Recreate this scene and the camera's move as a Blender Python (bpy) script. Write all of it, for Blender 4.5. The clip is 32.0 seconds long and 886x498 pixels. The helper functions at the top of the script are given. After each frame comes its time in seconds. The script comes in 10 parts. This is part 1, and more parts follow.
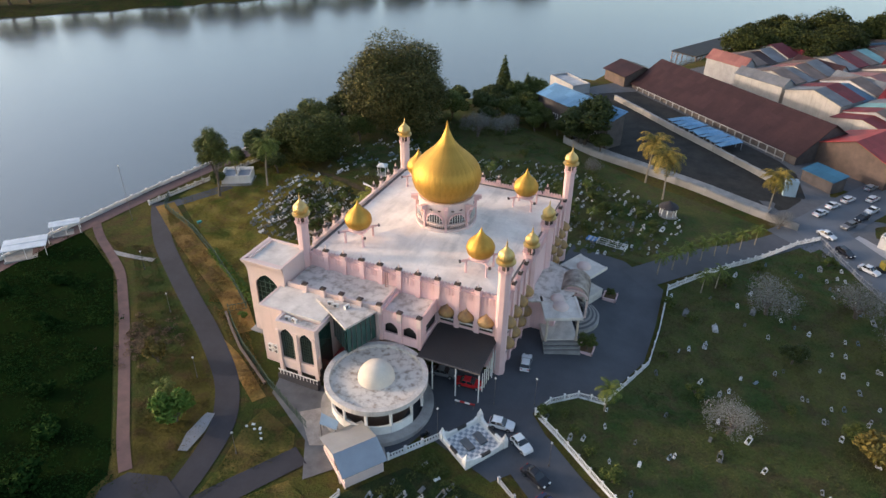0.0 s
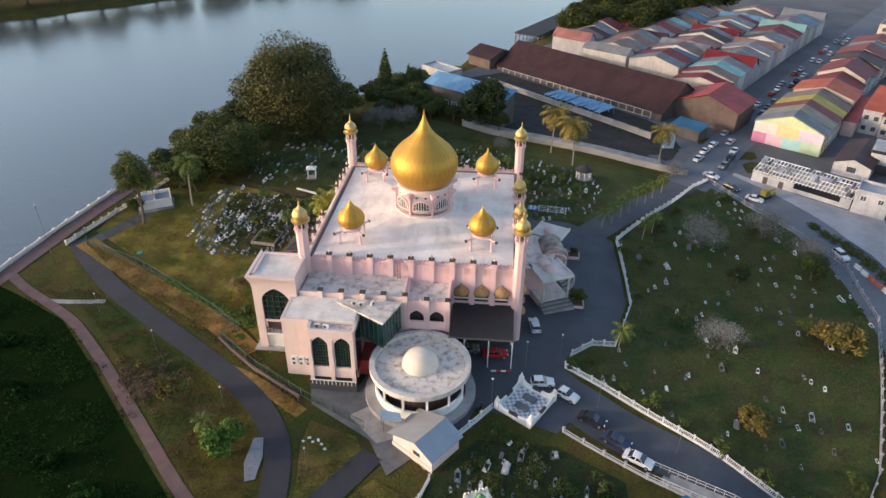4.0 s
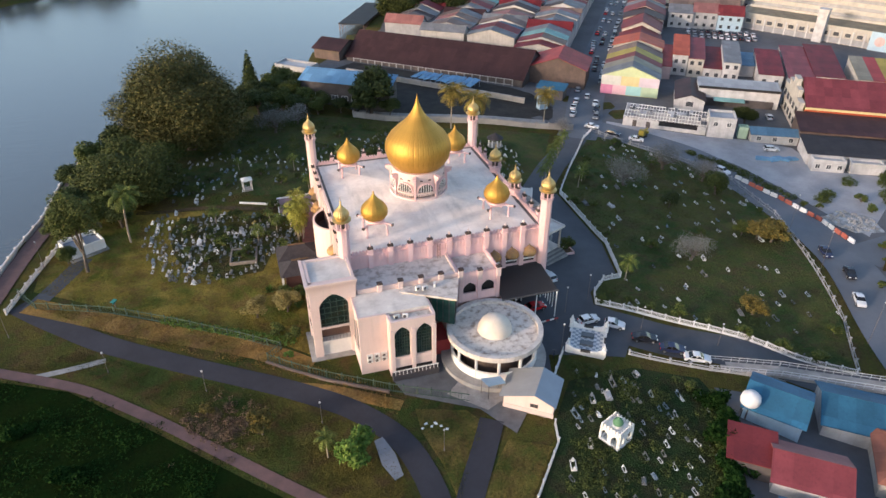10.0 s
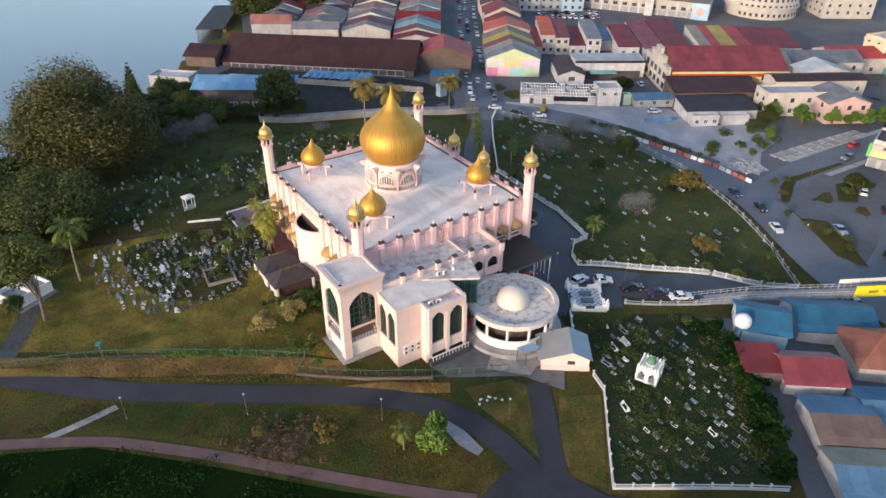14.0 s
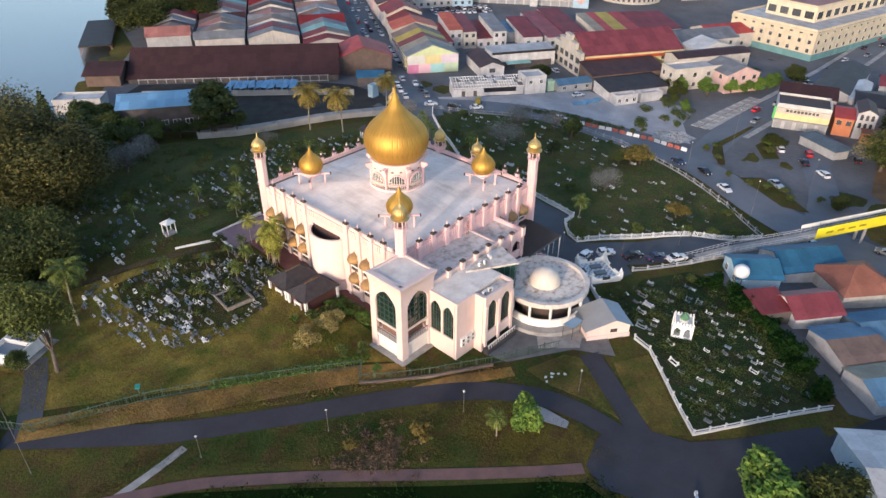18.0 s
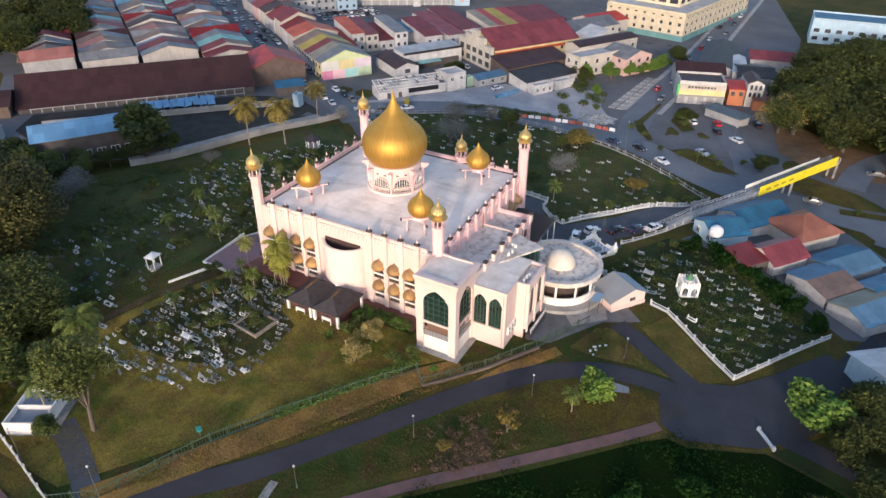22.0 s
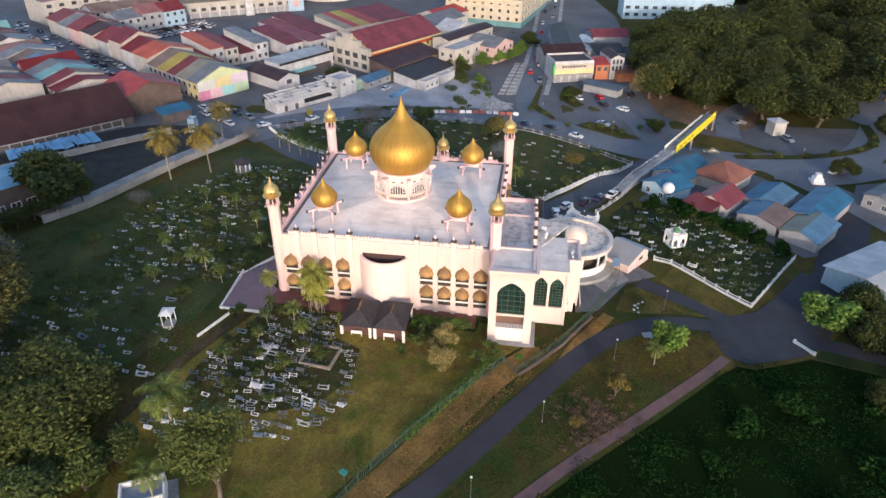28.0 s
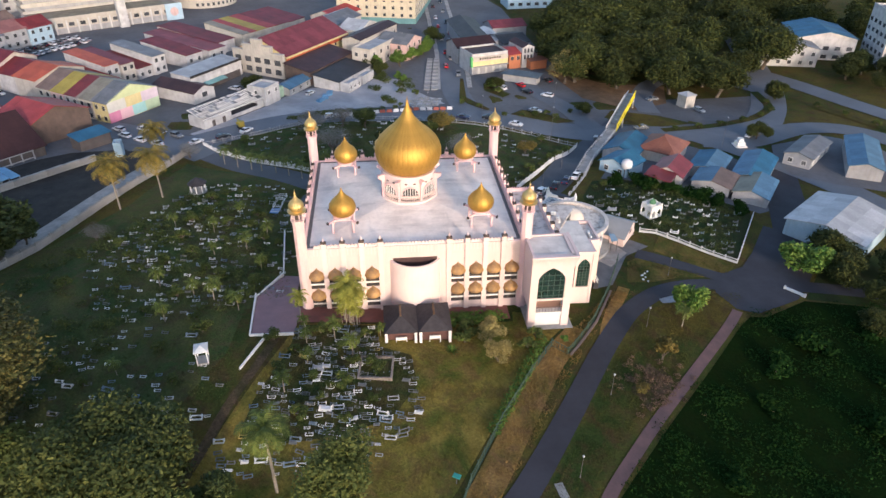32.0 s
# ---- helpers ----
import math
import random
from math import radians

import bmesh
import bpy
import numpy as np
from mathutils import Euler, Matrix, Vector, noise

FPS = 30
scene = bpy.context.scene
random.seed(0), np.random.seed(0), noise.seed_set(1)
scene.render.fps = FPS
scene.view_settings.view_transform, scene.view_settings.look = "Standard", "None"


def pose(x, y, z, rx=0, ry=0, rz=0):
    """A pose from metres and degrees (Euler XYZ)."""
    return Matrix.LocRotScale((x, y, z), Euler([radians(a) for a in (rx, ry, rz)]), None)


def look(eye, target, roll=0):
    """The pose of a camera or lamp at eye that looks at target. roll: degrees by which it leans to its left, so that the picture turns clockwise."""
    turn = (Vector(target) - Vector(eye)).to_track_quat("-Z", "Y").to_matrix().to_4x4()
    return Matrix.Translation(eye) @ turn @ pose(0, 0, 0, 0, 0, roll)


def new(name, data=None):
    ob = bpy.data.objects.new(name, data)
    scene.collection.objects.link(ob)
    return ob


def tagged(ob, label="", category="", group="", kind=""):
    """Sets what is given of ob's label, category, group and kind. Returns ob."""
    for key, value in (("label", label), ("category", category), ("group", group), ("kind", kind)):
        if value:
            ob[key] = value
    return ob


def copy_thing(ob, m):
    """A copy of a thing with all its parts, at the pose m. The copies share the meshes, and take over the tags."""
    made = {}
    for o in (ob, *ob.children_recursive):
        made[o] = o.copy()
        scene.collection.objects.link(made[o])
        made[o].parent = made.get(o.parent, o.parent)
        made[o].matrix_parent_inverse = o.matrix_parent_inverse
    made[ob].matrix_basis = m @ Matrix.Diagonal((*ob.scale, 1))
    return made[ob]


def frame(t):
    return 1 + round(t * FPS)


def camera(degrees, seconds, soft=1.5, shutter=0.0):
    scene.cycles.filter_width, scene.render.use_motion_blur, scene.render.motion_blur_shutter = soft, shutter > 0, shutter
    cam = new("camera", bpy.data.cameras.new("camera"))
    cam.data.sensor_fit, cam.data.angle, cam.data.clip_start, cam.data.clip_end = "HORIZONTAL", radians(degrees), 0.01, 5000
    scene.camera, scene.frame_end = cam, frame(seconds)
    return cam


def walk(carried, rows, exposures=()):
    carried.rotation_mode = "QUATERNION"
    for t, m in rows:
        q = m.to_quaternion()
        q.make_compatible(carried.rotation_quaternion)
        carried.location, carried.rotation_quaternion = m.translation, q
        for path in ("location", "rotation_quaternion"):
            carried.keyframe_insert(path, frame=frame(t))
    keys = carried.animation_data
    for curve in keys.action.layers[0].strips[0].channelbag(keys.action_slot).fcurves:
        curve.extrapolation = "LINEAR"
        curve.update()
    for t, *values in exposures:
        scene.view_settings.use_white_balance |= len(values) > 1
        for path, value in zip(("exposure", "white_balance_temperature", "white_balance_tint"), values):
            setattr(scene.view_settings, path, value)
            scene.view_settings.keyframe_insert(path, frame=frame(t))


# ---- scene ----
cam = camera(66.94, 32.0, soft=1.5)
PATH = [
    (0.0, 41.74, -98.8, 74.12, 58.55, -0.58, 23.52),
    (0.5, 38.35, -100.76, 74.18, 58.54, -0.57, 21.31),
    (1.0, 34.78, -102.68, 74.1, 58.6, -0.66, 19.03),
    (1.5, 31.28, -104.29, 74.2, 58.53, -0.64, 16.76),
    (2.0, 27.74, -105.88, 74.23, 58.51, -0.66, 14.48),
    (2.5, 24.12, -107.23, 74.15, 58.52, -0.63, 12.19),
    (3.0, 20.52, -108.55, 74.04, 58.52, -0.59, 9.89),
    (3.5, 16.85, -109.73, 73.96, 58.52, -0.56, 7.61),
    (5.5, 2.35, -112.71, 74.01, 58.38, -0.5, -1.25),
    (6.0, -1.28, -113.07, 73.9, 58.36, -0.47, -3.05),
    (6.5, -4.93, -113.33, 73.79, 58.34, -0.4, -4.55),
    (7.0, -8.54, -113.42, 73.72, 58.31, -0.3, -5.84),
    (7.5, -12.09, -113.36, 73.68, 58.25, -0.24, -7.37),
    (8.0, -15.85, -113.4, 73.57, 58.27, -0.24, -9.45),
    (8.5, -19.49, -113.0, 73.61, 58.18, -0.25, -11.41),
    (9.0, -23.06, -112.63, 73.57, 58.14, -0.22, -13.33),
    (9.5, -26.65, -112.13, 73.48, 58.08, -0.2, -15.26),
    (10.0, -30.19, -111.55, 73.45, 58.05, -0.19, -17.37),
    (10.5, -33.77, -110.82, 73.47, 58.02, -0.25, -19.69),
    (11.0, -37.35, -110.09, 73.37, 58.04, -0.22, -21.89),
    (11.5, -40.95, -108.94, 73.42, 57.96, -0.37, -23.97),
    (12.0, -44.39, -107.81, 73.34, 57.93, -0.31, -25.99),
    (12.5, -47.8, -106.6, 73.28, 57.89, -0.3, -27.97),
    (13.0, -51.12, -105.23, 73.26, 57.83, -0.32, -29.95),
    (13.5, -54.49, -103.78, 73.19, 57.82, -0.36, -31.98),
    (14.0, -57.72, -102.18, 73.14, 57.81, -0.37, -33.91),
    (14.5, -60.9, -100.41, 73.13, 57.8, -0.41, -35.52),
    (16.5, -72.59, -92.47, 73.01, 57.82, -0.3, -41.39),
    (17.0, -75.3, -90.23, 72.99, 57.84, -0.3, -42.98),
    (17.5, -77.99, -87.93, 72.97, 57.88, -0.31, -45.06),
    (18.0, -80.63, -85.49, 72.96, 57.91, -0.32, -47.46),
    (18.5, -83.3, -82.96, 72.94, 57.96, -0.36, -49.35),
    (19.0, -85.76, -80.36, 72.94, 57.98, -0.38, -51.16),
    (19.5, -88.19, -77.71, 72.95, 58.0, -0.4, -53.01),
    (20.0, -90.5, -74.99, 73.02, 58.05, -0.4, -54.88),
    (20.5, -92.77, -72.19, 73.02, 58.09, -0.42, -56.72),
    (21.0, -94.89, -69.35, 73.01, 58.11, -0.42, -58.44),
    (21.5, -96.89, -66.44, 73.02, 58.14, -0.4, -60.0),
    (22.0, -98.77, -63.47, 73.02, 58.15, -0.37, -61.54),
    (22.5, -100.48, -60.6, 73.01, 58.16, -0.36, -62.93),
    (23.0, -102.2, -57.49, 73.04, 58.17, -0.36, -64.51),
    (23.5, -103.8, -54.32, 73.1, 58.22, -0.35, -66.25),
    (24.0, -105.32, -51.14, 73.12, 58.23, -0.32, -68.04),
    (24.5, -106.75, -47.88, 73.16, 58.24, -0.35, -69.94),
    (25.0, -108.05, -44.58, 73.23, 58.21, -0.34, -71.88),
    (25.5, -109.26, -41.22, 73.25, 58.21, -0.34, -73.71),
    (27.5, -112.98, -27.41, 73.57, 58.21, -0.29, -80.08),
    (28.0, -113.54, -23.85, 73.54, 58.22, -0.31, -81.74),
    (28.5, -114.08, -20.29, 73.52, 58.22, -0.29, -83.29),
    (29.0, -114.5, -16.7, 73.54, 58.22, -0.29, -84.79),
    (29.5, -114.78, -13.14, 73.53, 58.21, -0.28, -86.34),
    (30.0, -114.98, -9.56, 73.54, 58.18, -0.3, -88.21),
    (30.5, -115.08, -5.94, 73.56, 58.15, -0.34, -90.33),
    (31.0, -115.04, -2.32, 73.59, 58.12, -0.35, -92.21),
    (31.5, -114.91, 1.25, 73.65, 58.09, -0.35, -93.81),
    (32.0, -114.7, 4.87, 73.73, 58.05, -0.33, -95.5),
]
walk(cam, [(t, pose(x, y, z, rx, ry, rz)) for t, x, y, z, rx, ry, rz in PATH],
     exposures=((0.0, 0.98, 6850, 14), (9.0, 0.94, 6550, 14), (17.0, 0.88, 6220, 14), (23.0, 0.79, 6120, 14), (32.0, 0.84, 6070, 14)))

# ---- light ----
SUN_DIR = Vector((-0.92, -0.26, 0.21)).normalized()  # towards the sun
world = bpy.data.worlds.new("world")
scene.world = world
world.use_nodes = True
sky = world.node_tree.nodes.new("ShaderNodeTexSky")
sky.sky_type, sky.sun_disc = 'NISHITA', False
sky.sun_elevation = math.asin(SUN_DIR.z)
sky.sun_rotation = math.atan2(SUN_DIR.x, SUN_DIR.y)
sky.air_density, sky.dust_density, sky.ozone_density = 1.0, 1.7, 1.3
back = world.node_tree.nodes["Background"]
back.inputs[1].default_value = 0.19
world.node_tree.links.new(sky.outputs[0], back.inputs[0])
sun = new("sun", bpy.data.lights.new("sun", 'SUN'))
sun.data.energy, sun.data.angle, sun.data.color = 1.42, radians(2.0), (1.0, 0.82, 0.68)
sun.matrix_world = look(SUN_DIR * 400, (0, 0, 0))

# ---- materials ----


def mat(name, col, col2=None, rough=0.8, metal=0.0, scale=0.4, fine=6.0, bump=0.15, vary=0.12, contrast=0.35, streak=0.0, streak_col=(0.2, 0.17, 0.15), spec=0.5, mid=0.5, stain=0.0):
    """A painted, stone, earth or metal surface: broad patches, fine grain, optional run-off streaks, a shift from object to object."""
    m = bpy.data.materials.new(name)
    m.use_nodes = True
    nt = m.node_tree
    N, L = nt.nodes, nt.links
    bsdf = N["Principled BSDF"]
    tc = N.new("ShaderNodeTexCoord")
    n1 = N.new("ShaderNodeTexNoise")
    n1.inputs["Scale"].default_value, n1.inputs["Detail"].default_value, n1.inputs["Roughness"].default_value = scale, 5, 0.62
    n2 = N.new("ShaderNodeTexNoise")
    n2.inputs["Scale"].default_value, n2.inputs["Detail"].default_value = fine, 4
    L.new(tc.outputs["Object"], n1.inputs["Vector"])
    L.new(tc.outputs["Object"], n2.inputs["Vector"])
    ramp = N.new("ShaderNodeValToRGB")
    ramp.color_ramp.elements[0].position, ramp.color_ramp.elements[1].position = mid - contrast / 2, mid + contrast / 2
    c2 = col2 or tuple(c * 0.72 for c in col)
    ramp.color_ramp.elements[0].color, ramp.color_ramp.elements[1].color = (*c2, 1), (*col, 1)
    L.new(n1.outputs["Fac"], ramp.inputs["Fac"])
    info = N.new("ShaderNodeObjectInfo")
    add = N.new("ShaderNodeMath")
    add.operation = 'ADD'
    L.new(info.outputs["Random"], add.inputs[0])
    L.new(n2.outputs["Fac"], add.inputs[1])
    span = N.new("ShaderNodeMapRange")
    span.inputs["From Min"].default_value, span.inputs["From Max"].default_value = 0.3, 1.7
    span.inputs["To Min"].default_value, span.inputs["To Max"].default_value = 1 - vary, 1 + vary
    L.new(add.outputs[0], span.inputs["Value"])
    hsv = N.new("ShaderNodeHueSaturation")
    L.new(ramp.outputs["Color"], hsv.inputs["Color"])
    L.new(span.outputs[0], hsv.inputs["Value"])
    out = hsv.outputs["Color"]
    if streak:
        mp = N.new("ShaderNodeMapping")
        mp.inputs["Scale"].default_value = (1.6, 1.6, 0.12)
        n3 = N.new("ShaderNodeTexNoise")
        n3.inputs["Scale"].default_value, n3.inputs["Detail"].default_value = 1.5, 6
        L.new(tc.outputs["Object"], mp.inputs["Vector"])
        L.new(mp.outputs[0], n3.inputs["Vector"])
        r3 = N.new("ShaderNodeMapRange")
        r3.inputs["From Min"].default_value, r3.inputs["From Max"].default_value = 0.52, 0.75
        r3.inputs["To Max"].default_value = streak
        L.new(n3.outputs["Fac"], r3.inputs["Value"])
        mix = N.new("ShaderNodeMix")
        mix.data_type = 'RGBA'
        L.new(r3.outputs[0], mix.inputs["Factor"])
        L.new(out, mix.inputs["A"])
        mix.inputs["B"].default_value = (*streak_col, 1)
        out = mix.outputs["Result"]
    if stain:
        # long damp stains and small dark blots on flat roofs
        for (sx, sy), sc, lo, hi, k in (((1.0, 0.2), 0.45, 0.52, 0.70, stain), ((0.25, 1.0), 0.6, 0.58, 0.74, stain * 0.8), ((1.0, 1.0), 1.9, 0.62, 0.72, stain * 0.9)):
            mp, n4, r4, mx = (N.new("ShaderNode" + q) for q in ("Mapping", "TexNoise", "MapRange", "Mix"))
            mp.inputs["Scale"].default_value, mp.inputs["Rotation"].default_value = (sx, sy, 1.0), (0, 0, radians(14))
            n4.inputs["Scale"].default_value, n4.inputs["Detail"].default_value, n4.inputs["Roughness"].default_value = sc, 6, 0.65
            r4.inputs["From Min"].default_value, r4.inputs["From Max"].default_value, r4.inputs["To Max"].default_value = lo, hi, k
            mx.data_type = 'RGBA'
            L.new(tc.outputs["Object"], mp.inputs["Vector"])
            L.new(mp.outputs[0], n4.inputs["Vector"])
            L.new(n4.outputs["Fac"], r4.inputs["Value"])
            L.new(r4.outputs[0], mx.inputs["Factor"])
            L.new(out, mx.inputs["A"])
            mx.inputs["B"].default_value = (0.30, 0.255, 0.22, 1)
            out = mx.outputs["Result"]
    L.new(out, bsdf.inputs["Base Color"])
    bsdf.inputs["Roughness"].default_value, bsdf.inputs["Metallic"].default_value = rough, metal
    bsdf.inputs["Specular IOR Level"].default_value = spec
    if bump:
        b = N.new("ShaderNodeBump")
        b.inputs["Strength"].default_value, b.inputs["Distance"].default_value = bump, 0.15
        L.new(n2.outputs["Fac"], b.inputs["Height"])
        L.new(b.outputs[0], bsdf.inputs["Normal"])
    return m


# paler pink: sun on the north-west minaret put into the paint
PALEPINK = mat("sunlit_pink_paint", (0.73, 0.53, 0.49), (0.67, 0.47, 0.44), streak=0.25, streak_col=(0.42, 0.32, 0.30), scale=0.25, bump=0.05)
PINK = mat("pink_paint", (0.76, 0.52, 0.51), (0.70, 0.46, 0.45), streak=0.25, streak_col=(0.42, 0.32, 0.30), scale=0.25, bump=0.05)
CREAM = mat("cream_paint", (0.735, 0.575, 0.53), (0.67, 0.515, 0.475), streak=0.22, streak_col=(0.45, 0.38, 0.34), scale=0.25, bump=0.05)
WHITE = mat("white_paint", (0.80, 0.78, 0.75), (0.68, 0.66, 0.63), streak=0.2, streak_col=(0.35, 0.33, 0.3), scale=0.5, bump=0.05)
ROOF = mat("roof_screed", (0.84, 0.745, 0.67), (0.60, 0.51, 0.45), scale=0.22, fine=1.6, vary=0.13, contrast=0.42, mid=0.44, bump=0.06, stain=0.34)
ROOFMID = mat("greyed_roof_screed", (0.74, 0.68, 0.62), (0.52, 0.465, 0.42), scale=0.35, fine=2.0, vary=0.12, contrast=0.4, bump=0.06, stain=0.4)
ROOFOLD = mat("weathered_roof_screed", (0.66, 0.59, 0.54), (0.36, 0.30, 0.255), scale=0.8, fine=3.0, vary=0.15, contrast=0.20, mid=0.44, bump=0.08, stain=0.45)
GOLD = mat("gold_leaf_metal", (0.59, 0.345, 0.072), (0.44, 0.245, 0.048), rough=0.56, metal=0.75, scale=0.5, fine=3, bump=0.03, vary=0.10)
PALEGOLD = mat("pale_gold_metal", (0.66, 0.46, 0.17), (0.46, 0.33, 0.14), rough=0.42, metal=0.75, scale=0.6, fine=4, bump=0.04, vary=0.14)
AWNING = mat("awning_gold_fibre", (0.47, 0.27, 0.09), (0.26, 0.16, 0.085), rough=0.55, metal=0.35, scale=0.9, fine=5, vary=0.25, bump=0.05)
# near-black, in place of the unlit depth behind panes and openings
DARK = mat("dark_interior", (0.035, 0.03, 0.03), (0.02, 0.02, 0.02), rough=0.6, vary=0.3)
CAPBROWN = mat("dark_brown_cap_tile", (0.09, 0.06, 0.05), (0.05, 0.035, 0.03), rough=0.6, vary=0.25)
TRIM = mat("grey_gutter_metal", (0.16, 0.14, 0.13), (0.08, 0.07, 0.07), rough=0.55, scale=1.0)
GLASSG = mat("green_tinted_glass", (0.018, 0.046, 0.038), (0.010, 0.024, 0.02), rough=0.08, scale=0.6, bump=0.01, vary=0.3, spec=0.8)
MULLION = mat("green_mullion", (0.055, 0.075, 0.062), (0.035, 0.05, 0.042), rough=0.5)
ASPHALT = mat("asphalt", (0.080, 0.086, 0.100), (0.054, 0.058, 0.068), rough=0.85, scale=0.12, fine=2.5, vary=0.12, bump=0.05)
ASPHALTDARK = mat("dark_park_asphalt", (0.038, 0.037, 0.047), (0.025, 0.024, 0.031), rough=0.85, scale=0.2, fine=2.0, vary=0.15)
CONCRETE = mat("concrete", (0.38, 0.36, 0.34), (0.22, 0.21, 0.20), rough=0.85, scale=0.4, fine=4, vary=0.15, bump=0.1)
BRICKPATH = mat("red_paver_path", (0.155, 0.085, 0.078), (0.105, 0.062, 0.058), rough=0.85, scale=0.5, fine=5, vary=0.15)


def turf(name, green, straw, brown, broad=0.05, islands=False):
    """Grass in three colours: broad drifts, middle patches, fine mottle; blades differ singly."""
    m = bpy.data.materials.new(name)
    m.use_nodes = True
    N, L = m.node_tree.nodes, m.node_tree.links
    bsdf, tc = N["Principled BSDF"], N.new("ShaderNodeTexCoord")
    fac = []
    for k, (sc, lo, hi) in enumerate(((broad, 0.40, 0.62), (0.33, 0.45, 0.68), (2.4, 0.3, 0.7))):
        n, r = N.new("ShaderNodeTexNoise"), N.new("ShaderNodeMapRange")
        n.inputs["Scale"].default_value, n.inputs["Detail"].default_value, n.inputs["Roughness"].default_value = sc, 5, 0.6
        n.inputs["Distortion"].default_value = 0.6
        r.inputs["From Min"].default_value, r.inputs["From Max"].default_value = lo, hi
        L.new(tc.outputs["Object"], n.inputs["Vector"])
        L.new(n.outputs["Fac"], r.inputs["Value"])
        fac.append(r.outputs[0])
    mix = [N.new("ShaderNodeMix") for _ in range(2)]
    for q in mix:
        q.data_type = 'RGBA'
    mix[0].inputs["A"].default_value, mix[0].inputs["B"].default_value = (*green, 1), (*straw, 1)
    L.new(fac[0], mix[0].inputs["Factor"])
    L.new(mix[0].outputs["Result"], mix[1].inputs["A"])
    mix[1].inputs["B"].default_value = (*brown, 1)
    L.new(fac[1], mix[1].inputs["Factor"])
    span, hsv = N.new("ShaderNodeMapRange"), N.new("ShaderNodeHueSaturation")
    span.inputs["To Min"].default_value, span.inputs["To Max"].default_value = (0.82, 1.18) if islands else (0.72, 1.28)
    L.new(fac[2], span.inputs["Value"])
    if islands:
        g = N.new("ShaderNodeNewGeometry")
        L.new(g.outputs["Random Per Island"], span.inputs["Value"])
    L.new(mix[1].outputs["Result"], hsv.inputs["Color"])
    L.new(span.outputs[0], hsv.inputs["Value"])
    L.new(hsv.outputs["Color"], bsdf.inputs["Base Color"])
    bsdf.inputs["Roughness"].default_value, bsdf.inputs["Specular IOR Level"].default_value = 0.95, 0.1
    if not islands:
        b = N.new("ShaderNodeBump")
        b.inputs["Strength"].default_value, b.inputs["Distance"].default_value = 0.6, 0.2
        L.new(fac[2], b.inputs["Height"])
        L.new(b.outputs[0], bsdf.inputs["Normal"])
    return m


# darker copy of the cemetery grass, shade put into its colours
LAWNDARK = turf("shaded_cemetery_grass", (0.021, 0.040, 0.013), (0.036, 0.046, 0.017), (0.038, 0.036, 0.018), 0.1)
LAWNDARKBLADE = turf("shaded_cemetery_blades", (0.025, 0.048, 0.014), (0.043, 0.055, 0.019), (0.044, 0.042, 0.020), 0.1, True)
GRASS = turf("grass", (0.034, 0.052, 0.012), (0.092, 0.074, 0.018), (0.072, 0.048, 0.020))
GRASSBLADE = turf("grass_blades", (0.040, 0.061, 0.014), (0.106, 0.086, 0.021), (0.080, 0.054, 0.022), islands=True)
LAWN = turf("cemetery_grass", (0.038, 0.066, 0.020), (0.083, 0.085, 0.028), (0.074, 0.062, 0.029), 0.08)
LAWNBLADE = turf("cemetery_grass_blades", (0.043, 0.076, 0.021), (0.091, 0.096, 0.030), (0.080, 0.068, 0.031), 0.08, True)
EARTH = mat("bare_earth", (0.20, 0.125, 0.075), (0.13, 0.085, 0.05), rough=0.95, scale=0.3, fine=2.5, vary=0.2, bump=0.3, spec=0.1)
MARBLE = mat("pale_grave_stone", (0.52, 0.52, 0.52), (0.32, 0.32, 0.33), rough=0.6, scale=0.8, vary=0.3)
RED = mat("red_paint", (0.50, 0.03, 0.03), (0.42, 0.025, 0.025), rough=0.45)


def plain(name, col, rough=0.7, metal=0.0, **k):
    return mat(name, col, tuple(c * 0.82 for c in col), rough, metal, **k)


def water_material():
    m = bpy.data.materials.new("river_water")
    m.use_nodes = True
    N, L = m.node_tree.nodes, m.node_tree.links
    b = N["Principled BSDF"]
    b.inputs["Base Color"].default_value = (0.078, 0.082, 0.080, 1)
    b.inputs["Roughness"].default_value = 0.16
    b.inputs["Specular IOR Level"].default_value = 0.7
    b.inputs["Coat Weight"].default_value, b.inputs["Coat Roughness"].default_value = 0.68, 0.2
    tc, n = N.new("ShaderNodeTexCoord"), N.new("ShaderNodeTexNoise")
    mp = N.new("ShaderNodeMapping")
    mp.inputs["Rotation"].default_value = (0, 0, radians(40))
    mp.inputs["Scale"].default_value = (0.25, 0.9, 1)
    n.inputs["Scale"].default_value, n.inputs["Detail"].default_value = 0.55, 5
    L.new(tc.outputs["Object"], mp.inputs[0])
    L.new(mp.outputs[0], n.inputs["Vector"])
    bp = N.new("ShaderNodeBump")
    bp.inputs["Strength"].default_value, bp.inputs["Distance"].default_value = 0.25, 0.25
    L.new(n.outputs["Fac"], bp.inputs["Height"])
    L.new(bp.outputs[0], b.inputs["Normal"])
    return m


WATER = water_material()

# ---- building helpers ----


def finish(name, bm, material, smooth=False):
    me = bpy.data.meshes.new(name)
    bmesh.ops.recalc_face_normals(bm, faces=bm.faces)
    if smooth:
        for f in bm.faces:
            f.smooth = True
    bm.to_mesh(me)
    bm.free()
    me.materials.append(material)
    return me


def part(name, bm, material, parent, label="", smooth=False):
    """One mesh object under a thing or under a part. bm may be a bmesh or a mesh that is shared."""
    me = finish(name, bm, material, smooth) if isinstance(bm, bmesh.types.BMesh) else bm
    ob = new(name, me)
    ob.parent = parent
    return tagged(ob, label)


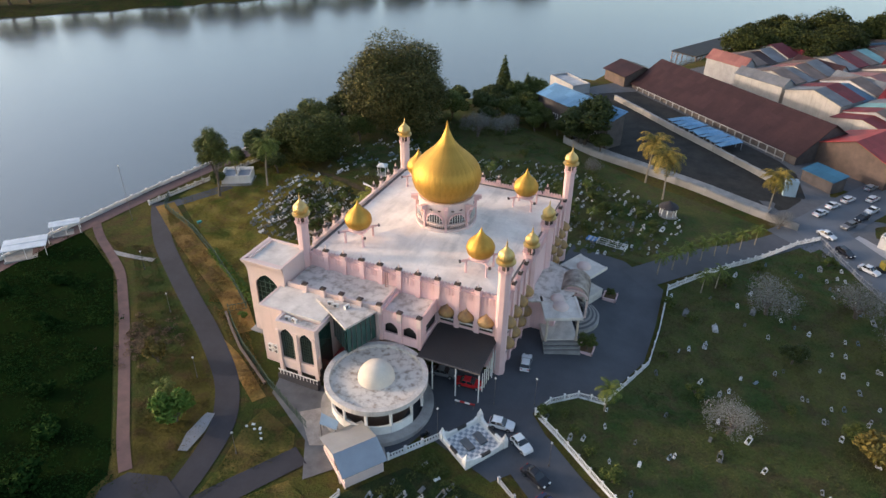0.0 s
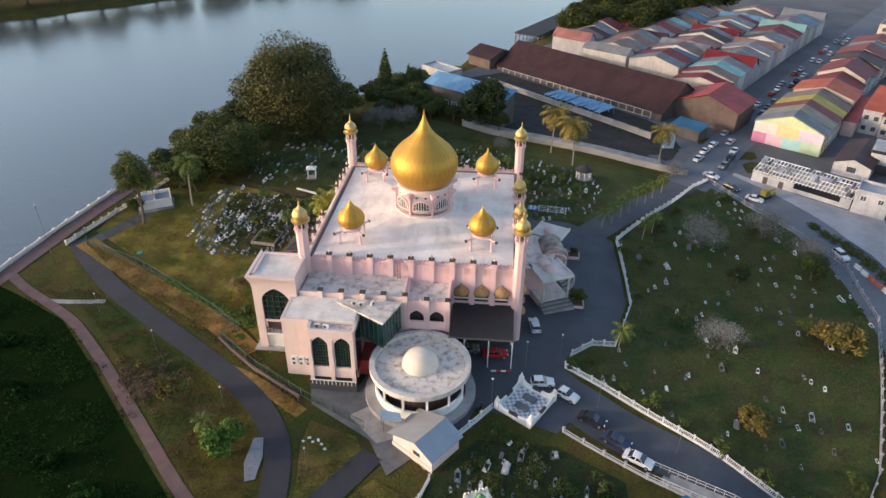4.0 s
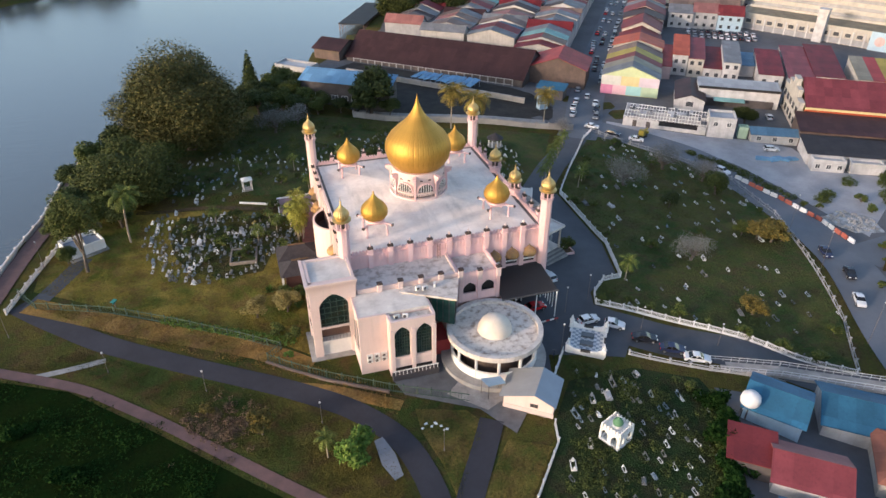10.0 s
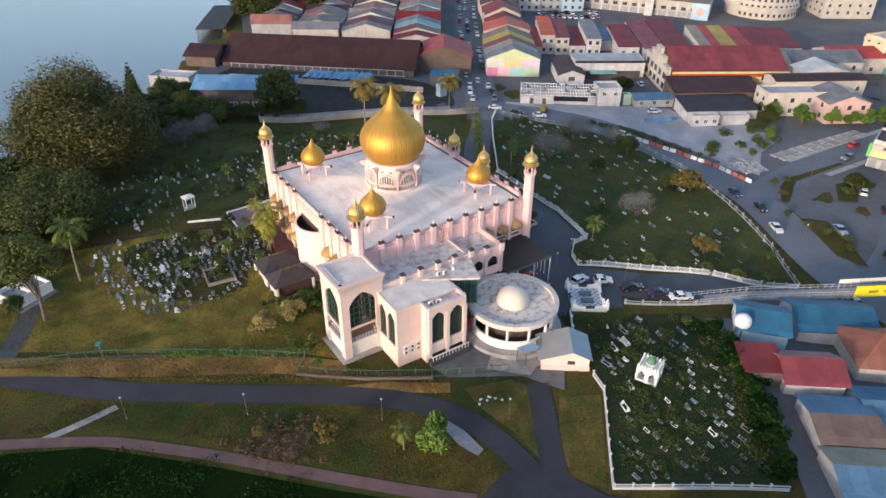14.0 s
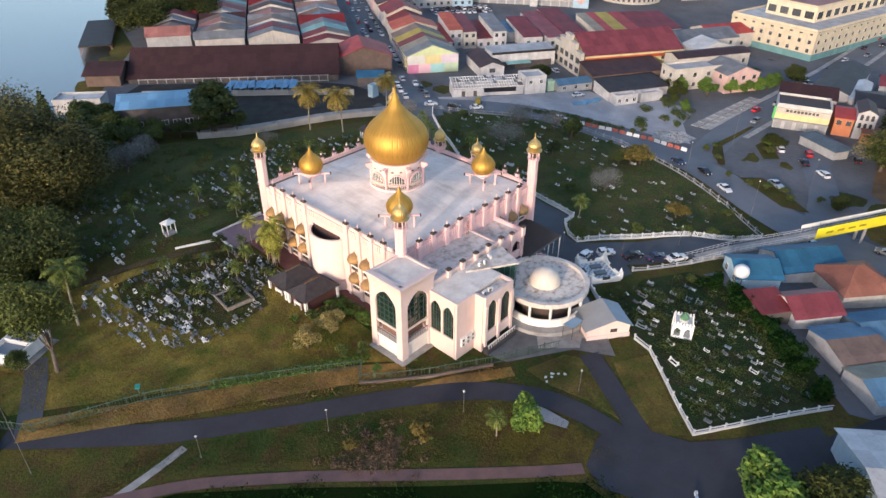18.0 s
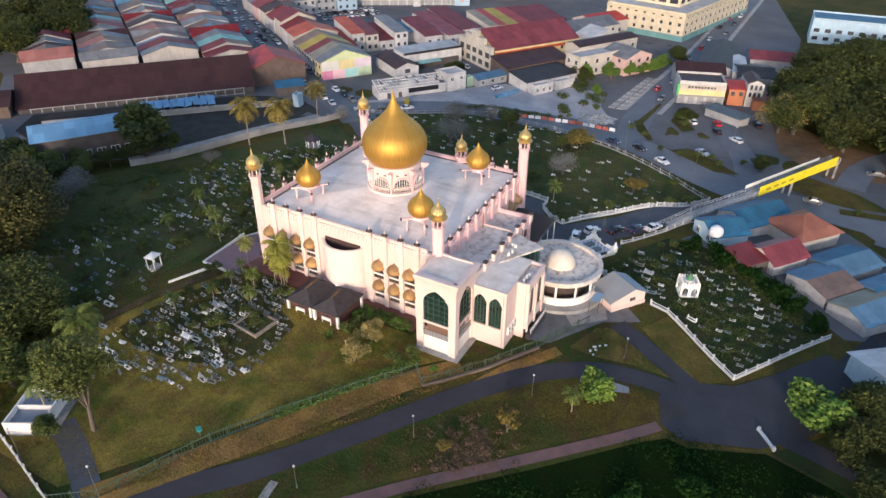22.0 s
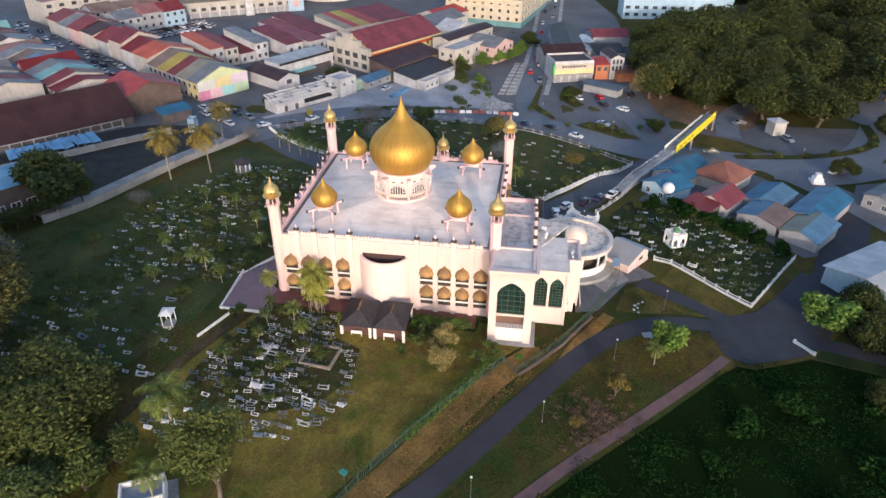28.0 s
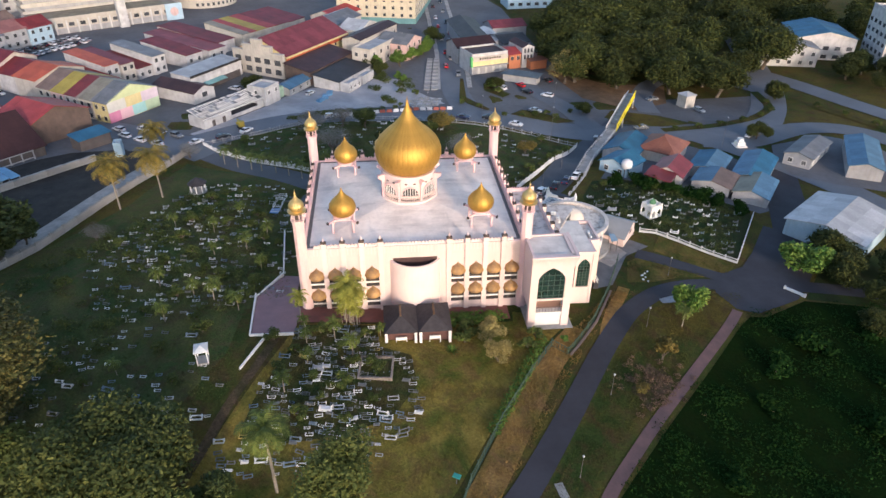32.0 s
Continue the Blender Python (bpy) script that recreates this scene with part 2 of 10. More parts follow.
def solo(name, bm, material, label, category, group="", kind="", smooth=False):
    return tagged(new(name, finish(name, bm, material, smooth)), label, category, group, kind)


def thing(name, label, category, group="", m=None, kind=""):
    ob = tagged(new(name), label, category, group, kind)
    if m is not None:
        ob.matrix_basis = m
    return ob


def BM():
    return bmesh.new()


def box(bm, x0, x1, y0, y1, z0, z1, m=None):
    v = [bm.verts.new((m @ Vector(p)) if m else p) for p in ((x0, y0, z0), (x1, y0, z0), (x1, y1, z0), (x0, y1, z0), (x0, y0, z1), (x1, y0, z1), (x1, y1, z1), (x0, y1, z1))]
    for q in ((3, 2, 1, 0), (4, 5, 6, 7), (0, 1, 5, 4), (1, 2, 6, 5), (2, 3, 7, 6), (3, 0, 4, 7)):
        bm.faces.new([v[i] for i in q])
    return bm


def prism(bm, pts, z0, z1, m=None):
    """A plan polygon raised from z0 to z1."""
    lo = [bm.verts.new((m @ Vector((x, y, z0))) if m else (x, y, z0)) for x, y in pts]
    hi = [bm.verts.new((m @ Vector((x, y, z1))) if m else (x, y, z1)) for x, y in pts]
    bm.faces.new(lo[::-1])
    bm.faces.new(hi)
    for i in range(len(pts)):
        j = (i + 1) % len(pts)
        bm.faces.new((lo[i], lo[j], hi[j], hi[i]))
    return bm


def slab(bm, pts, d, m):
    """A polygon in the local x-z plane, d thick towards local -y, placed by m."""
    a = [bm.verts.new(m @ Vector((x, 0, z))) for x, z in pts]
    b = [bm.verts.new(m @ Vector((x, -d, z))) for x, z in pts]
    bm.faces.new(a)
    bm.faces.new(b[::-1])
    for i in range(len(pts)):
        j = (i + 1) % len(pts)
        bm.faces.new((a[j], a[i], b[i], b[j]))
    return bm


def lathe(bm, prof, n=24, c=(0, 0), a0=0.0, a1=360.0, rib=0.0, every=2):
    """Turns a profile of (radius, z) round the upright through c."""
    full = a1 - a0 >= 360
    cols = []
    for i in range(n if full else n + 1):
        a = radians(a0 + (a1 - a0) * i / n)
        k = 1 - rib * (i % every != 0)
        cols.append([bm.verts.new((c[0] + r * k * math.cos(a), c[1] + r * k * math.sin(a), z)) for r, z in prof])
    for i in range(n):
        p, q = cols[i], cols[(i + 1) % len(cols)]
        for j in range(len(prof) - 1):
            bm.faces.new((p[j], q[j], q[j + 1], p[j + 1]))
    return bm


def arch(w, z0, zs, zt, n=6):
    """The outline of a pointed opening: w wide, from z0, springing at zs, apex at zt."""
    left = []
    for i in range(n + 1):
        u = i / n
        left.append((-w / 2 * (1 - u ** 1.6), zs + (zt - zs) * (1 - (1 - u) ** 1.25)))
    right = [(-x, z) for x, z in left[::-1]][1:]
    return [(-w / 2, z0)] + left + right + [(w / 2, z0)]


def arch_wall(bm, w, z0, z1, ow, oz0, zs, zt, d, m):
    """A wall panel w wide from z0 to z1 with one pointed opening through it."""
    o = arch(ow, oz0, zs, zt)
    slab(bm, [(-w / 2, zs), (-w / 2, z1), (w / 2, z1), (w / 2, zs)] + o[1:-1][::-1], d, m)
    slab(bm, [(-w / 2, z0), (-w / 2, zs), (-ow / 2, zs), (-ow / 2, z0)], d, m)
    slab(bm, [(ow / 2, z0), (ow / 2, zs), (w / 2, zs), (w / 2, z0)], d, m)
    if oz0 > z0:
        slab(bm, [(-ow / 2, z0), (-ow / 2, oz0), (ow / 2, oz0), (ow / 2, z0)], d, m)
    bmesh.ops.remove_doubles(bm, verts=bm.verts, dist=0.0005)
    return bm


def facing(x, y, ang):
    """A frame whose local -y looks outwards at the compass angle ang (0: -y, 90: +x, 180: +y, 270: -x)."""
    return pose(x, y, 0, 0, 0, ang)


CTRL = ((0, 0, .5), (18, -25, .3), (26, -26, .4), (-25, -26, .4), (-26, 27, 2.6), (-31, 34, 3), (0, 40, 1.5), (-57, -3, 1.3), (-57, -20, .3), (-17, -48, 0), (-7, -67, -1.2),
        (35, -43, -.7), (62, -51, -4.2), (63, 49, -2.8), (30, 20, -.2), (13, -55, 0), (45, 0, -1.6), (-45, -60, -.8), (100, 0, -4), (110, 90, -3.5), (110, -100, -4.5))
CTRL += ((-60, 40, .6), (-30, 75, 0), (20, 75, -1), (-95, -50, -1.5), (-10, -110, -2.5), (220, 0, -4.5), (200, -200, -5), (0, 300, -4), (250, 250, -4), (40, -90, -3))
BANK_Y = (-400, -80, -29, -10, 10, 24, 37, 57, 73, 90, 105, 117, 149, 191, 243, 267, 320, 500)
BANK_X = (-132, -92, -88, -84, -81.2, -79, -76.4, -75, -70.5, -58, -36, -17, -7.5, 27, 45, 68, 110, 250)


def land(x, y):
    """Height of the land before the river is cut."""
    s = w = 0.0
    for a, b, c in CTRL:
        q = ((x - a) ** 2 + (y - b) ** 2 + 30.0) ** -1.5
        s += q * c
        w += q
    return s / w


def bank(y):
    return float(np.interp(y, BANK_Y, BANK_X))


def ground_z(x, y):
    z = land(x, y)
    far = -0.73 * x + 0.68 * y - 296
    d = bank(y) - x
    if far > 0:
        return min(-1.5, -7 + far * 0.6)
    if d > 0:
        return z - min(7.5, d * 4.0)
    return z


def drape(name, pts, width, material, label, category, lift=0.06, step=2.0, kind="structure", closed=False):
    """A strip of one width along a line of plan points, laid on the land."""
    P = []
    for (x0, y0), (x1, y1) in zip(pts, pts[1:]):
        n = max(1, int(math.hypot(x1 - x0, y1 - y0) / step))
        P += [(x0 + (x1 - x0) * i / n, y0 + (y1 - y0) * i / n) for i in range(n)]
    P.append(pts[-1])
    for _ in range(3):
        P = [P[0]] + [((a[0] + 2 * b[0] + c[0]) / 4, (a[1] + 2 * b[1] + c[1]) / 4) for a, b, c in zip(P, P[1:], P[2:])] + [P[-1]]
    bm = BM()
    rows, k = [], max(2, int(width / 2))
    for i, p in enumerate(P):
        a, b = P[max(0, i - 1)], P[min(len(P) - 1, i + 1)]
        d = Vector((b[0] - a[0], b[1] - a[1])).normalized()
        rows.append([bm.verts.new((p[0] - d.y * width * (j / k - 0.5), p[1] + d.x * width * (j / k - 0.5), land(p[0] - d.y * width * (j / k - 0.5), p[1] + d.x * width * (j / k - 0.5)) + lift)) for j in range(k + 1)])
    for r, s in zip(rows, rows[1:]):
        for j in range(k):
            bm.faces.new((r[j], r[j + 1], s[j + 1], s[j]))
    return solo(name, bm, material, label, category, kind=kind)


def inside(x, y, poly):
    c = False
    for (x0, y0), (x1, y1) in zip(poly, poly[1:] + poly[:1]):
        if (y0 > y) != (y1 > y) and x < (x1 - x0) * (y - y0) / (y1 - y0) + x0:
            c = not c
    return c


def lawn(name, poly, material, label, category, lift=0.04, step=2.5, kind="structure"):
    """An area with a plan outline, laid on the land."""
    bm = BM()
    v = [bm.verts.new((x, y, 0)) for x, y in poly]
    bm.faces.new(v)
    xs, ys = [p[0] for p in poly], [p[1] for p in poly]
    for axis, lo, hi in ((0, min(xs), max(xs)), (1, min(ys), max(ys))):
        n = int((hi - lo) / step)
        for i in range(1, n + 1):
            co, no = [0, 0, 0], [0, 0, 0]
            co[axis], no[axis] = lo + (hi - lo) * i / (n + 1), 1
            bmesh.ops.bisect_plane(bm, geom=bm.verts[:] + bm.edges[:] + bm.faces[:], plane_co=co, plane_no=no)
    for q in bm.verts:
        q.co.z = land(q.co.x, q.co.y) + lift
    return solo(name, bm, material, label, category, kind=kind)

# ---- land, river, roads ----
gx = sorted(set([-3000, -1500, -800, -500] + [round(-400 + i * 20) for i in range(0, 13)] + [round(-150 + i * 3.0, 1) for i in range(0, 90)] + [120 + i * 15 for i in range(0, 22)] + [500, 800, 1500, 3000]))
gy = sorted(set([-3000, -1500, -800, -400, -300, -220, -180] + [round(-150 + i * 3.0, 1) for i in range(0, 90)] + [120 + i * 12 for i in range(0, 30)] + [550, 800, 1500, 3000]))
verts = [(x, y, ground_z(x, y)) for y in gy for x in gx]
nx = len(gx)
faces = [(j * nx + i, j * nx + i + 1, (j + 1) * nx + i + 1, (j + 1) * nx + i) for j in range(len(gy) - 1) for i in range(nx - 1)]
me = bpy.data.meshes.new("ground")
me.from_pydata(verts, [], faces)
me.polygons.foreach_set("use_smooth", [True] * len(faces))
me.materials.append(GRASS)
tagged(new("ground", me), "uneven grass ground, green and straw brown", "ground", kind="structure")

# the river reaches a little under the bank, and no further inland
bm = BM()
near = [(bank(y) + 5.0, y) for y in (-900, -400, -200, -80, -29, -10, 10, 24, 37, 57, 73, 90, 105, 117, 149, 191, 243, 267, 320, 500, 900)]
bm.faces.new([bm.verts.new((x, y, -3.6)) for x, y in near + [(-100, 1400), (-3000, 1400), (-3000, -900)]])
solo("water", bm, WATER, "calm grey river with faint ripples", "river", kind="structure")

# roads and paths
PARK_ROAD = [(-74, 3), (-69, -2.5), (-60, -11), (-45, -21.5), (-31.5, -30.5), (-21, -38.5), (-15.5, -46), (-13.8, -54), (-13.5, -63), (-15, -74), (-20, -95), (-28, -120)]
drape("park_road", PARK_ROAD, 3.7, ASPHALTDARK, "dark asphalt park road", "road", 0.07)
drape("road_branch", [(-2.0, -46.5), (-6, -53), (-10.5, -59.5), (-13.5, -66)], 3.6, ASPHALTDARK, "dark asphalt side lane", "road", 0.10)
drape("road_south", [(-14, -70), (0, -83), (20, -92), (50, -105)], 9, ASPHALTDARK, "dark asphalt lane between fields and cemetery", "road", 0.09)
drape("brick_path", [(-82, -8.5), (-75, -14), (-68, -17.8), (-60.2, -22.3), (-54, -28), (-48.2, -33.3), (-36, -45.5), (-26, -55.6), (-22.5, -58.5)], 1.8, BRICKPATH, "narrow red paver footpath", "path", 0.08)
drape("pale_path", [(-68.5, -17.6), (-63, -17.4), (-57.5, -16.4)], 1.2, CONCRETE, "worn concrete footpath", "path", 0.07)
FORECOURT = [(18.5, 26), (30, 24), (39, 17), (39.3, 5), (39.0, -5), (34.5, -19), (30.8, -19.3), (26.8, -22.5), (25.6, -26), (31, -32), (24, -40), (12, -36), (10, -42), (0, -44), (-6, -38), (-6, -26), (18, -19)]
lawn("forecourt", FORECOURT, ASPHALT, "grey asphalt forecourt", "pavement", 0.05)
drape("entrance_road", [(24, -31), (34, -38.5), (48, -46.5), (62, -56), (80, -72)], 8.2, ASPHALT, "grey asphalt entrance road", "road", 0.09)
drape("north_road", [(33, 18), (38, 24), (49, 38), (60, 50), (68, 60)], 7.0, ASPHALT, "grey asphalt road to the junction", "road", 0.085)
lawn("road_junction", [(-16.6, -57), (-10.5, -59.5), (-7.5, -67), (-2, -72), (8, -79.5), (2, -87), (-8, -82.5), (-14, -77.5), (-19.5, -72), (-23.5, -62), (-22, -58.6)], ASPHALTDARK, "broad dark asphalt junction", "road", 0.115)

# ---- mosque ----
mosque = thing("mosque", "pink and cream mosque with golden onion domes and flat roof", "mosque")
ZR, ZD = 14.0, 15.2  # roof edge, and roof at the drum
# solid block; its near-black colour stands in for the unlit interior
bm = BM()
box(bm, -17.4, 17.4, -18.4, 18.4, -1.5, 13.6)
part("core", bm, DARK, mosque, "solid block painted near-black for the unlit interior")
bm = BM()
lo_ring = [bm.verts.new((x, y, ZR - 0.4)) for x, y in ((-17.4, -18.4), (17.4, -18.4), (17.4, 18.4), (-17.4, 18.4))]
hips = [lo_ring] + [[bm.verts.new((sx * a, sy * b, z)) for sx, sy in ((-1, -1), (1, -1), (1, 1), (-1, 1))] for a, b, z in ((17.4, 18.4, ZR), (13.5, 14.4, ZR + 0.25), (4.6, 4.6, ZD))]
for p, q in zip(hips, hips[1:]):
    for i in range(4):
        bm.faces.new((p[i], p[(i + 1) % 4], q[(i + 1) % 4], q[i]))
bm.faces.new(hips[-1])
bm.faces.new(lo_ring[::-1])
part("roof", bm, ROOF, mosque, "low hipped pale screed roof with grey stains")
bm = BM()
for x0, x1, y0, y1 in ((-17.35, 17.35, -18.35, -17.75), (-17.35, 17.35, 17.75, 18.35), (-17.35, -16.75, -17.75, 17.75), (16.75, 17.35, -17.75, 17.75)):
    box(bm, x0, x1, y0, y1, ZR + 0.004, ZR + 0.05)
part("gutter", bm, TRIM, mosque, "dark gutter along the roof edge")

COLS = (-16.9, -13.75, -10.6, -7.45, 7.45, 10.6, 13.75, 16.9)


def storey_wall(bm, m, a, b, holes, z0, z1, d=0.6):
    """A wall from a to b along its face, z0 to z1, with rectangular holes (x0, x1, zb, zt) in columns that do not overlap sideways."""
    cols = {}
    for x0, x1, zb, zt in holes:
        cols.setdefault((x0, x1), []).append((zb, zt))
    x = a
    for (x0, x1), hs in sorted(cols.items()):
        slab(bm, [(x, z0), (x, z1), (x0, z1), (x0, z0)], d, m)
        z = z0
        for zb, zt in sorted(hs):
            slab(bm, [(x0, z), (x0, zb), (x1, zb), (x1, z)], d, m)
            z = zt
        slab(bm, [(x0, z), (x0, z1), (x1, z1), (x1, z)], d, m)
        x = x1
    slab(bm, [(x, z0), (x, z1), (b, z1), (b, z0)], d, m)
    bmesh.ops.remove_doubles(bm, verts=bm.verts, dist=0.0005)
    return bm


side_holes = []
for u in COLS:
    side_holes += [(u - 1.15, u + 1.15, 6.1, 8.8), (u - 1.15, u + 1.15, 2.0, 4.7)]
for name, m, half, holes in (("wall_west", facing(-17.4, 0, 270), 18.4, side_holes), ("wall_east", facing(17.4, 0, 90), 18.4, side_holes),
                             ("wall_back", facing(0, 18.4, 180), 18.0, []),
                             ("wall_front", facing(0, -18.4, 0), 18.0, [(x - 1.15, x + 1.15, 7.5, 9.5) for x in (8.4, 11.75, 15.1)])):
    bm = BM()
    storey_wall(bm, m, -half, half, holes, -1.5, 14.15)
    # pinker paint for shaded front and east, paler cream for the sunlit west
    part(name, bm, PINK if name in ("wall_front", "wall_east") else CREAM, mosque)

# window rails and panes inside the openings
bm_rail = BM()
box(bm_rail, -1.15, 1.15, -0.10, 0.08, -0.42, -0.14)
rail_mesh = finish("window_rail", bm_rail, WHITE)
# panes coloured near-black for the dark rooms behind them
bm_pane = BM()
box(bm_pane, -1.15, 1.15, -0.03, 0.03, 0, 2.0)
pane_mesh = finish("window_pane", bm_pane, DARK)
bm = BM()
for u in (-0.76, -0.38, 0.0, 0.38, 0.76):
    box(bm, u - 0.025, u + 0.025, -0.03, 0.015, 1.15, 2.65)
    box(bm, u - 0.02, u + 0.02, -0.03, 0.015, 0.02, 0.78)
glazing_mesh = finish("glazing_grid", bm, plain("brown_glazing_bar", (0.22, 0.14, 0.11)))

prof = [(1.02, -0.12), (1.18, 0.0), (1.24, 0.22), (1.2, 0.5), (1.03, 0.85), (0.74, 1.18), (0.42, 1.45), (0.18, 1.68), (0.05, 1.95), (0.0, 2.1)]
bm = BM()
lathe(bm, prof, 36, a0=180, a1=360, rib=0.022)
awning_mesh = finish("awning", bm, AWNING)


def dress_window(m, u, zw, h, za):
    p = part("window", rail_mesh, None, mosque)
    p.matrix_basis = m @ pose(u, -0.53, zw + h * 0.45, 0, 0, 0)
    g = part("pane", pane_mesh, None, p)
    g.matrix_basis = pose(0, 0.05, -h * 0.45, 0, 0, 0) @ Matrix.Diagonal((1, 1, h / 2.0, 1))
    part("glazing_grid", glazing_mesh, None, p).matrix_basis = pose(0, 0.0, -h * 0.45) @ Matrix.Diagonal((1, 1, h / 2.7, 1))
    a = part("awning", awning_mesh, None, mosque, "ribbed golden pointed awning")
    a.matrix_basis = m @ pose(u, -0.6, za, 0, 0, 0) @ Matrix.Diagonal((1.12, 1.15, 0.97, 1))


for m in (facing(-17.4, 0, 270), facing(17.4, 0, 90)):
    for u in COLS:
        dress_window(m, u, 6.1, 2.7, 8.5)
        dress_window(m, u, 2.0, 2.7, 4.4)
for x in (8.4, 11.75, 15.1):
    dress_window(facing(0, -18.4, 0), x, 7.5, 2.0, 9.2)

# pilasters with dark caps, cresting along the parapet
bm = BM()
box(bm, -0.42, 0.42, -0.95, -0.5, -1.5, 15.3)
box(bm, -0.55, 0.55, -1.05, -0.35, 14.2, 14.45)
pil_mesh = finish("pilaster", bm, PINK)
bm = BM()
box(bm, -0.42, 0.42, -0.95, -0.5, -1.5, 15.3)
box(bm, -0.55, 0.55, -1.05, -0.35, 14.2, 14.45)
pil_mesh_cream = finish("pilaster", bm, CREAM)
bm = BM()
box(bm, -0.48, 0.48, -1.05, -0.4, 15.3, 15.62)
box(bm, -0.30, 0.30, -0.90, -0.55, 15.62, 15.75)
cap_mesh = finish("cap", bm, CAPBROWN)
bm = BM()
lathe(bm, [(0.14, 0), (0.2, 0.2), (0.08, 0.45), (0.0, 0.8)], 8)
knob_mesh = finish("knob", bm, CREAM, True)


def pilasters(m, us, mesh):
    for u in us:
        p = part("pilaster", mesh, None, mosque)
        p.matrix_basis = m @ pose(u, 0, 0)
        part("cap", cap_mesh, None, p, "dark brown cap")
        k = part("knob", knob_mesh, None, p)
        k.matrix_basis = pose(0, -0.72, 15.75)


side_us = (-15.3, -12.15, -9.0, -5.85, 5.85, 9.0, 12.15, 15.3)
# pilasters follow the walls: cream on the sunlit west, pink elsewhere
pilasters(facing(-17.4, 0, 270), side_us, pil_mesh_cream)
pilasters(facing(17.4, 0, 90), side_us, pil_mesh)
pilasters(facing(0, -18.4, 0), [i * 3.4 - 13.6 for i in range(9)], pil_mesh)
pilasters(facing(0, 18.4, 180), [i * 3.4 - 13.6 for i in range(9)], pil_mesh)


bm = BM()
slab(bm, [(-0.07, 12.9), (-0.07, 14.15), (0.07, 14.15), (0.07, 12.9)], 0.12, pose(0, -0.6, 0))
flute_mesh_pink = finish("flute", bm, PINK)
bm = BM()
slab(bm, [(-0.07, 12.9), (-0.07, 14.15), (0.07, 14.15), (0.07, 12.9)], 0.12, pose(0, -0.6, 0))
flute_mesh_cream = finish("flute", bm, CREAM)


def teeth(a, b, z0, z1, z2, z3, n, w):
    """The outline of a wall top from a to b with n pointed merlons on a band from z0 to z1."""
    pts = [(a, z0), (a, z1)]
    for i in range(n):
        u = a + (i + 0.5) * (b - a) / n
        pts += [(u - w, z1), (u - w, z2), (u, z3), (u + w, z2), (u + w, z1)]
    return pts + [(b, z1), (b, z0)]


def cresting(m, half, material, step=0.56):
    n = int(2 * half / step)
    bm = BM()
    slab(bm, teeth(-half, half, 14.15, 14.45, 14.68, 14.85, n, 0.2), 0.4, m)
    part("cresting", bm, material, mosque, "row of small pointed merlons")
    for i in range(n):
        part("flute", flute_mesh_pink if material is PINK else flute_mesh_cream, None, mosque).matrix_basis = m @ pose(-half + i * 2 * half / n, 0, 0)


cresting(facing(-17.4, 0, 270), 17.0, CREAM)
cresting(facing(17.4, 0, 90), 17.0, PINK)
cresting(facing(0, -18.4, 0), 16.6, PINK)
cresting(facing(0, 18.4, 180), 16.6, PINK)

# round bay on the west wall, with its sunken crescent top
bm = BM()
R = 4.6
ring = [(-17.9 + 1.2 - R * math.cos(radians(a)) * 0.86, R * math.sin(radians(a))) for a in np.linspace(-72, 72, 25)]
inner = [(x + 0.35, y * 0.92) for x, y in ring[::-1]]
prism(bm, ring + inner, -1.0, 11.35)
prism(bm, [(-17.75, 4.3)] + [(x + 0.3, y * 0.93) for x, y in ring[::-1]] + [(-17.75, -4.3)], -1.0, 9.4)
part("bay", bm, CREAM, mosque, "rounded cream bay with sunken top")
# dark maroon puts the shade of the sunken bay into the colour
BAYDARK = mat("maroon_bay_shade", (0.075, 0.035, 0.032), (0.05, 0.028, 0.026), rough=0.8)
bm = BM()
prism(bm, [(-18.02, 4.2)] + [(x + 0.36, y * 0.91) for x, y in ring[::-1]] + [(-18.02, -4.2)], 9.4, 9.45)
part("bay_top", bm, BAYDARK, mosque, "bay top painted dark for shade")
bm = BM()
rim = [(x + 0.352, y * 0.918) for x, y in ring]
prism(bm, rim + [(x + 0.05, y * 0.985) for x, y in rim[::-1]], 9.46, 11.31)
part("bay_lining", bm, BAYDARK, mosque, "inner bay face painted dark maroon for shade")
# added panel on the wall, painted dark as the shaded recess
bm = BM()
slab(bm, [(-3.6, 9.46), (-3.8, 11.75), (3.8, 11.75), (3.6, 9.46)], 0.08, facing(-18.0, 0, 270))
part("bay_back", bm, BAYDARK, mosque, "back panel painted dark for shade in the bay")
bm = BM()
prism(bm, [(x - 0.12, y * 1.02) for x, y in ring] + inner, 2.6, 2.95)
part("bay_band", bm, PINK, mosque)

# main dome
DOME = [(4.35, 20.3), (5.1, 21.0), (5.75, 22.0), (6.1, 23.3), (6.12, 24.3), (5.8, 25.4), (5.1, 26.5), (4.1, 27.5), (3.05, 28.4), (2.1, 29.3), (1.35, 30.2), (0.8, 31.2), (0.42, 32.1), (0.2, 32.9)]
drum = BM()
lathe(drum, [(5.45, ZR), (5.45, ZD + 0.35), (5.3, ZD + 0.4), (5.0, ZD + 0.4), (5.0, 20.4), (4.2, 20.4)], 48)
drum = part("drum", drum, CREAM, mosque, "cream round drum with arched windows")


def curved(bm, r0, r1, z0, z1, a0=-19.5, a1=19.5, n=10):
    """A curved block of the drum between two radii, over an angle in degrees."""
    A = [radians(a0 + (a1 - a0) * i / n) for i in range(n + 1)]
    return prism(bm, [(r1 * math.sin(a), -r1 * math.cos(a)) for a in A] + [(r0 * math.sin(a), -r0 * math.cos(a)) for a in A[::-1]], z0, z1)


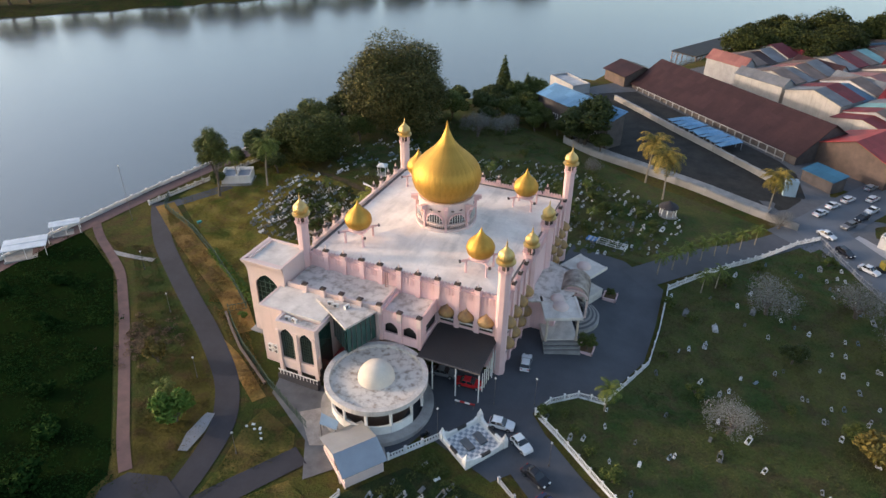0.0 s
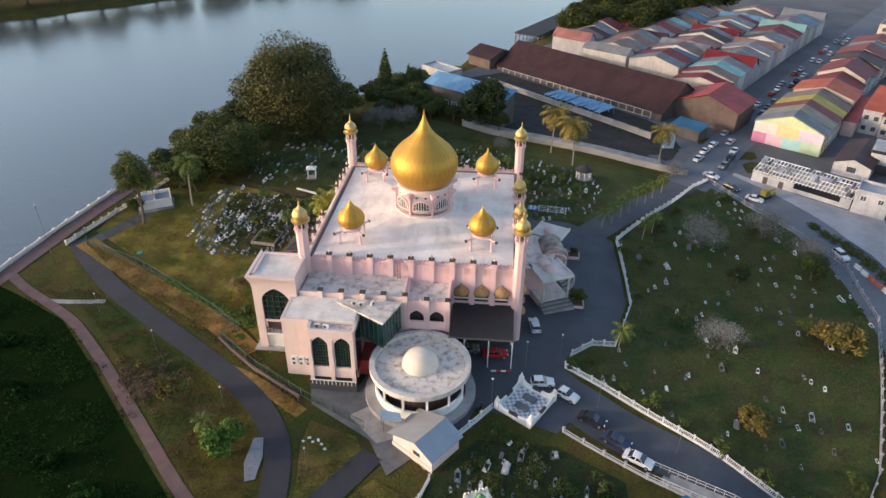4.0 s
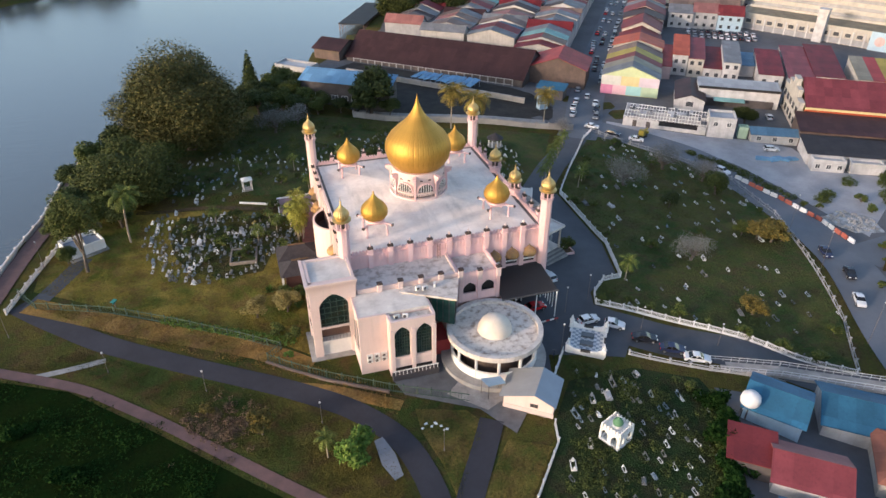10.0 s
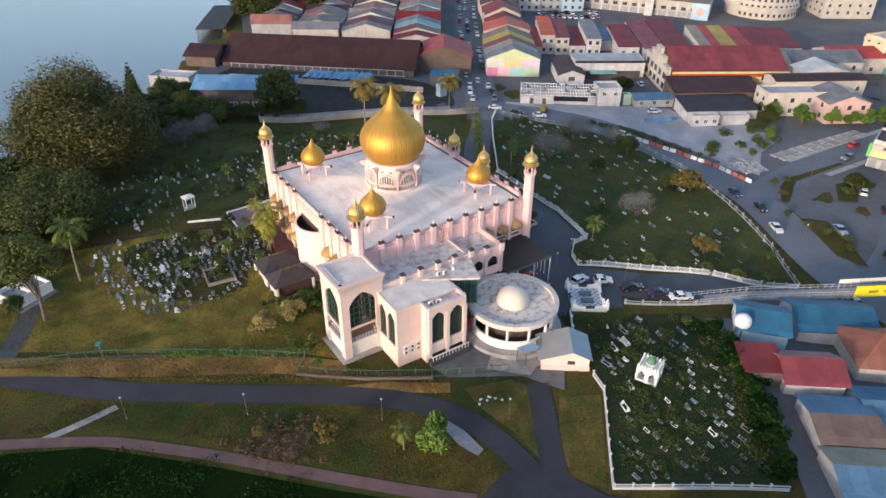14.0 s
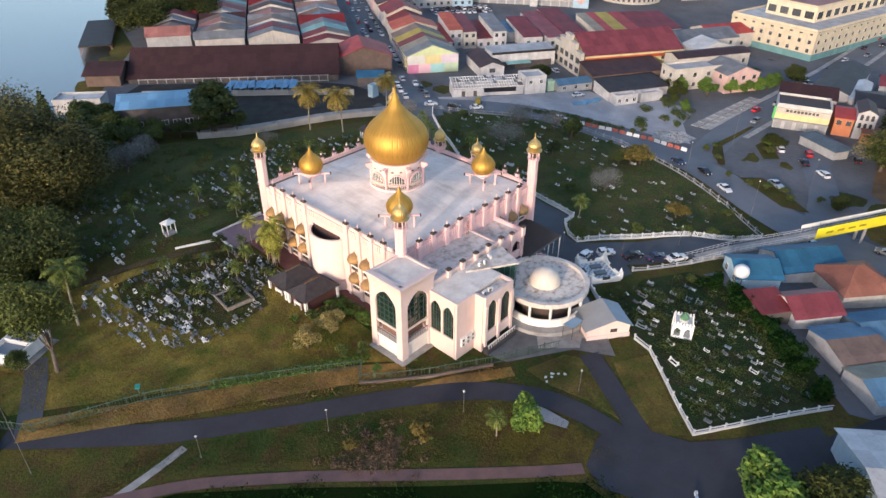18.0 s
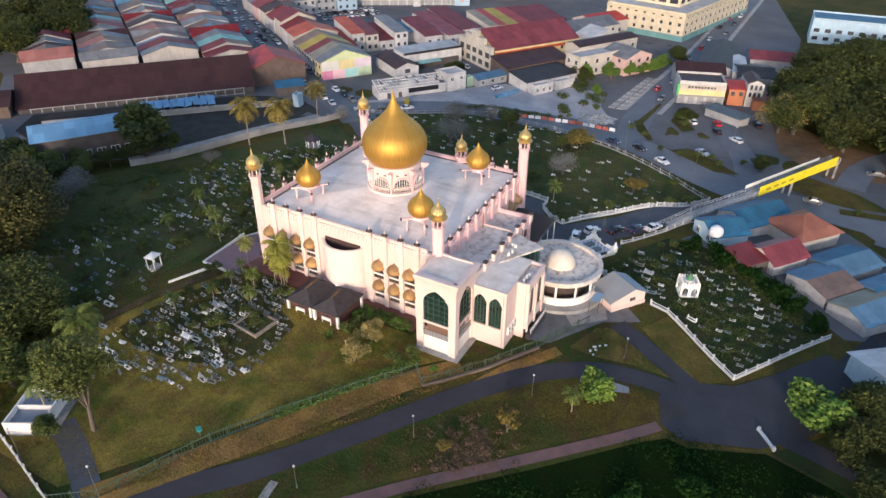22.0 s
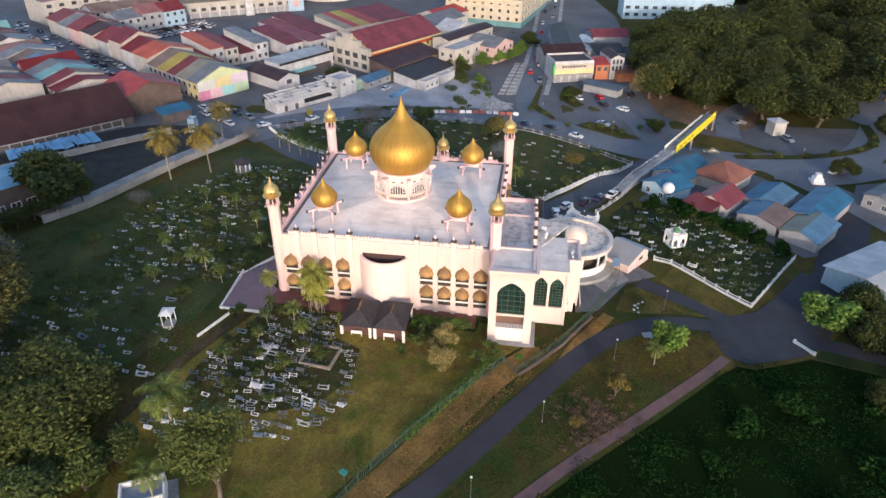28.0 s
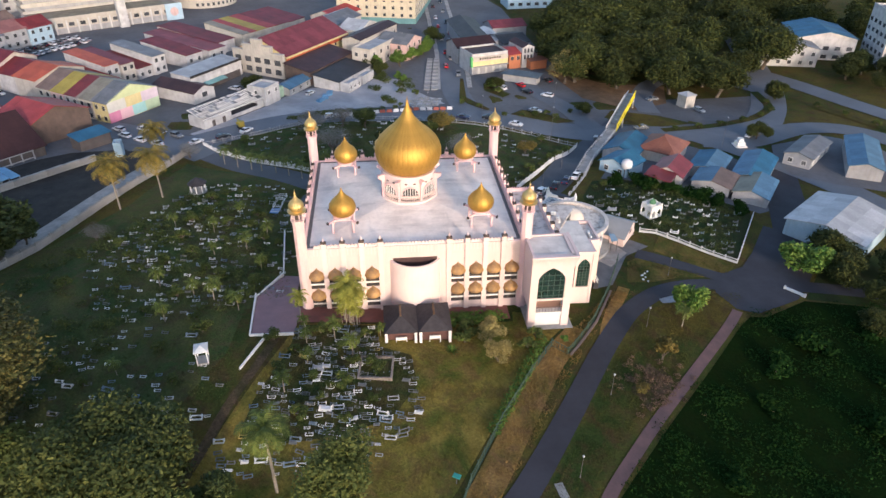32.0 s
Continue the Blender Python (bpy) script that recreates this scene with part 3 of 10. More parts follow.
def bend(bm, r=5.15):
    """Rolls a flat piece that stands at y = 0 round the drum."""
    for v in bm.verts:
        a, q = v.co.x / r, r - v.co.y
        v.co.x, v.co.y = q * math.sin(a), -q * math.cos(a)
    return bm


def lunette(w, z0, zt, n=14):
    return [(-w / 2 * math.cos(math.pi * i / n), z0 + (zt - z0) * math.sin(math.pi * i / n) ** 0.85) for i in range(n + 1)]


bm = BM()
outer, inner_l = lunette(3.3, 16.75, 18.75), lunette(2.85, 16.85, 18.5)
for p0, p1, q0, q1 in zip(outer, outer[1:], inner_l, inner_l[1:]):
    slab(bm, [p0, p1, q1, q0], 0.22, Matrix.Identity(4))
arch_mesh = finish("arch_frame", bend(bm), PINK)
# drum panes take the same near-black for the unlit inside
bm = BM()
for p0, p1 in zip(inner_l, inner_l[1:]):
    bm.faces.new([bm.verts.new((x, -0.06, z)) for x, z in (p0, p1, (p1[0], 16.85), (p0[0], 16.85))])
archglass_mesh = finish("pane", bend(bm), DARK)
bm = BM()
for u in (-0.9, -0.45, 0.0, 0.45, 0.9):
    zt = 16.85 + 1.62 * (1 - (abs(u) / 1.42) ** 2) ** 0.5
    box(bm, u - 0.05, u + 0.05, -0.16, -0.05, 16.8, zt)
box(bm, -1.45, 1.45, -0.18, -0.04, 17.22, 17.32)
archbar_mesh = finish("mullion", bend(bm), WHITE)
bm = BM()
curved(bm, 5.02, 5.06, ZD + 0.45, 16.45)
lowpane_mesh = finish("low_pane", bm, DARK)
bm = BM()
curved(bm, 5.06, 5.16, ZD + 0.42, 16.45, -0.45, 0.45, 1)
baluster_mesh = finish("baluster", bm, CREAM)
bm = BM()
curved(bm, 5.0, 5.34, 16.45, 16.68)
curved(bm, 5.04, 5.2, ZD + 0.95, ZD + 1.02)
sill_mesh = finish("sill", bm, CREAM)
bm = BM()
box(bm, -0.17, 0.17, -5.5, -4.9, ZR + 0.9, 19.9)
rib_mesh = finish("drum_pier", bm, PINK)
bm = BM()
box(bm, -0.34, 0.34, -6.3, -4.9, 19.35, 19.95)
box(bm, -0.28, 0.28, -5.9, -4.9, 19.0, 19.35)
corbel_mesh = finish("corbel", bm, PINK)
bm = BM()
slab(bm, [(-0.3, 19.1), (-0.18, 19.25), (0.18, 19.25), (0.3, 19.1), (0.18, 18.98), (-0.18, 18.98)], 0.05, pose(0, -5.0, 0))
vent_mesh = finish("vent", bm, CAPBROWN)
for i in range(8):
    r = pose(0, 0, 0, 0, 0, i * 45)
    for nm, me in (("arch_frame", arch_mesh), ("pane", archglass_mesh), ("mullion", archbar_mesh), ("low_pane", lowpane_mesh), ("sill", sill_mesh)):
        part(nm, me, None, drum).matrix_basis = r
    for k in range(9):
        part("baluster", baluster_mesh, None, drum).matrix_basis = pose(0, 0, 0, 0, 0, i * 45 - 16 + 4 * k)
    for a in (-9, 9):
        part("vent", vent_mesh, None, drum).matrix_basis = pose(0, 0, 0, 0, 0, i * 45 + a)
    part("drum_pier", rib_mesh, None, drum).matrix_basis = pose(0, 0, 0, 0, 0, i * 45 + 22.5)
    part("corbel", corbel_mesh, None, drum, "pink corbel under the dome").matrix_basis = pose(0, 0, 0, 0, 0, i * 45 + 22.5)
dome = BM()
lathe(dome, [(r * 0.97, z) for r, z in DOME], 48)
dome = part("dome", dome, GOLD, mosque, "large golden onion dome with upright seams", True)
GORES = 40
bm = BM()
w = math.pi / GORES
for j in range(len(DOME) - 1):
    (r0, z0), (r1, z1) = DOME[j], DOME[j + 1]
    q = []
    for r, z in ((r0, z0), (r1, z1)):
        q.append([bm.verts.new((r * k * math.sin(a), -r * k * math.cos(a), z)) for a, k in ((-w, 0.9975), (-w * 0.93, 1.0), (-w * 0.4, 1.0), (w * 0.4, 1.0), (w * 0.93, 1.0), (w, 0.9975))])
    for i in range(5):
        bm.faces.new((q[0][i], q[0][i + 1], q[1][i + 1], q[1][i]))
bmesh.ops.remove_doubles(bm, verts=bm.verts, dist=0.0005)
gore_mesh = finish("dome_panel", bm, GOLD, True)
for i in range(GORES):
    part("dome_panel", gore_mesh, None, dome).matrix_basis = pose(0, 0, 0, 0, 0, i * 360 / GORES)
bm = BM()
lathe(bm, [(0.26, 32.6), (0.3, 32.8), (0.12, 33.0), (0.2, 33.2), (0.08, 33.4), (0.05, 33.9), (0.0, 34.0)], 12)
part("finial", bm, GOLD, dome, smooth=True)

# four small domes on braced legs
SDOME = [(1.5, 17.0), (1.95, 17.3), (2.25, 17.8), (2.36, 18.4), (2.25, 19.0), (1.9, 19.6), (1.35, 20.15), (0.85, 20.6), (0.5, 21.05), (0.24, 21.5), (0.12, 21.9), (0.0, 22.25)]
for x, y in ((-11.2, -12.1), (11.2, -12.1), (11.2, 12.1), (-11.2, 12.1)):
    bm = BM()
    lathe(bm, SDOME, 96, (x, y), rib=0.02, every=6)
    sd = part("small_dome", bm, GOLD, mosque, "small ribbed golden onion dome on four legs", True)
    bm = BM()
    lathe(bm, [(1.7, 16.7), (1.75, 17.05), (0, 17.1)], 24, (x, y))
    box(bm, x - 1.6, x + 1.6, y - 1.6, y + 1.6, 16.45, 16.7)
    part("base_ring", bm, PINK, sd)
    for sx in (-1, 1):
        for sy in (-1, 1):
            bm = BM()
            lathe(bm, [(0.30, ZR), (0.30, 14.25), (0.2, 14.35), (0.2, 16.2), (0.28, 16.45)], 10, (x + sx * 1.75, y + sy * 1.75))
            part("leg", bm, PINK, sd)
            bm = BM()
            box(bm, -0.12, 0.12, -0.2, 2.0, -0.14, 0.14, pose(x + sx * 1.1, y + sy * 1.1, 16.55, 0, 0, -45 * sx * sy + (180 if sy < 0 else 0)))
            part("bracket", bm, PINK, sd)
            bm = BM()
            box(bm, -0.2, 0.2, 1.9, 2.15, -0.2, 0.22, pose(x + sx * 1.1, y + sy * 1.1, 16.55, 0, 0, -45 * sx * sy + (180 if sy < 0 else 0)))
            part("bracket_end", bm, CAPBROWN, sd, "dark brown bracket end")


def minaret(x, y, k, zb, zshaft, mat_shaft, label, r=0.98):
    """A tower of octagonal shaft, open gallery and gold cupola; k scales the head."""
    bm = BM()
    a = 22.5
    lathe(bm, [(r * 1.12, zb), (r * 1.12, zb + 1.2), (r * 1.02, zb + 1.4), (r, zshaft - 0.6), (r * 1.15, zshaft - 0.45), (r * 1.15, zshaft - 0.2), (r * 1.3, zshaft), (0, zshaft)], 8, (x, y), a0=a, a1=360 + a)
    mn = part("minaret", bm, mat_shaft, mosque, label)
    bm = BM()
    lathe(bm, [(r * 0.55, zshaft), (r * 0.55, zshaft + 1.5 * k)], 8, (x, y))
    part("lantern", bm, CAPBROWN, mn, "dark lantern core")
    for i in range(8):
        q = radians(i * 45 + 22.5)
        bm = BM()
        lathe(bm, [(0.13 * k, zshaft), (0.10 * k, zshaft + 0.2), (0.10 * k, zshaft + 1.4 * k)], 6, (x + r * math.cos(q), y + r * math.sin(q)))
        part("column", bm, mat_shaft, mn)
    z = zshaft + 1.35 * k
    bm = BM()
    lathe(bm, [(r * 0.8, z), (1.5 * k, z + 0.05), (1.55 * k, z + 0.25), (1.1 * k, z + 0.4), (0.9 * k, z + 0.42)], 20, (x, y))
    part("cornice", bm, PALEGOLD, mn)
    z += 0.4 * k
    bm = BM()
    lathe(bm, [(1.0 * k, z), (1.22 * k, z + 0.35 * k), (1.28 * k, z + 0.75 * k), (1.18 * k, z + 1.15 * k), (0.9 * k, z + 1.55 * k), (0.5 * k, z + 1.9 * k), (0.2 * k, z + 2.3 * k), (0.1 * k, z + 2.8 * k), (0.16 * k, z + 2.95 * k), (0.05 * k, z + 3.2 * k), (0, z + 3.9 * k)], 40, (x, y), rib=0.04)
    part("cupola", bm, PALEGOLD, mn, "ribbed pale gold cupola")
    return mn


for x, y, m_ in ((-17.8, -19.1, PINK), (17.7, -19.1, PINK), (17.7, 19.2, PINK), (-17.7, 19.0, PALEPINK)):
    minaret(x, y, 0.98, -1.5, 20.05, m_, "tall pink minaret with gold cupola")
for y in (-5.15, 5.15):
    minaret(17.7, y, 0.92, -1.0, 15.4, PINK, "short pink minaret with gold cupola", 1.15)

# ---- front wing of the mosque ----
wing = thing("front_wing", "low pink front wing with flat stained roof", "building wing")
bm = BM()
box(bm, -17.2, -0.4, -25.6, -18.95, 0, 11.6)
part("wall", bm, CREAM, wing)
bm = BM()
prism(bm, [(-17.0, -25.2), (-0.6, -25.2), (-0.6, -18.96), (-17.0, -18.96)], 11.6, 11.66)
part("roof", bm, ROOFOLD, wing, "flat roof with dark weather stains")
bm = BM()
box(bm, -17.2, -0.4, -25.6, -25.2, 11.6, 12.15)
box(bm, -0.75, -0.4, -25.2, -19.0, 11.6, 11.95)
part("parapet", bm, CREAM, wing)
# the pink block with two small arches
bm = BM()
for x in (1.65, 4.9):
    arch_wall(bm, 3.25, 6.0, 11.5, 2.3, 7.6, 8.6, 9.7, 0.3, facing(x, -25.2, 0))
box(bm, -0.39, 0.03, -25.5, -19.0, 6.0, 11.5)
box(bm, 6.5, 6.8, -25.5, -23.4, 6.0, 11.5)
box(bm, 6.5, 6.8, -23.4, -19.0, 6.0, 7.4)
box(bm, 6.5, 6.8, -23.4, -19.0, 9.3, 11.5)
box(bm, 0.03, 6.5, -25.2, -18.95, 5.9, 6.2)
part("arch_block", bm, PINK, wing, "pink block with two pointed openings")
# solid block painted near-black as the shade inside the arches
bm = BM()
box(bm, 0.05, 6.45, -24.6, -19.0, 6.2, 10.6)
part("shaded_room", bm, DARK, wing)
bm = BM()
box(bm, 0.03, 6.5, -25.2, -18.96, 10.7, 10.95)
part("roof", bm, ROOFOLD, wing, "flat grey stained roof")
for m, u0, u1, n in ((facing(0, -25.2, 0), -0.05, 6.7, 13), (facing(6.5, 0, 90), -25.19, -19.2, 12)):
    bm = BM()
    slab(bm, teeth(u0, u1, 11.504, 11.55, 11.68, 11.88, n, 0.16), 0.29, m)
    part("cresting", bm, PINK, wing, "row of small pointed merlons")
bm = BM()
box(bm, -0.36, 0.36, -0.3, 0.3, 11.0, 12.75)
post_mesh = finish("post", bm, CREAM)
bm = BM()
box(bm, -0.44, 0.44, -0.38, 0.38, 12.75, 13.02)
box(bm, -0.28, 0.28, -0.24, 0.24, 13.02, 13.12)
postcap_mesh = finish("cap", bm, CAPBROWN)
for x, y, dz in ((-13.65, -25.75, 0), (-10.25, -25.75, 0), (-6.85, -25.75, 0), (-3.5, -25.75, 0), (-0.1, -25.75, 0), (3.3, -25.6, -0.7), (6.65, -25.6, -0.7)):
    p = part("post", post_mesh, None, wing)
    p.matrix_basis = pose(x, y, dz)
    part("cap", postcap_mesh, None, p, "dark brown cap")
for x in (3.3, 6.65, 0.0):
    bm = BM()
    box(bm, x - 0.3, x + 0.3, -25.72, -25.5, 5.9, 11.5)
    part("pilaster", bm, PINK, wing)
# ladder on the front wall
bm = BM()
for x in (-2.2, -1.75):
    box(bm, x - 0.04, x + 0.04, -19.75, -19.67, 11.6, 14.6)
for i in range(9):
    box(bm, -2.2, -1.75, -19.73, -19.69, 11.9 + i * 0.3, 11.95 + i * 0.3)
solo("roof_ladder", bm, plain("rusty_ladder", (0.30, 0.15, 0.12)), "small rusty iron ladder fixed to the front wall", "ladder")

# ---- corner tower of the annex ----
tower = thing("annex_tower", "white corner tower with tall arched glass", "tower")
X0, X1, Y0, Y1, ZT = -24.75, -17.5, -26.05, -18.9, 15.0
bm = BM()
arch_wall(bm, X1 - X0 - 0.012, 4.2, ZT, 4.6, 4.2, 10.3, 12.6, 0.5, facing((X0 + X1) / 2, Y0 + 0.5, 0))
arch_wall(bm, Y1 - Y0 - 0.02, 4.2, ZT, 4.6, 4.2, 10.3, 12.6, 0.5, facing(X0 + 0.5, (Y0 + Y1) / 2, 270))
part("wall", bm, CREAM, tower, "white rendered tower walls")
for a, b, c, d, e, f in ((X0, X0 + 1.3, Y0, Y0 + 1.3, -1.5, 4.2), (X1 - 1.3, X1, Y0, Y0 + 1.3, -1.5, 4.2), (X0, X0 + 1.3, Y1 - 1.3, Y1, -1.5, 4.2), (X0 + 0.52, X1, Y1 - 0.4, Y1, 4.2, ZT), (X1 - 0.4, X1, Y0 + 0.51, Y1 - 0.41, -1.5, ZT)):
    bm = BM()
    box(bm, a + 0.003, b - 0.003, c + 0.003, d - 0.003, e, f)
    part("pier", bm, CREAM, tower)
bm = BM()
box(bm, X0 + 0.51, X1 - 0.41, Y0 + 0.53, Y1 - 0.41, 14.1, 14.72)
part("roof", bm, ROOFMID, tower, "flat pale roof with raised rim")
bm = BM()
# the cornice flares out in a curve
rings = []
for z, d in ((12.6, 0.0), (13.2, 0.06), (13.8, 0.18), (14.4, 0.42), (14.7, 0.56), (15.05, 0.6), (15.05, 0.05)):
    rings.append([bm.verts.new(p) for p in ((X1 + d * 0.3, Y0 - d - 0.004, z), (X0 - d - 0.004, Y0 - d - 0.004, z), (X0 - d - 0.004, Y1 + d * 0.3, z))])
for r0_, r1_ in zip(rings, rings[1:]):
    for i in range(2):
        bm.faces.new((r0_[i], r0_[i + 1], r1_[i + 1], r1_[i]))
part("cornice", bm, CREAM, tower, "flared curved cornice")
for ang, cx, cy in ((0, (X0 + X1) / 2, Y0 + 0.34), (270, X0 + 0.34, (Y0 + Y1) / 2)):
    m = facing(cx, cy, ang)
    bm = BM()
    slab(bm, arch(4.55, 6.3, 10.3, 12.5), 0.06, m)
    pane = part("window", bm, GLASSG, tower, "tall pointed green glass window")
    bm = BM()
    for u in np.linspace(-1.5, 1.5, 4):
        box(bm, u - 0.04, u + 0.04, -0.15, -0.07, 6.3, 12.0 - abs(u) * 0.9, m)
    for z in np.linspace(6.9, 11.0, 5):
        box(bm, -2.26, 2.26, -0.14, -0.08, z - 0.04, z + 0.04, m)
    part("mullions", bm, MULLION, pane)
    bm = BM()
    box(bm, -2.3, 2.3, -0.28, 0.1, 5.95, 6.3, m)
    part("floor_edge", bm, CREAM, tower)
    bm = BM()
    box(bm, -2.3, 2.3, 0.9, 1.1, 3.5, 5.9, m)
    part("balcony_back", bm, plain("brown_render_" + str(ang), (0.20, 0.11, 0.08)), tower, "brown shaded balcony wall")
    bm = BM()
    for i in range(9):
        box(bm, -2.2 + i * 0.55 - 0.03, -2.2 + i * 0.55 + 0.03, -0.26, -0.21, 3.6, 4.5, m)
    box(bm, -2.3, 2.3, -0.28, -0.19, 4.5, 4.6, m)
    part("balcony_rail", bm, TRIM, tower)
    bm = BM()
    box(bm, -2.3, 2.3, -0.3, 1.2, 3.1, 3.5, m)
    box(bm, -2.3, 2.3, 0.0, 0.25, -1.5, 3.1, m)
    part("base_panel", bm, WHITE, tower)
bm = BM()
box(bm, X0 - 0.8, X1 + 2, Y0 - 0.8, Y1, -1.6, 0.55)
part("plinth", bm, CONCRETE, tower, "grey stained concrete plinth")

# ---- front block of the annex ----
block = thing("annex_block", "cream annex block with pointed windows", "building")
bm = BM()
box(bm, -18.0, -7.0, -31.4, -25.65, -1.5, 10.9)
part("core", bm, CREAM, block)
bm = BM()
m = facing(-18.0, -28.6, 270)
for u in (-1.35, 1.35):
    arch_wall(bm, 2.7, 3.2, 10.9, 2.3, 3.9, 8.3, 9.9, 0.4, m @ pose(u, 0, 0))
slab(bm, [(-2.7, -1.5), (-2.7, 3.2), (2.7, 3.2), (2.7, -1.5)], 0.4, m)
box(bm, -18.4, -14.1, -31.8, -31.4, -1.5, 10.9)
part("wall", bm, CREAM, block, "cream rendered wall with two pointed windows")
for u in (-1.35, 1.35):
    bm = BM()
    slab(bm, arch(2.3, 3.9, 8.3, 9.9), 0.06, m @ pose(u, -0.06, 0))
    pane = part("window", bm, GLASSG, block, "pointed green glass window")
    bm = BM()
    for q in (-0.58, 0, 0.58):
        box(bm, u + q - 0.04, u + q + 0.04, -0.2, -0.13, 3.9, 9.7 - abs(q), m)
    for z in np.linspace(4.0, 8.8, 9):
        box(bm, u - 1.12, u + 1.12, -0.2, -0.14, z - 0.035, z + 0.035, m)
    part("mullions", bm, MULLION, pane)
bm = BM()
box(bm, -18.1, -7.1, -31.5, -25.66, 10.9, 11.34)
part("roof", bm, ROOFMID, block, "flat pale roof")
bm = BM()
box(bm, -18.45, -18.1, -31.85, -25.9, 10.9, 11.4)
box(bm, -18.1, -14.1, -31.85, -31.5, 10.9, 11.4)
part("rim", bm, CREAM, block)

bay = thing("window_bay", "cream projecting bay with two tall arched windows", "building bay")
bm = BM()
m = facing(-10.4, -33.4, 0)
for u in (-1.75, 1.75):
    arch_wall(bm, 3.5, 3.4, 11.1, 2.5, 4.0, 8.4, 9.9, 0.45, m @ pose(u, 0, 0))
part("wall", bm, CREAM, bay)
for q in ((-14.05, -13.6, -33.4, -31.45, -1.5, 11.1), (-7.2, -6.75, -33.4, -29.5, 3.4, 11.1), (-13.9, -6.9, -33.8, -33.4, 2.0, 3.4)):
    bm = BM()
    box(bm, *q)
    part("side_wall", bm, CREAM, bay)
for u in (-3.3, 0, 3.3):
    bm = BM()
    box(bm, -10.4 + u - 0.3, -10.4 + u + 0.3, -34.05, -33.85, 1.5, 9.5)
    part("pier", bm, CREAM, bay)
# block painted near-black for the unlit room behind the glass
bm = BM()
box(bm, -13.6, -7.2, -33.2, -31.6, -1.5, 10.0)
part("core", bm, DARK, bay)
bm = BM()
box(bm, -13.6, -7.2, -33.4, -31.52, 10.2, 10.6)
part("roof", bm, ROOFOLD, bay, "sunken roof with dark stains")
for u in (-1.75, 1.75):
    bm = BM()
    slab(bm, arch(2.5, 4.0, 8.4, 9.9), 0.06, m @ pose(u, -0.08, 0))
    pane = part("window", bm, GLASSG, bay, "tall pointed green glass window")
    bm = BM()
    for q in (-0.8, -0.4, 0, 0.4, 0.8):
        box(bm, u + q - 0.035, u + q + 0.035, -0.22, -0.14, 4.0, 9.7 - abs(q) * 0.9, m)
    for z in np.linspace(4.2, 8.8, 9):
        box(bm, u - 1.22, u + 1.22, -0.22, -0.15, z - 0.035, z + 0.035, m)
    part("mullions", bm, MULLION, pane)
bm = BM()
for i in range(12):
    box(bm, -13.6 + i * 0.62 - 0.04, -13.6 + i * 0.62 + 0.04, -34.7, -34.62, 1.2, 2.0)
box(bm, -13.9, -6.6, -34.75, -34.6, 2.0, 2.12)
part("rail", bm, WHITE, bay, "white balustrade under the windows")
bm = BM()
box(bm, -14.0, -6.6, -34.8, -33.9, -1.6, 1.2)
part("dark_basement", bm, plain("dark_render", (0.06, 0.055, 0.06)), bay, "dark painted basement wall")
bm = BM()
box(bm, -6.72, -6.66, -33.0, -29.8, 2.6, 10.4)
part("side_glass", bm, GLASSG, bay, "green glass side wall")

# air conditioners on the block's front and on the roofs
bm = BM()
box(bm, -0.45, 0.45, -0.35, 0, 0, 0.65)
lathe_c = BM()
lathe(lathe_c, [(0.0, 0.0), (0.24, 0.0), (0.26, 0.03)], 12)
ac_mesh, fan_mesh = finish("body", bm, WHITE), finish("fan", lathe_c, TRIM)


def aircon(m):
    a = thing("air_conditioner", "white outdoor air conditioner unit with round fan grille", "air conditioner", "air conditioners", m)
    part("body", ac_mesh, None, a)
    part("fan", fan_mesh, None, a).matrix_basis = pose(-0.1, -0.37, 0.32, 90)
    return a


for i in range(3):
    for j in range(2):
        aircon(pose(-17.0 + i * 1.15, -31.82, 2.6 + j * 0.85))
for i in range(2):
    aircon(pose(-7.9 + i * 1.1, -27.3 - i * 0.2, 11.62, 0, 0, 20))
aircon(pose(-5.2, -27.2, 11.62, 0, 0, 70))
aircon(pose(-12.6, -32.2, 10.61, 0, 0, 10))
aircon(pose(-11.2, -32.3, 10.61, 0, 0, -15))

PROWGLASS = mat("teal_prow_glass", (0.030, 0.105, 0.085), (0.016, 0.05, 0.042), rough=0.1, scale=0.6, bump=0.01, vary=0.3, spec=0.8)
# green glass prism between block and rotunda
prow = thing("glass_prow", "green glass wedge with pale flat roof", "glass canopy")
P3 = [(-10.8, -27.0), (-2.7, -31.8), (-0.5, -25.95), (-6.5, -25.9)]
bm = BM()
prism(bm, P3, 11.25, 11.6)
part("roof", bm, ROOFOLD, prow, "thin pale roof slab")
bm = BM()
prism(bm, [(-9.5, -26.6), (-2.9, -31.2), (-0.9, -26.0), (-6.5, -26.0)], 6.3, 11.25)
glass = part("glass", bm, PROWGLASS, prow, "dark green curtain glass")
bm = BM()
for (a, b), n in ((((-6.95, -28.4), (-2.85, -31.28)), 5), (((-2.85, -31.28), (-0.82, -26.0)), 6)):
    for i in range(n + 1):
        x, y = a[0] + (b[0] - a[0]) * i / n, a[1] + (b[1] - a[1]) * i / n
        box(bm, x - 0.04, x + 0.04, y - 0.06, y + 0.02, 6.2, 11.25)
part("mullions", bm, TRIM, glass)
bm = BM()
box(bm, -6.9, -3.4, -30.6, -26.0, -1.0, 3.0)
part("red_lobby", bm, plain("red_panel", (0.45, 0.05, 0.05)), prow, "red lobby wall")

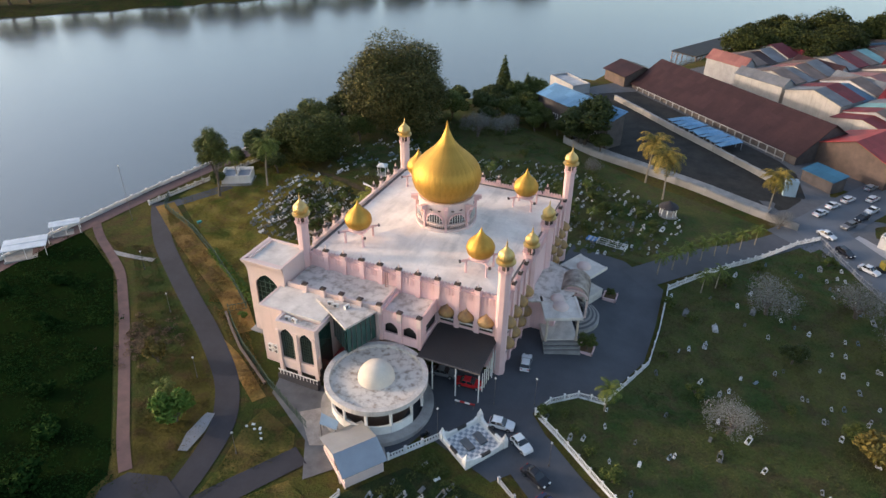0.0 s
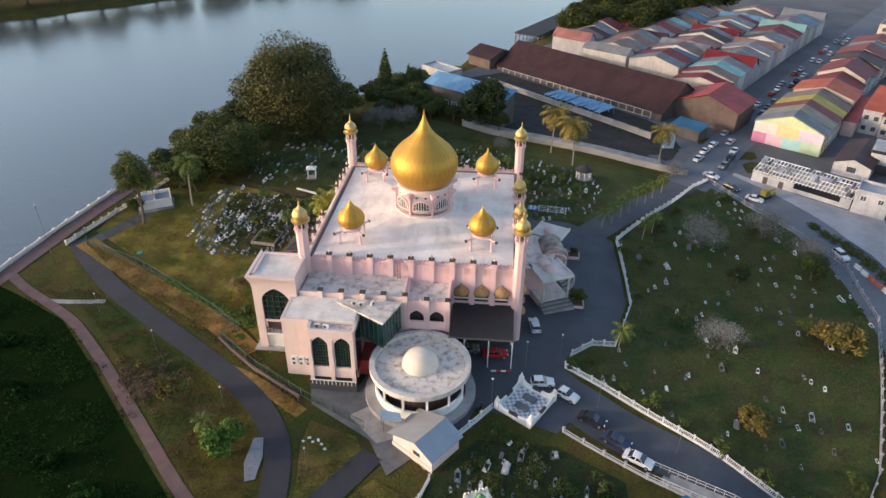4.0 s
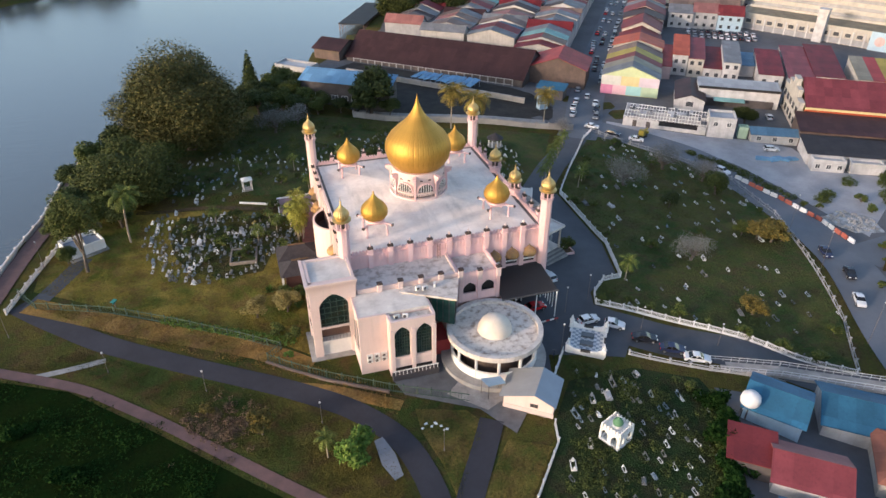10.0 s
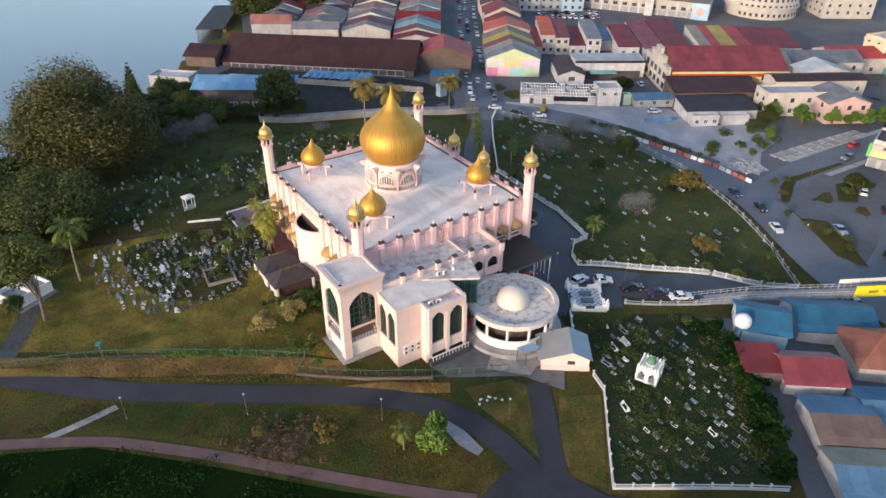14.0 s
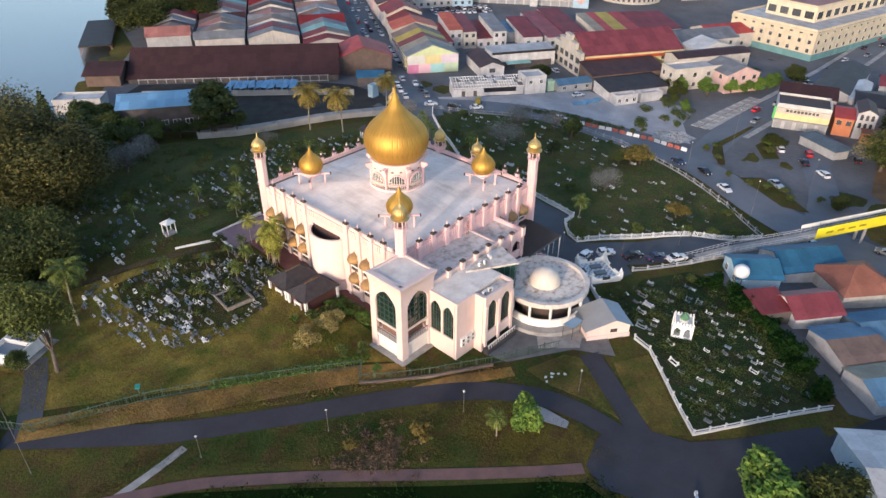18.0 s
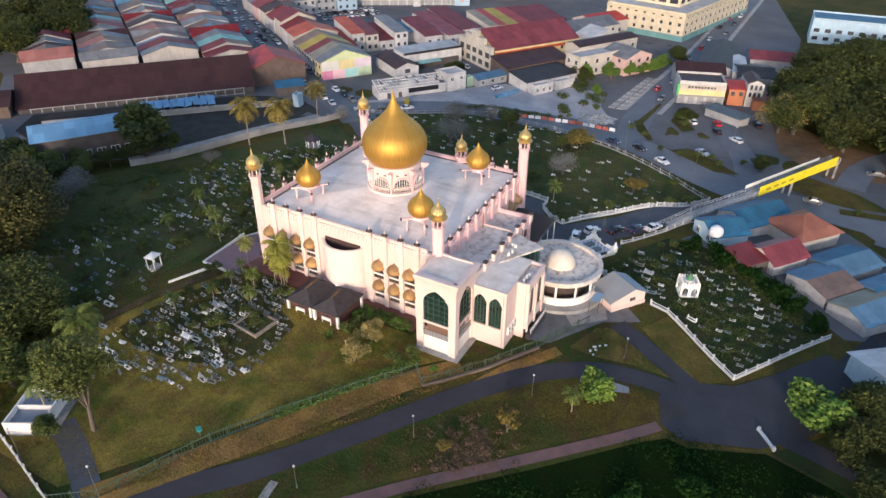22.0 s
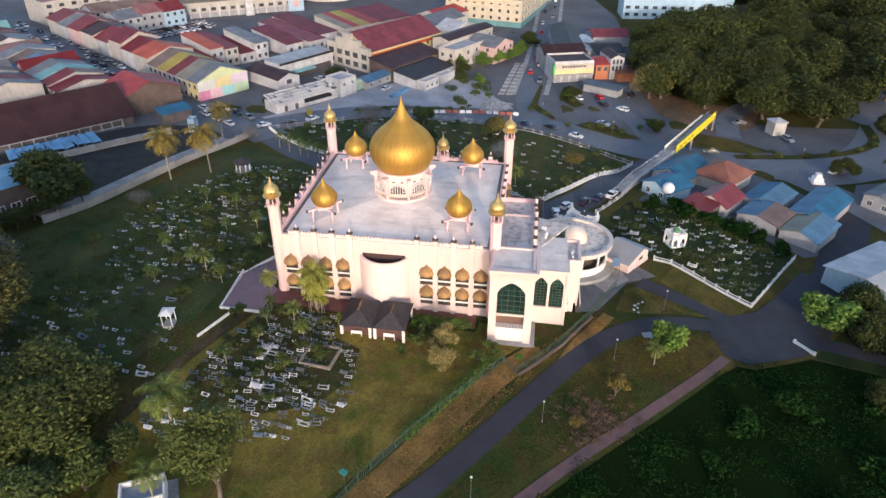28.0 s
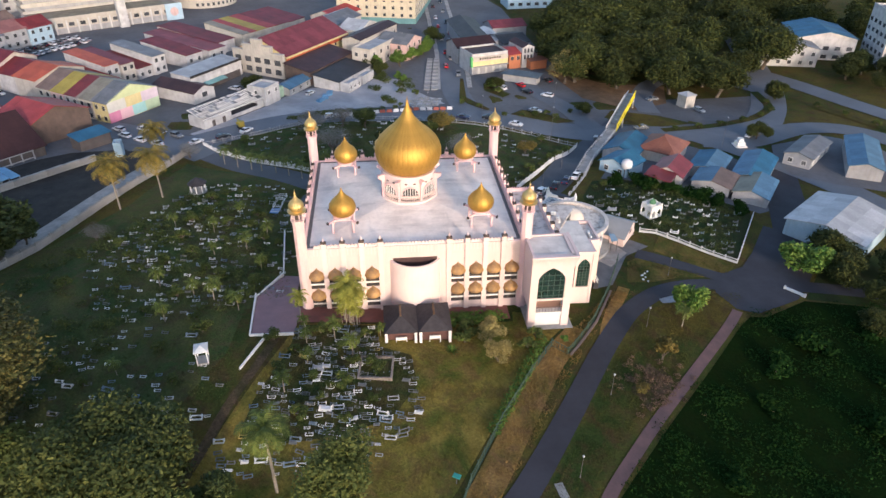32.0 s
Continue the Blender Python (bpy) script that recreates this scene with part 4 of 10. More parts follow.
# ---- rotunda ----
rot = thing("rotunda", "round pavilion with white dome and stained flat roof", "rotunda", m=pose(3.2, -33.4, 0))
bm = BM()
lathe(bm, [(0.0, 5.55), (6.9, 5.5), (7.0, 5.75)], 64)
part("roof", bm, mat("cracked_round_screed", (0.60, 0.54, 0.48), (0.26, 0.195, 0.15), scale=0.9, fine=4, vary=0.18, contrast=0.2, mid=0.43, bump=0.08), rot, "flat round roof with dark weather stains")
bm = BM()
lathe(bm, [(6.95, 5.4), (6.95, 6.05), (7.75, 6.05), (7.75, 5.2), (7.2, 5.1), (6.0, 5.1)], 64)
part("rim", bm, mat("stained_ring_concrete", (0.62, 0.57, 0.53), (0.45, 0.40, 0.36), streak=0.4, scale=0.8), rot, "off-white stained ring beam")
# dome cream is toned down, the shade over it put into the paint
bm = BM()
lathe(bm, [(2.8, 5.5)] + [(2.75 * math.cos(radians(a)), 5.65 + 2.6 * math.sin(radians(a))) for a in range(0, 91, 6)], 48)
part("dome", bm, plain("shaded_dome_cream", (0.66, 0.58, 0.49)), rot, "plain cream hemispherical dome, toned down as in shade", True)
bm = BM()
lathe(bm, [(7.0, -1.5), (7.0, 2.3), (6.7, 2.3), (6.7, -1.5)], 64, a0=150, a1=345)
part("low_wall", bm, WHITE, rot, "curved white parapet wall")
bm = BM()
lathe(bm, [(8.6, -1.5), (8.6, 0.8), (7.0, 0.8)], 64, a0=120, a1=420)
part("terrace", bm, CONCRETE, rot, "round concrete terrace")
bm = BM()
lathe(bm, [(5.0, -1.0), (5.0, 5.2)], 48)
part("inner_wall", bm, plain("brown_glazing", (0.09, 0.065, 0.055), rough=0.3), rot, "dark glazed inner drum")
for i in range(12):
    bm = BM()
    a = radians(i * 30 + 15)
    box(bm, 6.85 * math.cos(a) - 0.17, 6.85 * math.cos(a) + 0.17, 6.85 * math.sin(a) - 0.17, 6.85 * math.sin(a) + 0.17, 0.8, 5.12)
    part("column", bm, WHITE, rot)

# ---- carport ----
cp = thing("carport", "carport with dark corrugated roof on thin posts", "carport")
bm = BM()
n = 44
for i in range(n):
    x0 = 7.0 + i * (17.3 - 7.0) / n
    x1 = x0 + 10.3 / n
    c = [bm.verts.new(p) for p in ((x0, -19.0, 7.0), ((x0 + x1) / 2, -19.0, 7.09), (x1, -19.0, 7.0), (x0, -27.2, 6.2), ((x0 + x1) / 2, -27.2, 6.29), (x1, -27.2, 6.2))]
    bm.faces.new((c[0], c[1], c[4], c[3]))
    bm.faces.new((c[1], c[2], c[5], c[4]))
bmesh.ops.remove_doubles(bm, verts=bm.verts, dist=0.0005)
part("roof", bm, plain("black_corrugated_sheet", (0.045, 0.04, 0.04), rough=0.6), cp, "dark corrugated metal roof")
bm = BM()
box(bm, 6.9, 17.4, -27.3, -27.15, 5.95, 6.25)
part("fascia", bm, TRIM, cp)
for x in (9.5, 13.4, 17.2):
    for y in (-27.1, -21):
        bm = BM()
        box(bm, x - 0.08, x + 0.08, y - 0.08, y + 0.08, -0.3, 6.2)
        part("post", bm, WHITE, cp)
bm = BM()
for i in range(7):
    box(bm, 17.2, 17.35, -25.8 + i * 0.95, -25.7 + i * 0.95, 1.5, 5.2)
part("side_louvre", bm, WHITE, cp)

# ---- entrance porch on the east side ----
porch = thing("entrance_porch", "pink entrance porch with vaulted arch and two canopies", "porch")
bm = BM()
box(bm, 18.1, 23.0, -5.5, 5.5, -1.0, 6.2)
part("hall", bm, PINK, porch)
bm = BM()
prism(bm, [(18.05, -6.8), (24.2, -4.5), (25.4, 0), (24.2, 5.5), (18.05, 7.5)], 6.2, 6.5)
part("roof", bm, ROOFOLD, porch, "flat roof with rusty stains")
VAULTMAT = mat("stained_vault_concrete", (0.42, 0.35, 0.30), (0.11, 0.08, 0.065), scale=0.45, fine=4, contrast=0.3, streak=0.3)
arcp = [(2.6 * math.cos(radians(a)), 2.5 * math.sin(radians(a))) for a in range(0, 181, 10)]
inn = [(x * 0.88, z * 0.88) for x, z in arcp]
vm = pose(24.2, 4.6, 5.35, 0, 0, 8)
bm = BM()
slab(bm, arcp + inn[::-1], 5.4, vm)
part("vault", bm, VAULTMAT, porch, "weathered brown barrel vault")
bm = BM()
slab(bm, [(x * 0.86, z * 0.86) for x, z in arcp], 0.2, vm @ pose(0, -4.7, 0))
part("lunette", bm, PINK, porch, "pale half-round end wall of the vault")
bm = BM()
slab(bm, [(x * 0.99, z * 0.6) for x, z in arcp] + [(x * 0.8, z * 0.44) for x, z in arcp[::-1]], 0.3, vm @ pose(0, -5.3, 0))
part("lunette_moulding", bm, CREAM, porch)
for u in (-0.32, 0.32):
    bm = BM()
    box(bm, u - 0.18, u + 0.18, -4.98, -4.88, 0.5, 1.0, vm)
    part("vent", bm, DARK, porch)
for x in (-2.45, 2.45):
    bm = BM()
    box(bm, x - 0.25, x + 0.25, -5.4, -0.02, -0.4, -0.004, vm)
    part("vault_beam", bm, VAULTMAT, porch)
    for y in (-5.1, -2.7, -0.3):
        bm = BM()
        box(bm, x - 0.2, x + 0.2, y - 0.2, y + 0.2, -6.0, -0.4, vm)
        part("vault_pier", bm, CREAM, porch)
# doorway slab in dark stone colour, the shade under the porch painted in
bm = BM()
slab(bm, [(-2.4, 0.5), (-2.4, 4.3), (0, 5.3), (2.4, 4.3), (2.4, 0.5)], 0.2, facing(23.1, 1.2, 90))
part("doorway", bm, plain("shaded_door_stone", (0.16, 0.11, 0.09)), porch)
for (cx, cy, rz) in ((24.0, -6.0, -25), (24.6, 8.2, 25)):
    mm = pose(cx, cy, 0, 0, 0, -rz)
    bm = BM()
    box(bm, -3.0, 3.0, -3.1, 3.0, 6.05, 6.35, mm)
    box(bm, -3.2, 3.2, -3.3, -2.9, 6.0, 6.5, mm)
    box(bm, 2.8, 3.2, -2.9, 3.0, 6.0, 6.5, mm)
    box(bm, -3.2, -2.8, -2.9, 3.0, 6.0, 6.5, mm)
    can = part("canopy", bm, ROOFMID, porch, "off-white canopy slab with upturned edge")
    bm = BM()
    lathe(bm, [(1.35 * math.cos(radians(a)), 6.35 + 0.9 * math.sin(radians(a))) for a in range(0, 91, 10)], 24, (mm @ Vector((0, 0, 0)))[:2])
    part("canopy_dome", bm, CREAM, can, smooth=True)
    if cy < 0:
        bm = BM()
        lathe(bm, [(1.25 * math.cos(radians(a)), 6.35 + 0.9 * math.sin(radians(a))) for a in range(0, 91, 10)], 24, (mm @ Vector((-0.2, 2.3, 0)))[:2])
        part("canopy_dome", bm, CREAM, can, smooth=True)
    for x in (-2.6, 2.6):
        bm = BM()
        lathe(bm, [(0.3, -0.8), (0.3, 1.6), (0.22, 1.7), (0.2, 5.6), (0.4, 6.05)], 10, (mm @ Vector((x, -2.6, 0)))[:2])
        part("column", bm, plain("porch_column_paint", (0.62, 0.52, 0.42)), can)
    bm = BM()
    box(bm, -2.9, 2.9, -2.6, 3.0, -1.0, 1.5, mm)
    part("landing", bm, ROOFMID, can)
    # every other step darker, in place of shade on the risers
    for i in range(6):
        bm = BM()
        box(bm, -3.1, 3.1, -2.6 - (i + 1) * 0.36, -2.6 - i * 0.36, -1.0, 1.26 - i * 0.19, mm)
        part("step", bm, CONCRETE if i % 2 else plain("step_shade_%d_%d" % (i, int(cy)), (0.17, 0.165, 0.16)), can)
# dark colour of alternate fan steps, painted for riser shade
STEPDARK = plain("fan_step_shade", (0.13, 0.13, 0.14))
for i in range(8):
    bm = BM()
    lathe(bm, [(2.6 + i * 0.36, -1.0), (2.6 + i * 0.36, 1.45 - i * 0.17), (2.1 + i * 0.36, 1.45 - i * 0.17)], 24, (24.6, 1.2), a0=-60, a1=58)
    part("fan_step", bm, CONCRETE if i % 2 else STEPDARK, porch)

# ---- site: walls, fences, paving ----
rnd = random.Random(7)
# straw colours that also hold the warm low sun on the slope
SLOPEGRASS = turf("sunlit_straw_grass", (0.15, 0.115, 0.03), (0.30, 0.17, 0.055), (0.20, 0.12, 0.05), 0.12)
drape("slope_bank", [(-72, 2.5), (-58, -7), (-44, -15), (-33, -21.5), (-26, -28)], 4.2, SLOPEGRASS, "straw-coloured grass bank below the fence, warmed as by sun", "grass bank", 0.12)
drape("bare_patch", [(-33, -30.2), (-24, -33.5), (-14, -40)], 2.2, SLOPEGRASS, "straw-coloured verge along the road, warmed as by sun", "grass bank", 0.05)
SOIL = [(-40.3 + (4.2 + 0.9 * math.sin(5 * a) + 0.6 * math.sin(9 * a + 1)) * math.cos(a) - 1.2 * math.sin(a), -35.8 + (3.2 + 0.7 * math.sin(4 * a + 2)) * math.sin(a) - 1.4 * math.cos(a)) for a in [i * math.pi / 20 for i in range(40)]]
lawn("bare_soil", SOIL, turf("rough_soil_grass", (0.052, 0.050, 0.02), (0.105, 0.066, 0.045), (0.12, 0.078, 0.052), 0.3), "bare brown soil patch in the grass", "earth", 0.05)
PATIO = [(-25.4, 27.8), (-25.7, 20.8), (-18.4, 20.2), (-16.9, 21.5), (-7.0, 21.3), (-6.6, 24.4), (-10.0, 26.3), (-13.8, 28.4)]
lawn("patio", PATIO, mat("mauve_paving", (0.27, 0.16, 0.17), (0.21, 0.13, 0.14), scale=0.5, fine=5), "mauve paved patio beside the mosque", "patio", 0.10)
lawn("apron", [(-22.5, 20.5), (-22.0, -16.5), (-17.0, -16.5), (-17.0, 20.5)], mat("red_apron_tile", (0.20, 0.075, 0.06), (0.13, 0.055, 0.05), scale=0.6, fine=5), "red tiled apron along the west wall", "paving", 0.08)
lawn("yard", [(-14, -34.5), (-7, -34.5), (-5.5, -30), (0, -42), (8, -42), (0.5, -50), (-3, -44), (-13, -38)], mat("dark_yard_paving", (0.15, 0.15, 0.155), (0.085, 0.085, 0.09), rough=0.6, scale=0.35, fine=3), "dark paved yard", "paving", 0.10)
lawn("terrace_paving", [(-6.8, -39.7), (-4.0, -37.4), (5.6, -37.4), (9.3, -42.2), (5.6, -48.7), (0.6, -43.5), (-1.9, -44.6)], mat("pale_terrace_concrete", (0.40, 0.36, 0.33), (0.25, 0.22, 0.20), scale=0.5, fine=4, streak=0.2), "pale stained concrete terrace beside the house", "paving", 0.14)
drape("hut_path", [(-64.5, 16.5), (-66.5, 11), (-69.5, 5), (-71.5, 1)], 3.4, ASPHALT, "grey paved way to the river hut", "path", 0.075)
lawn("hut_apron", [(-69.5, 20.5), (-66.5, 15.2), (-60, 18.8), (-62.5, 24.5)], CONCRETE, "grey paving round the river hut", "paving", 0.085)
lawn("puddle", [(-19.5, -45.5), (-18.2, -45.2), (-17.2, -48.5), (-17.0, -52.5), (-18.3, -53), (-19.4, -50)], mat("pale_concrete_bay", (0.26, 0.27, 0.30), (0.19, 0.20, 0.22), rough=0.45), "pale concrete lay-by beside the road", "paving", 0.11)
drape("dirt_path", [(-26.0, 23.5), (-31, 25.2), (-35.7, 26.7), (-41.8, 29.2), (-46, 30.3), (-56, 34)], 1.5, turf("trodden_grass", (0.050, 0.046, 0.020), (0.085, 0.060, 0.034), (0.095, 0.064, 0.040), 0.2), "trodden earth path past the kiosk", "path", 0.06)
# south plot laid in the darkened grass, as if shaded
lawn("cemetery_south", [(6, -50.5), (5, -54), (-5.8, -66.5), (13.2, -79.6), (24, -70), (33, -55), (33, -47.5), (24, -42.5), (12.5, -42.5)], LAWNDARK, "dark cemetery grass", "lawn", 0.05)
E_CEM = [(26.2, -26), (27.5, -22.8), (31, -19.6), (35, -19.4), (39.9, -5.2), (40.2, 5), (40, 17.3), (51, 33), (63.7, 50.6), (68.5, 55), (75.3, 40), (88, 16), (86.5, -2), (79.5, -18.5), (70, -40), (61.9, -51.6)]
lawn("cemetery_east", E_CEM, LAWN, "dark cemetery grass", "lawn", 0.05)
lawn("cemetery_north", [(-18, 30), (-16, 22), (18, 22.5), (28, 25.5), (37, 24), (56, 57), (30, 64), (8, 78), (-30, 95), (-55, 80), (-50, 40), (-30, 31)], LAWN, "dark cemetery grass with shrubs", "lawn", 0.05)
bm = BM()
box(bm, -0.12, 0.12, -3.75, 3.75, -0.5, 0.45)
kerb_mesh = finish("kerb", bm, WHITE)
for i, ((x0, y0), (x1, y1)) in enumerate((((-25.8, 20.8), (-25.6, 28.0)), ((-25.6, 28.0), (-13.7, 28.6)), ((-13.7, 28.6), (-6.5, 24.6)), ((-6.5, 24.6), (11.0, 26.2)), ((-25.8, 25.2), (-33.8, 28.3)))):
    o = tagged(new("kerb_wall", kerb_mesh), "low white kerb wall beside the patio", "kerb", "patio kerbs")
    L_ = math.hypot(x1 - x0, y1 - y0)
    o.matrix_basis = Matrix.Translation(((x0 + x1) / 2, (y0 + y1) / 2, land((x0 + x1) / 2, (y0 + y1) / 2))) @ pose(0, 0, 0, 0, 0, math.degrees(math.atan2(y1 - y0, x1 - x0)) - 90) @ Matrix.Diagonal((1, L_ / 7.5, 1, 1))


def along(pts, step):
    """Even stations along a line: x, y, heading in degrees, length of the piece."""
    out = []
    for (x0, y0), (x1, y1) in zip(pts, pts[1:]):
        L_ = math.hypot(x1 - x0, y1 - y0)
        n = max(1, round(L_ / step))
        for i in range(n):
            out.append((x0 + (x1 - x0) * i / n, y0 + (y1 - y0) * i / n, math.degrees(math.atan2(y1 - y0, x1 - x0)), L_ / n))
    return out


def fence(name, label, pts, step, h, material, pickets, base=0.25, bar=0.05, solid=0.0, post=0.14, slat=0.09):
    """Posts, and panels of rails and pickets between them; each post and panel a part."""
    f = thing(name, label, "fence")
    bm = BM()
    box(bm, -post, post, -post, post, -0.6, h + 0.15)
    box(bm, -post - 0.05, post + 0.05, -post - 0.05, post + 0.05, h + 0.15, h + 0.25)
    pm = finish("post", bm, material)
    # one connected lattice: footing, rails and pickets on shared corners
    w_ = slat / step
    xs = [0.0] + [q for i in range(pickets) for q in ((i + 0.5) / pickets - w_, (i + 0.5) / pickets + w_)] + [1.0]
    zs = [-0.6, base] + ([solid] if solid > base else []) + [max(solid, base) + 0.12, max(solid, base) + 0.2, h - 0.12, h]
    full = [True] + ([True] if solid > base else []) + [False, True, False, True]
    V = {}
    bm = BM()

    def corner(i, j, k):
        if (i, j, k) not in V:
            d = 0.10 if zs[j] <= base else bar
            V[i, j, k] = bm.verts.new((xs[i], -d if k == 0 else d, zs[j]))
        return V[i, j, k]

    solid_at = lambda i, j: 0 <= i < len(xs) - 1 and 0 <= j < len(zs) - 1 and (full[j] or i % 2 == 1)
    for i in range(len(xs) - 1):
        for j in range(len(zs) - 1):
            if not solid_at(i, j):
                continue
            q = [(i, j), (i + 1, j), (i + 1, j + 1), (i, j + 1)]
            bm.faces.new([corner(*p, 0) for p in q])
            bm.faces.new([corner(*p, 1) for p in q[::-1]])
            for e, (di, dj) in enumerate(((0, -1), (1, 0), (0, 1), (-1, 0))):
                if not solid_at(i + di, j + dj):
                    p0, p1 = q[e], q[(e + 1) % 4]
                    bm.faces.new((corner(*p1, 0), corner(*p0, 0), corner(*p0, 1), corner(*p1, 1)))
    gm = finish("panel", bm, material)
    S = along(pts, step)
    for i, (x, y, a, L_) in enumerate(S):
        x1, y1 = x + L_ * math.cos(radians(a)), y + L_ * math.sin(radians(a))
        z0, z1 = land(x, y), land(x1, y1)
        p = part("post", pm, None, f)
        p.matrix_basis = pose(x, y, z0, 0, 0, a)
        g = part("panel", gm, None, f)
        sh = Matrix.Identity(4)
        sh[2][0] = (z1 - z0)
        g.matrix_basis = pose(x, y, z0, 0, 0, a) @ sh @ Matrix.Diagonal((L_, 1, 1, 1))
    return f


FENCEWHITE = plain("white_fence_paint", (0.74, 0.74, 0.74))
fence("picket_fence", "white picket fence round the east cemetery", [(61.9, -51.6), (26.0, -26.0), (27.4, -22.8), (31, -19.6), (35, -19.3), (39.8, -5.2), (40.1, 5), (39.8, 17.3), (51, 33.5), (63.7, 50.8), (68.7, 55.4)], 2.4, 1.1, FENCEWHITE, 10, base=0.12, bar=0.035, post=0.09, slat=0.04)
fence("road_fence", "white barrier fence along the main road", [(68.7, 55.4), (75.6, 40.3), (88.3, 16), (86.9, -2), (79.8, -18.5), (70.4, -40), (62.2, -51.8)], 3.0, 1.0, plain("weathered_barrier_paint", (0.34, 0.34, 0.35)), 2, base=0.1, bar=0.035, post=0.11, slat=0.04)
fence("cemetery_wall", "low white cemetery wall with posts", [(6.4, -50.2), (5.4, -53.5), (-6.0, -66.6), (13.2, -79.8)], 2.6, 0.95, plain("grey_white_wall", (0.60, 0.60, 0.60)), 0, base=0.3, bar=0.06, post=0.10)
fence("green_fence", "thin green mesh fence above the park road", [(-74, 6), (-70.5, 1), (-57, -4.8), (-46.3, -10.8), (-36.3, -17.3), (-30.0, -22.0), (-32.4, -24.2), (-28.8, -27.4), (-23.9, -31.1), (-15, -36.4), (-9.2, -39.4), (-4, -42.0)], 2.5, 1.5, plain("green_fence_paint", (0.05, 0.088, 0.062)), 6, base=0.02, bar=0.03, post=0.05, slat=0.02)
fence("road_wall", "low wall and pipe rail beside the cemetery", [(9.6, -42.3), (14.6, -36.0)], 2.4, 1.1, FENCEWHITE, 6)
fence("entrance_rail", "grey double rail between road and cemetery", [(25, -39.5), (36, -46.5), (46, -51.5)], 3.0, 0.8, plain("grey_rail", (0.42, 0.42, 0.43)), 0, base=0.2)
fence("river_rail", "white balustrade along the river promenade", [(bank(y) + 0.8, y) for y in (-110, -80, -55, -29, -10, 10, 24, 37, 57, 73, 90)], 4.0, 0.75, plain("warm_white_rail", (0.74, 0.69, 0.65)), 6, base=0.35, bar=0.16, post=0.2, slat=0.2)
drape("promenade", [(bank(y) + 3.2, y) for y in (-110, -80, -55, -29, -10, 10, 24, 37, 57, 73, 90)], 3.6, BRICKPATH, "red paved river promenade", "promenade", 0.12)
fence("grey_wall", "pale concrete wall beside the canal", [(2, 82), (11, 77), (22, 73), (35, 68), (57, 60.5), (64, 58)], 4.0, 1.9, CONCRETE, 0, base=1.6)
fence("park_fence", "white park fence beside the road head", [(-75.2, 1), (-73.4, 8.8), (-71.2, 17.5), (-68.6, 29), (-67.5, 35)], 2.5, 1.0, plain("grey_park_fence", (0.56, 0.55, 0.54)), 5, base=0.3)

# retaining wall between yard and bank
rw = thing("retaining_wall", "low stained retaining wall above the bank", "retaining wall")
bm = BM()
box(bm, 0, 1, -0.16, 0.16, -1.6, 0.28)
box(bm, 0, 1, -0.2, 0.2, 0.28, 0.36)
rwm = finish("wall_piece", bm, mat("mossy_brick", (0.23, 0.155, 0.125), (0.11, 0.085, 0.07), scale=0.9, streak=0.5))
for x, y, a, L_ in along([(-32.7, -24.6), (-29.0, -27.8), (-24.1, -31.6), (-15.2, -36.9)], 3.0):
    part("wall_piece", rwm, None, rw).matrix_basis = pose(x, y, land(x, y), 0, 0, a) @ Matrix.Diagonal((L_, 1, 1, 1))

# ---- house, hut, pavilions ----
house = thing("yard_house", "small white house with pale blue-grey gable roof", "house", m=pose(6.0, -44.9, 0, 0, 0, -36.6) @ Matrix.Diagonal((0.86, 0.86, 0.74, 1)))
bm = BM()
box(bm, -5.4, 3.3, -3.3, 3.3, -0.8, 2.9)
slab(bm, [(-5.4, 2.9), (0, 4.95), (3.3, 2.9)], 0.2, pose(0, -3.1, 0))
slab(bm, [(-5.4, 2.9), (0, 4.95), (3.3, 2.9)], 0.2, pose(0, 3.3, 0))
part("wall", bm, CREAM, house)
bm = BM()
box(bm, -5.5, 3.45, -3.45, -3.305, -0.8, 0.9)
part("plinth", bm, CREAM, house, "beige stained plinth")
for side, x1, cc in ((-1, -6.2, (0.31, 0.31, 0.31)), (1, 3.8, (0.27, 0.31, 0.36))):
    bm = BM()
    z1 = 5.1 - abs(x1) * (0.385 if side < 0 else 0.55)
    v = [bm.verts.new(p) for p in ((0, -3.8, 5.1), (x1, -3.8, z1), (x1, 3.8, z1), (0, 3.8, 5.1), (0, -3.8, 5.2), (x1, -3.8, z1 + 0.1), (x1, 3.8, z1 + 0.1), (0, 3.8, 5.2))]
    for q in ((3, 2, 1, 0), (4, 5, 6, 7), (0, 1, 5, 4), (1, 2, 6, 5), (2, 3, 7, 6), (3, 0, 4, 7)):
        bm.faces.new([v[i] for i in q])
    part("roof_slope", bm, mat("house_sheet_" + str(side), cc, tuple(c * 0.85 for c in cc), rough=0.5, scale=0.3), house, "pale sheet roof slope")
bm = BM()
box(bm, -0.6, 0.6, -3.36, -3.29, 1.5, 2.4)
w_ = part("window", bm, DARK, house)
bm = BM()
for u in (-0.65, 0, 0.65):
    box(bm, u - 0.05, u + 0.05, -3.42, -3.32, 1.45, 2.45)
part("window_frame", bm, TRIM, w_)
awn = thing("blue_awning", "pale blue sloping awning over the yard steps", "awning")
bm = BM()
v = [bm.verts.new(p) for p in ((-1.9, -40.9, 2.9), (1.2, -41.3, 2.9), (1.6, -42.6, 2.6), (-1.2, -42.6, 2.6))]
v2 = [bm.verts.new(q.co + Vector((0, 0, 0.08))) for q in v]
bm.faces.new(v[::-1])
bm.faces.new(v2)
for i in range(4):
    bm.faces.new((v[i], v[(i + 1) % 4], v2[(i + 1) % 4], v2[i]))
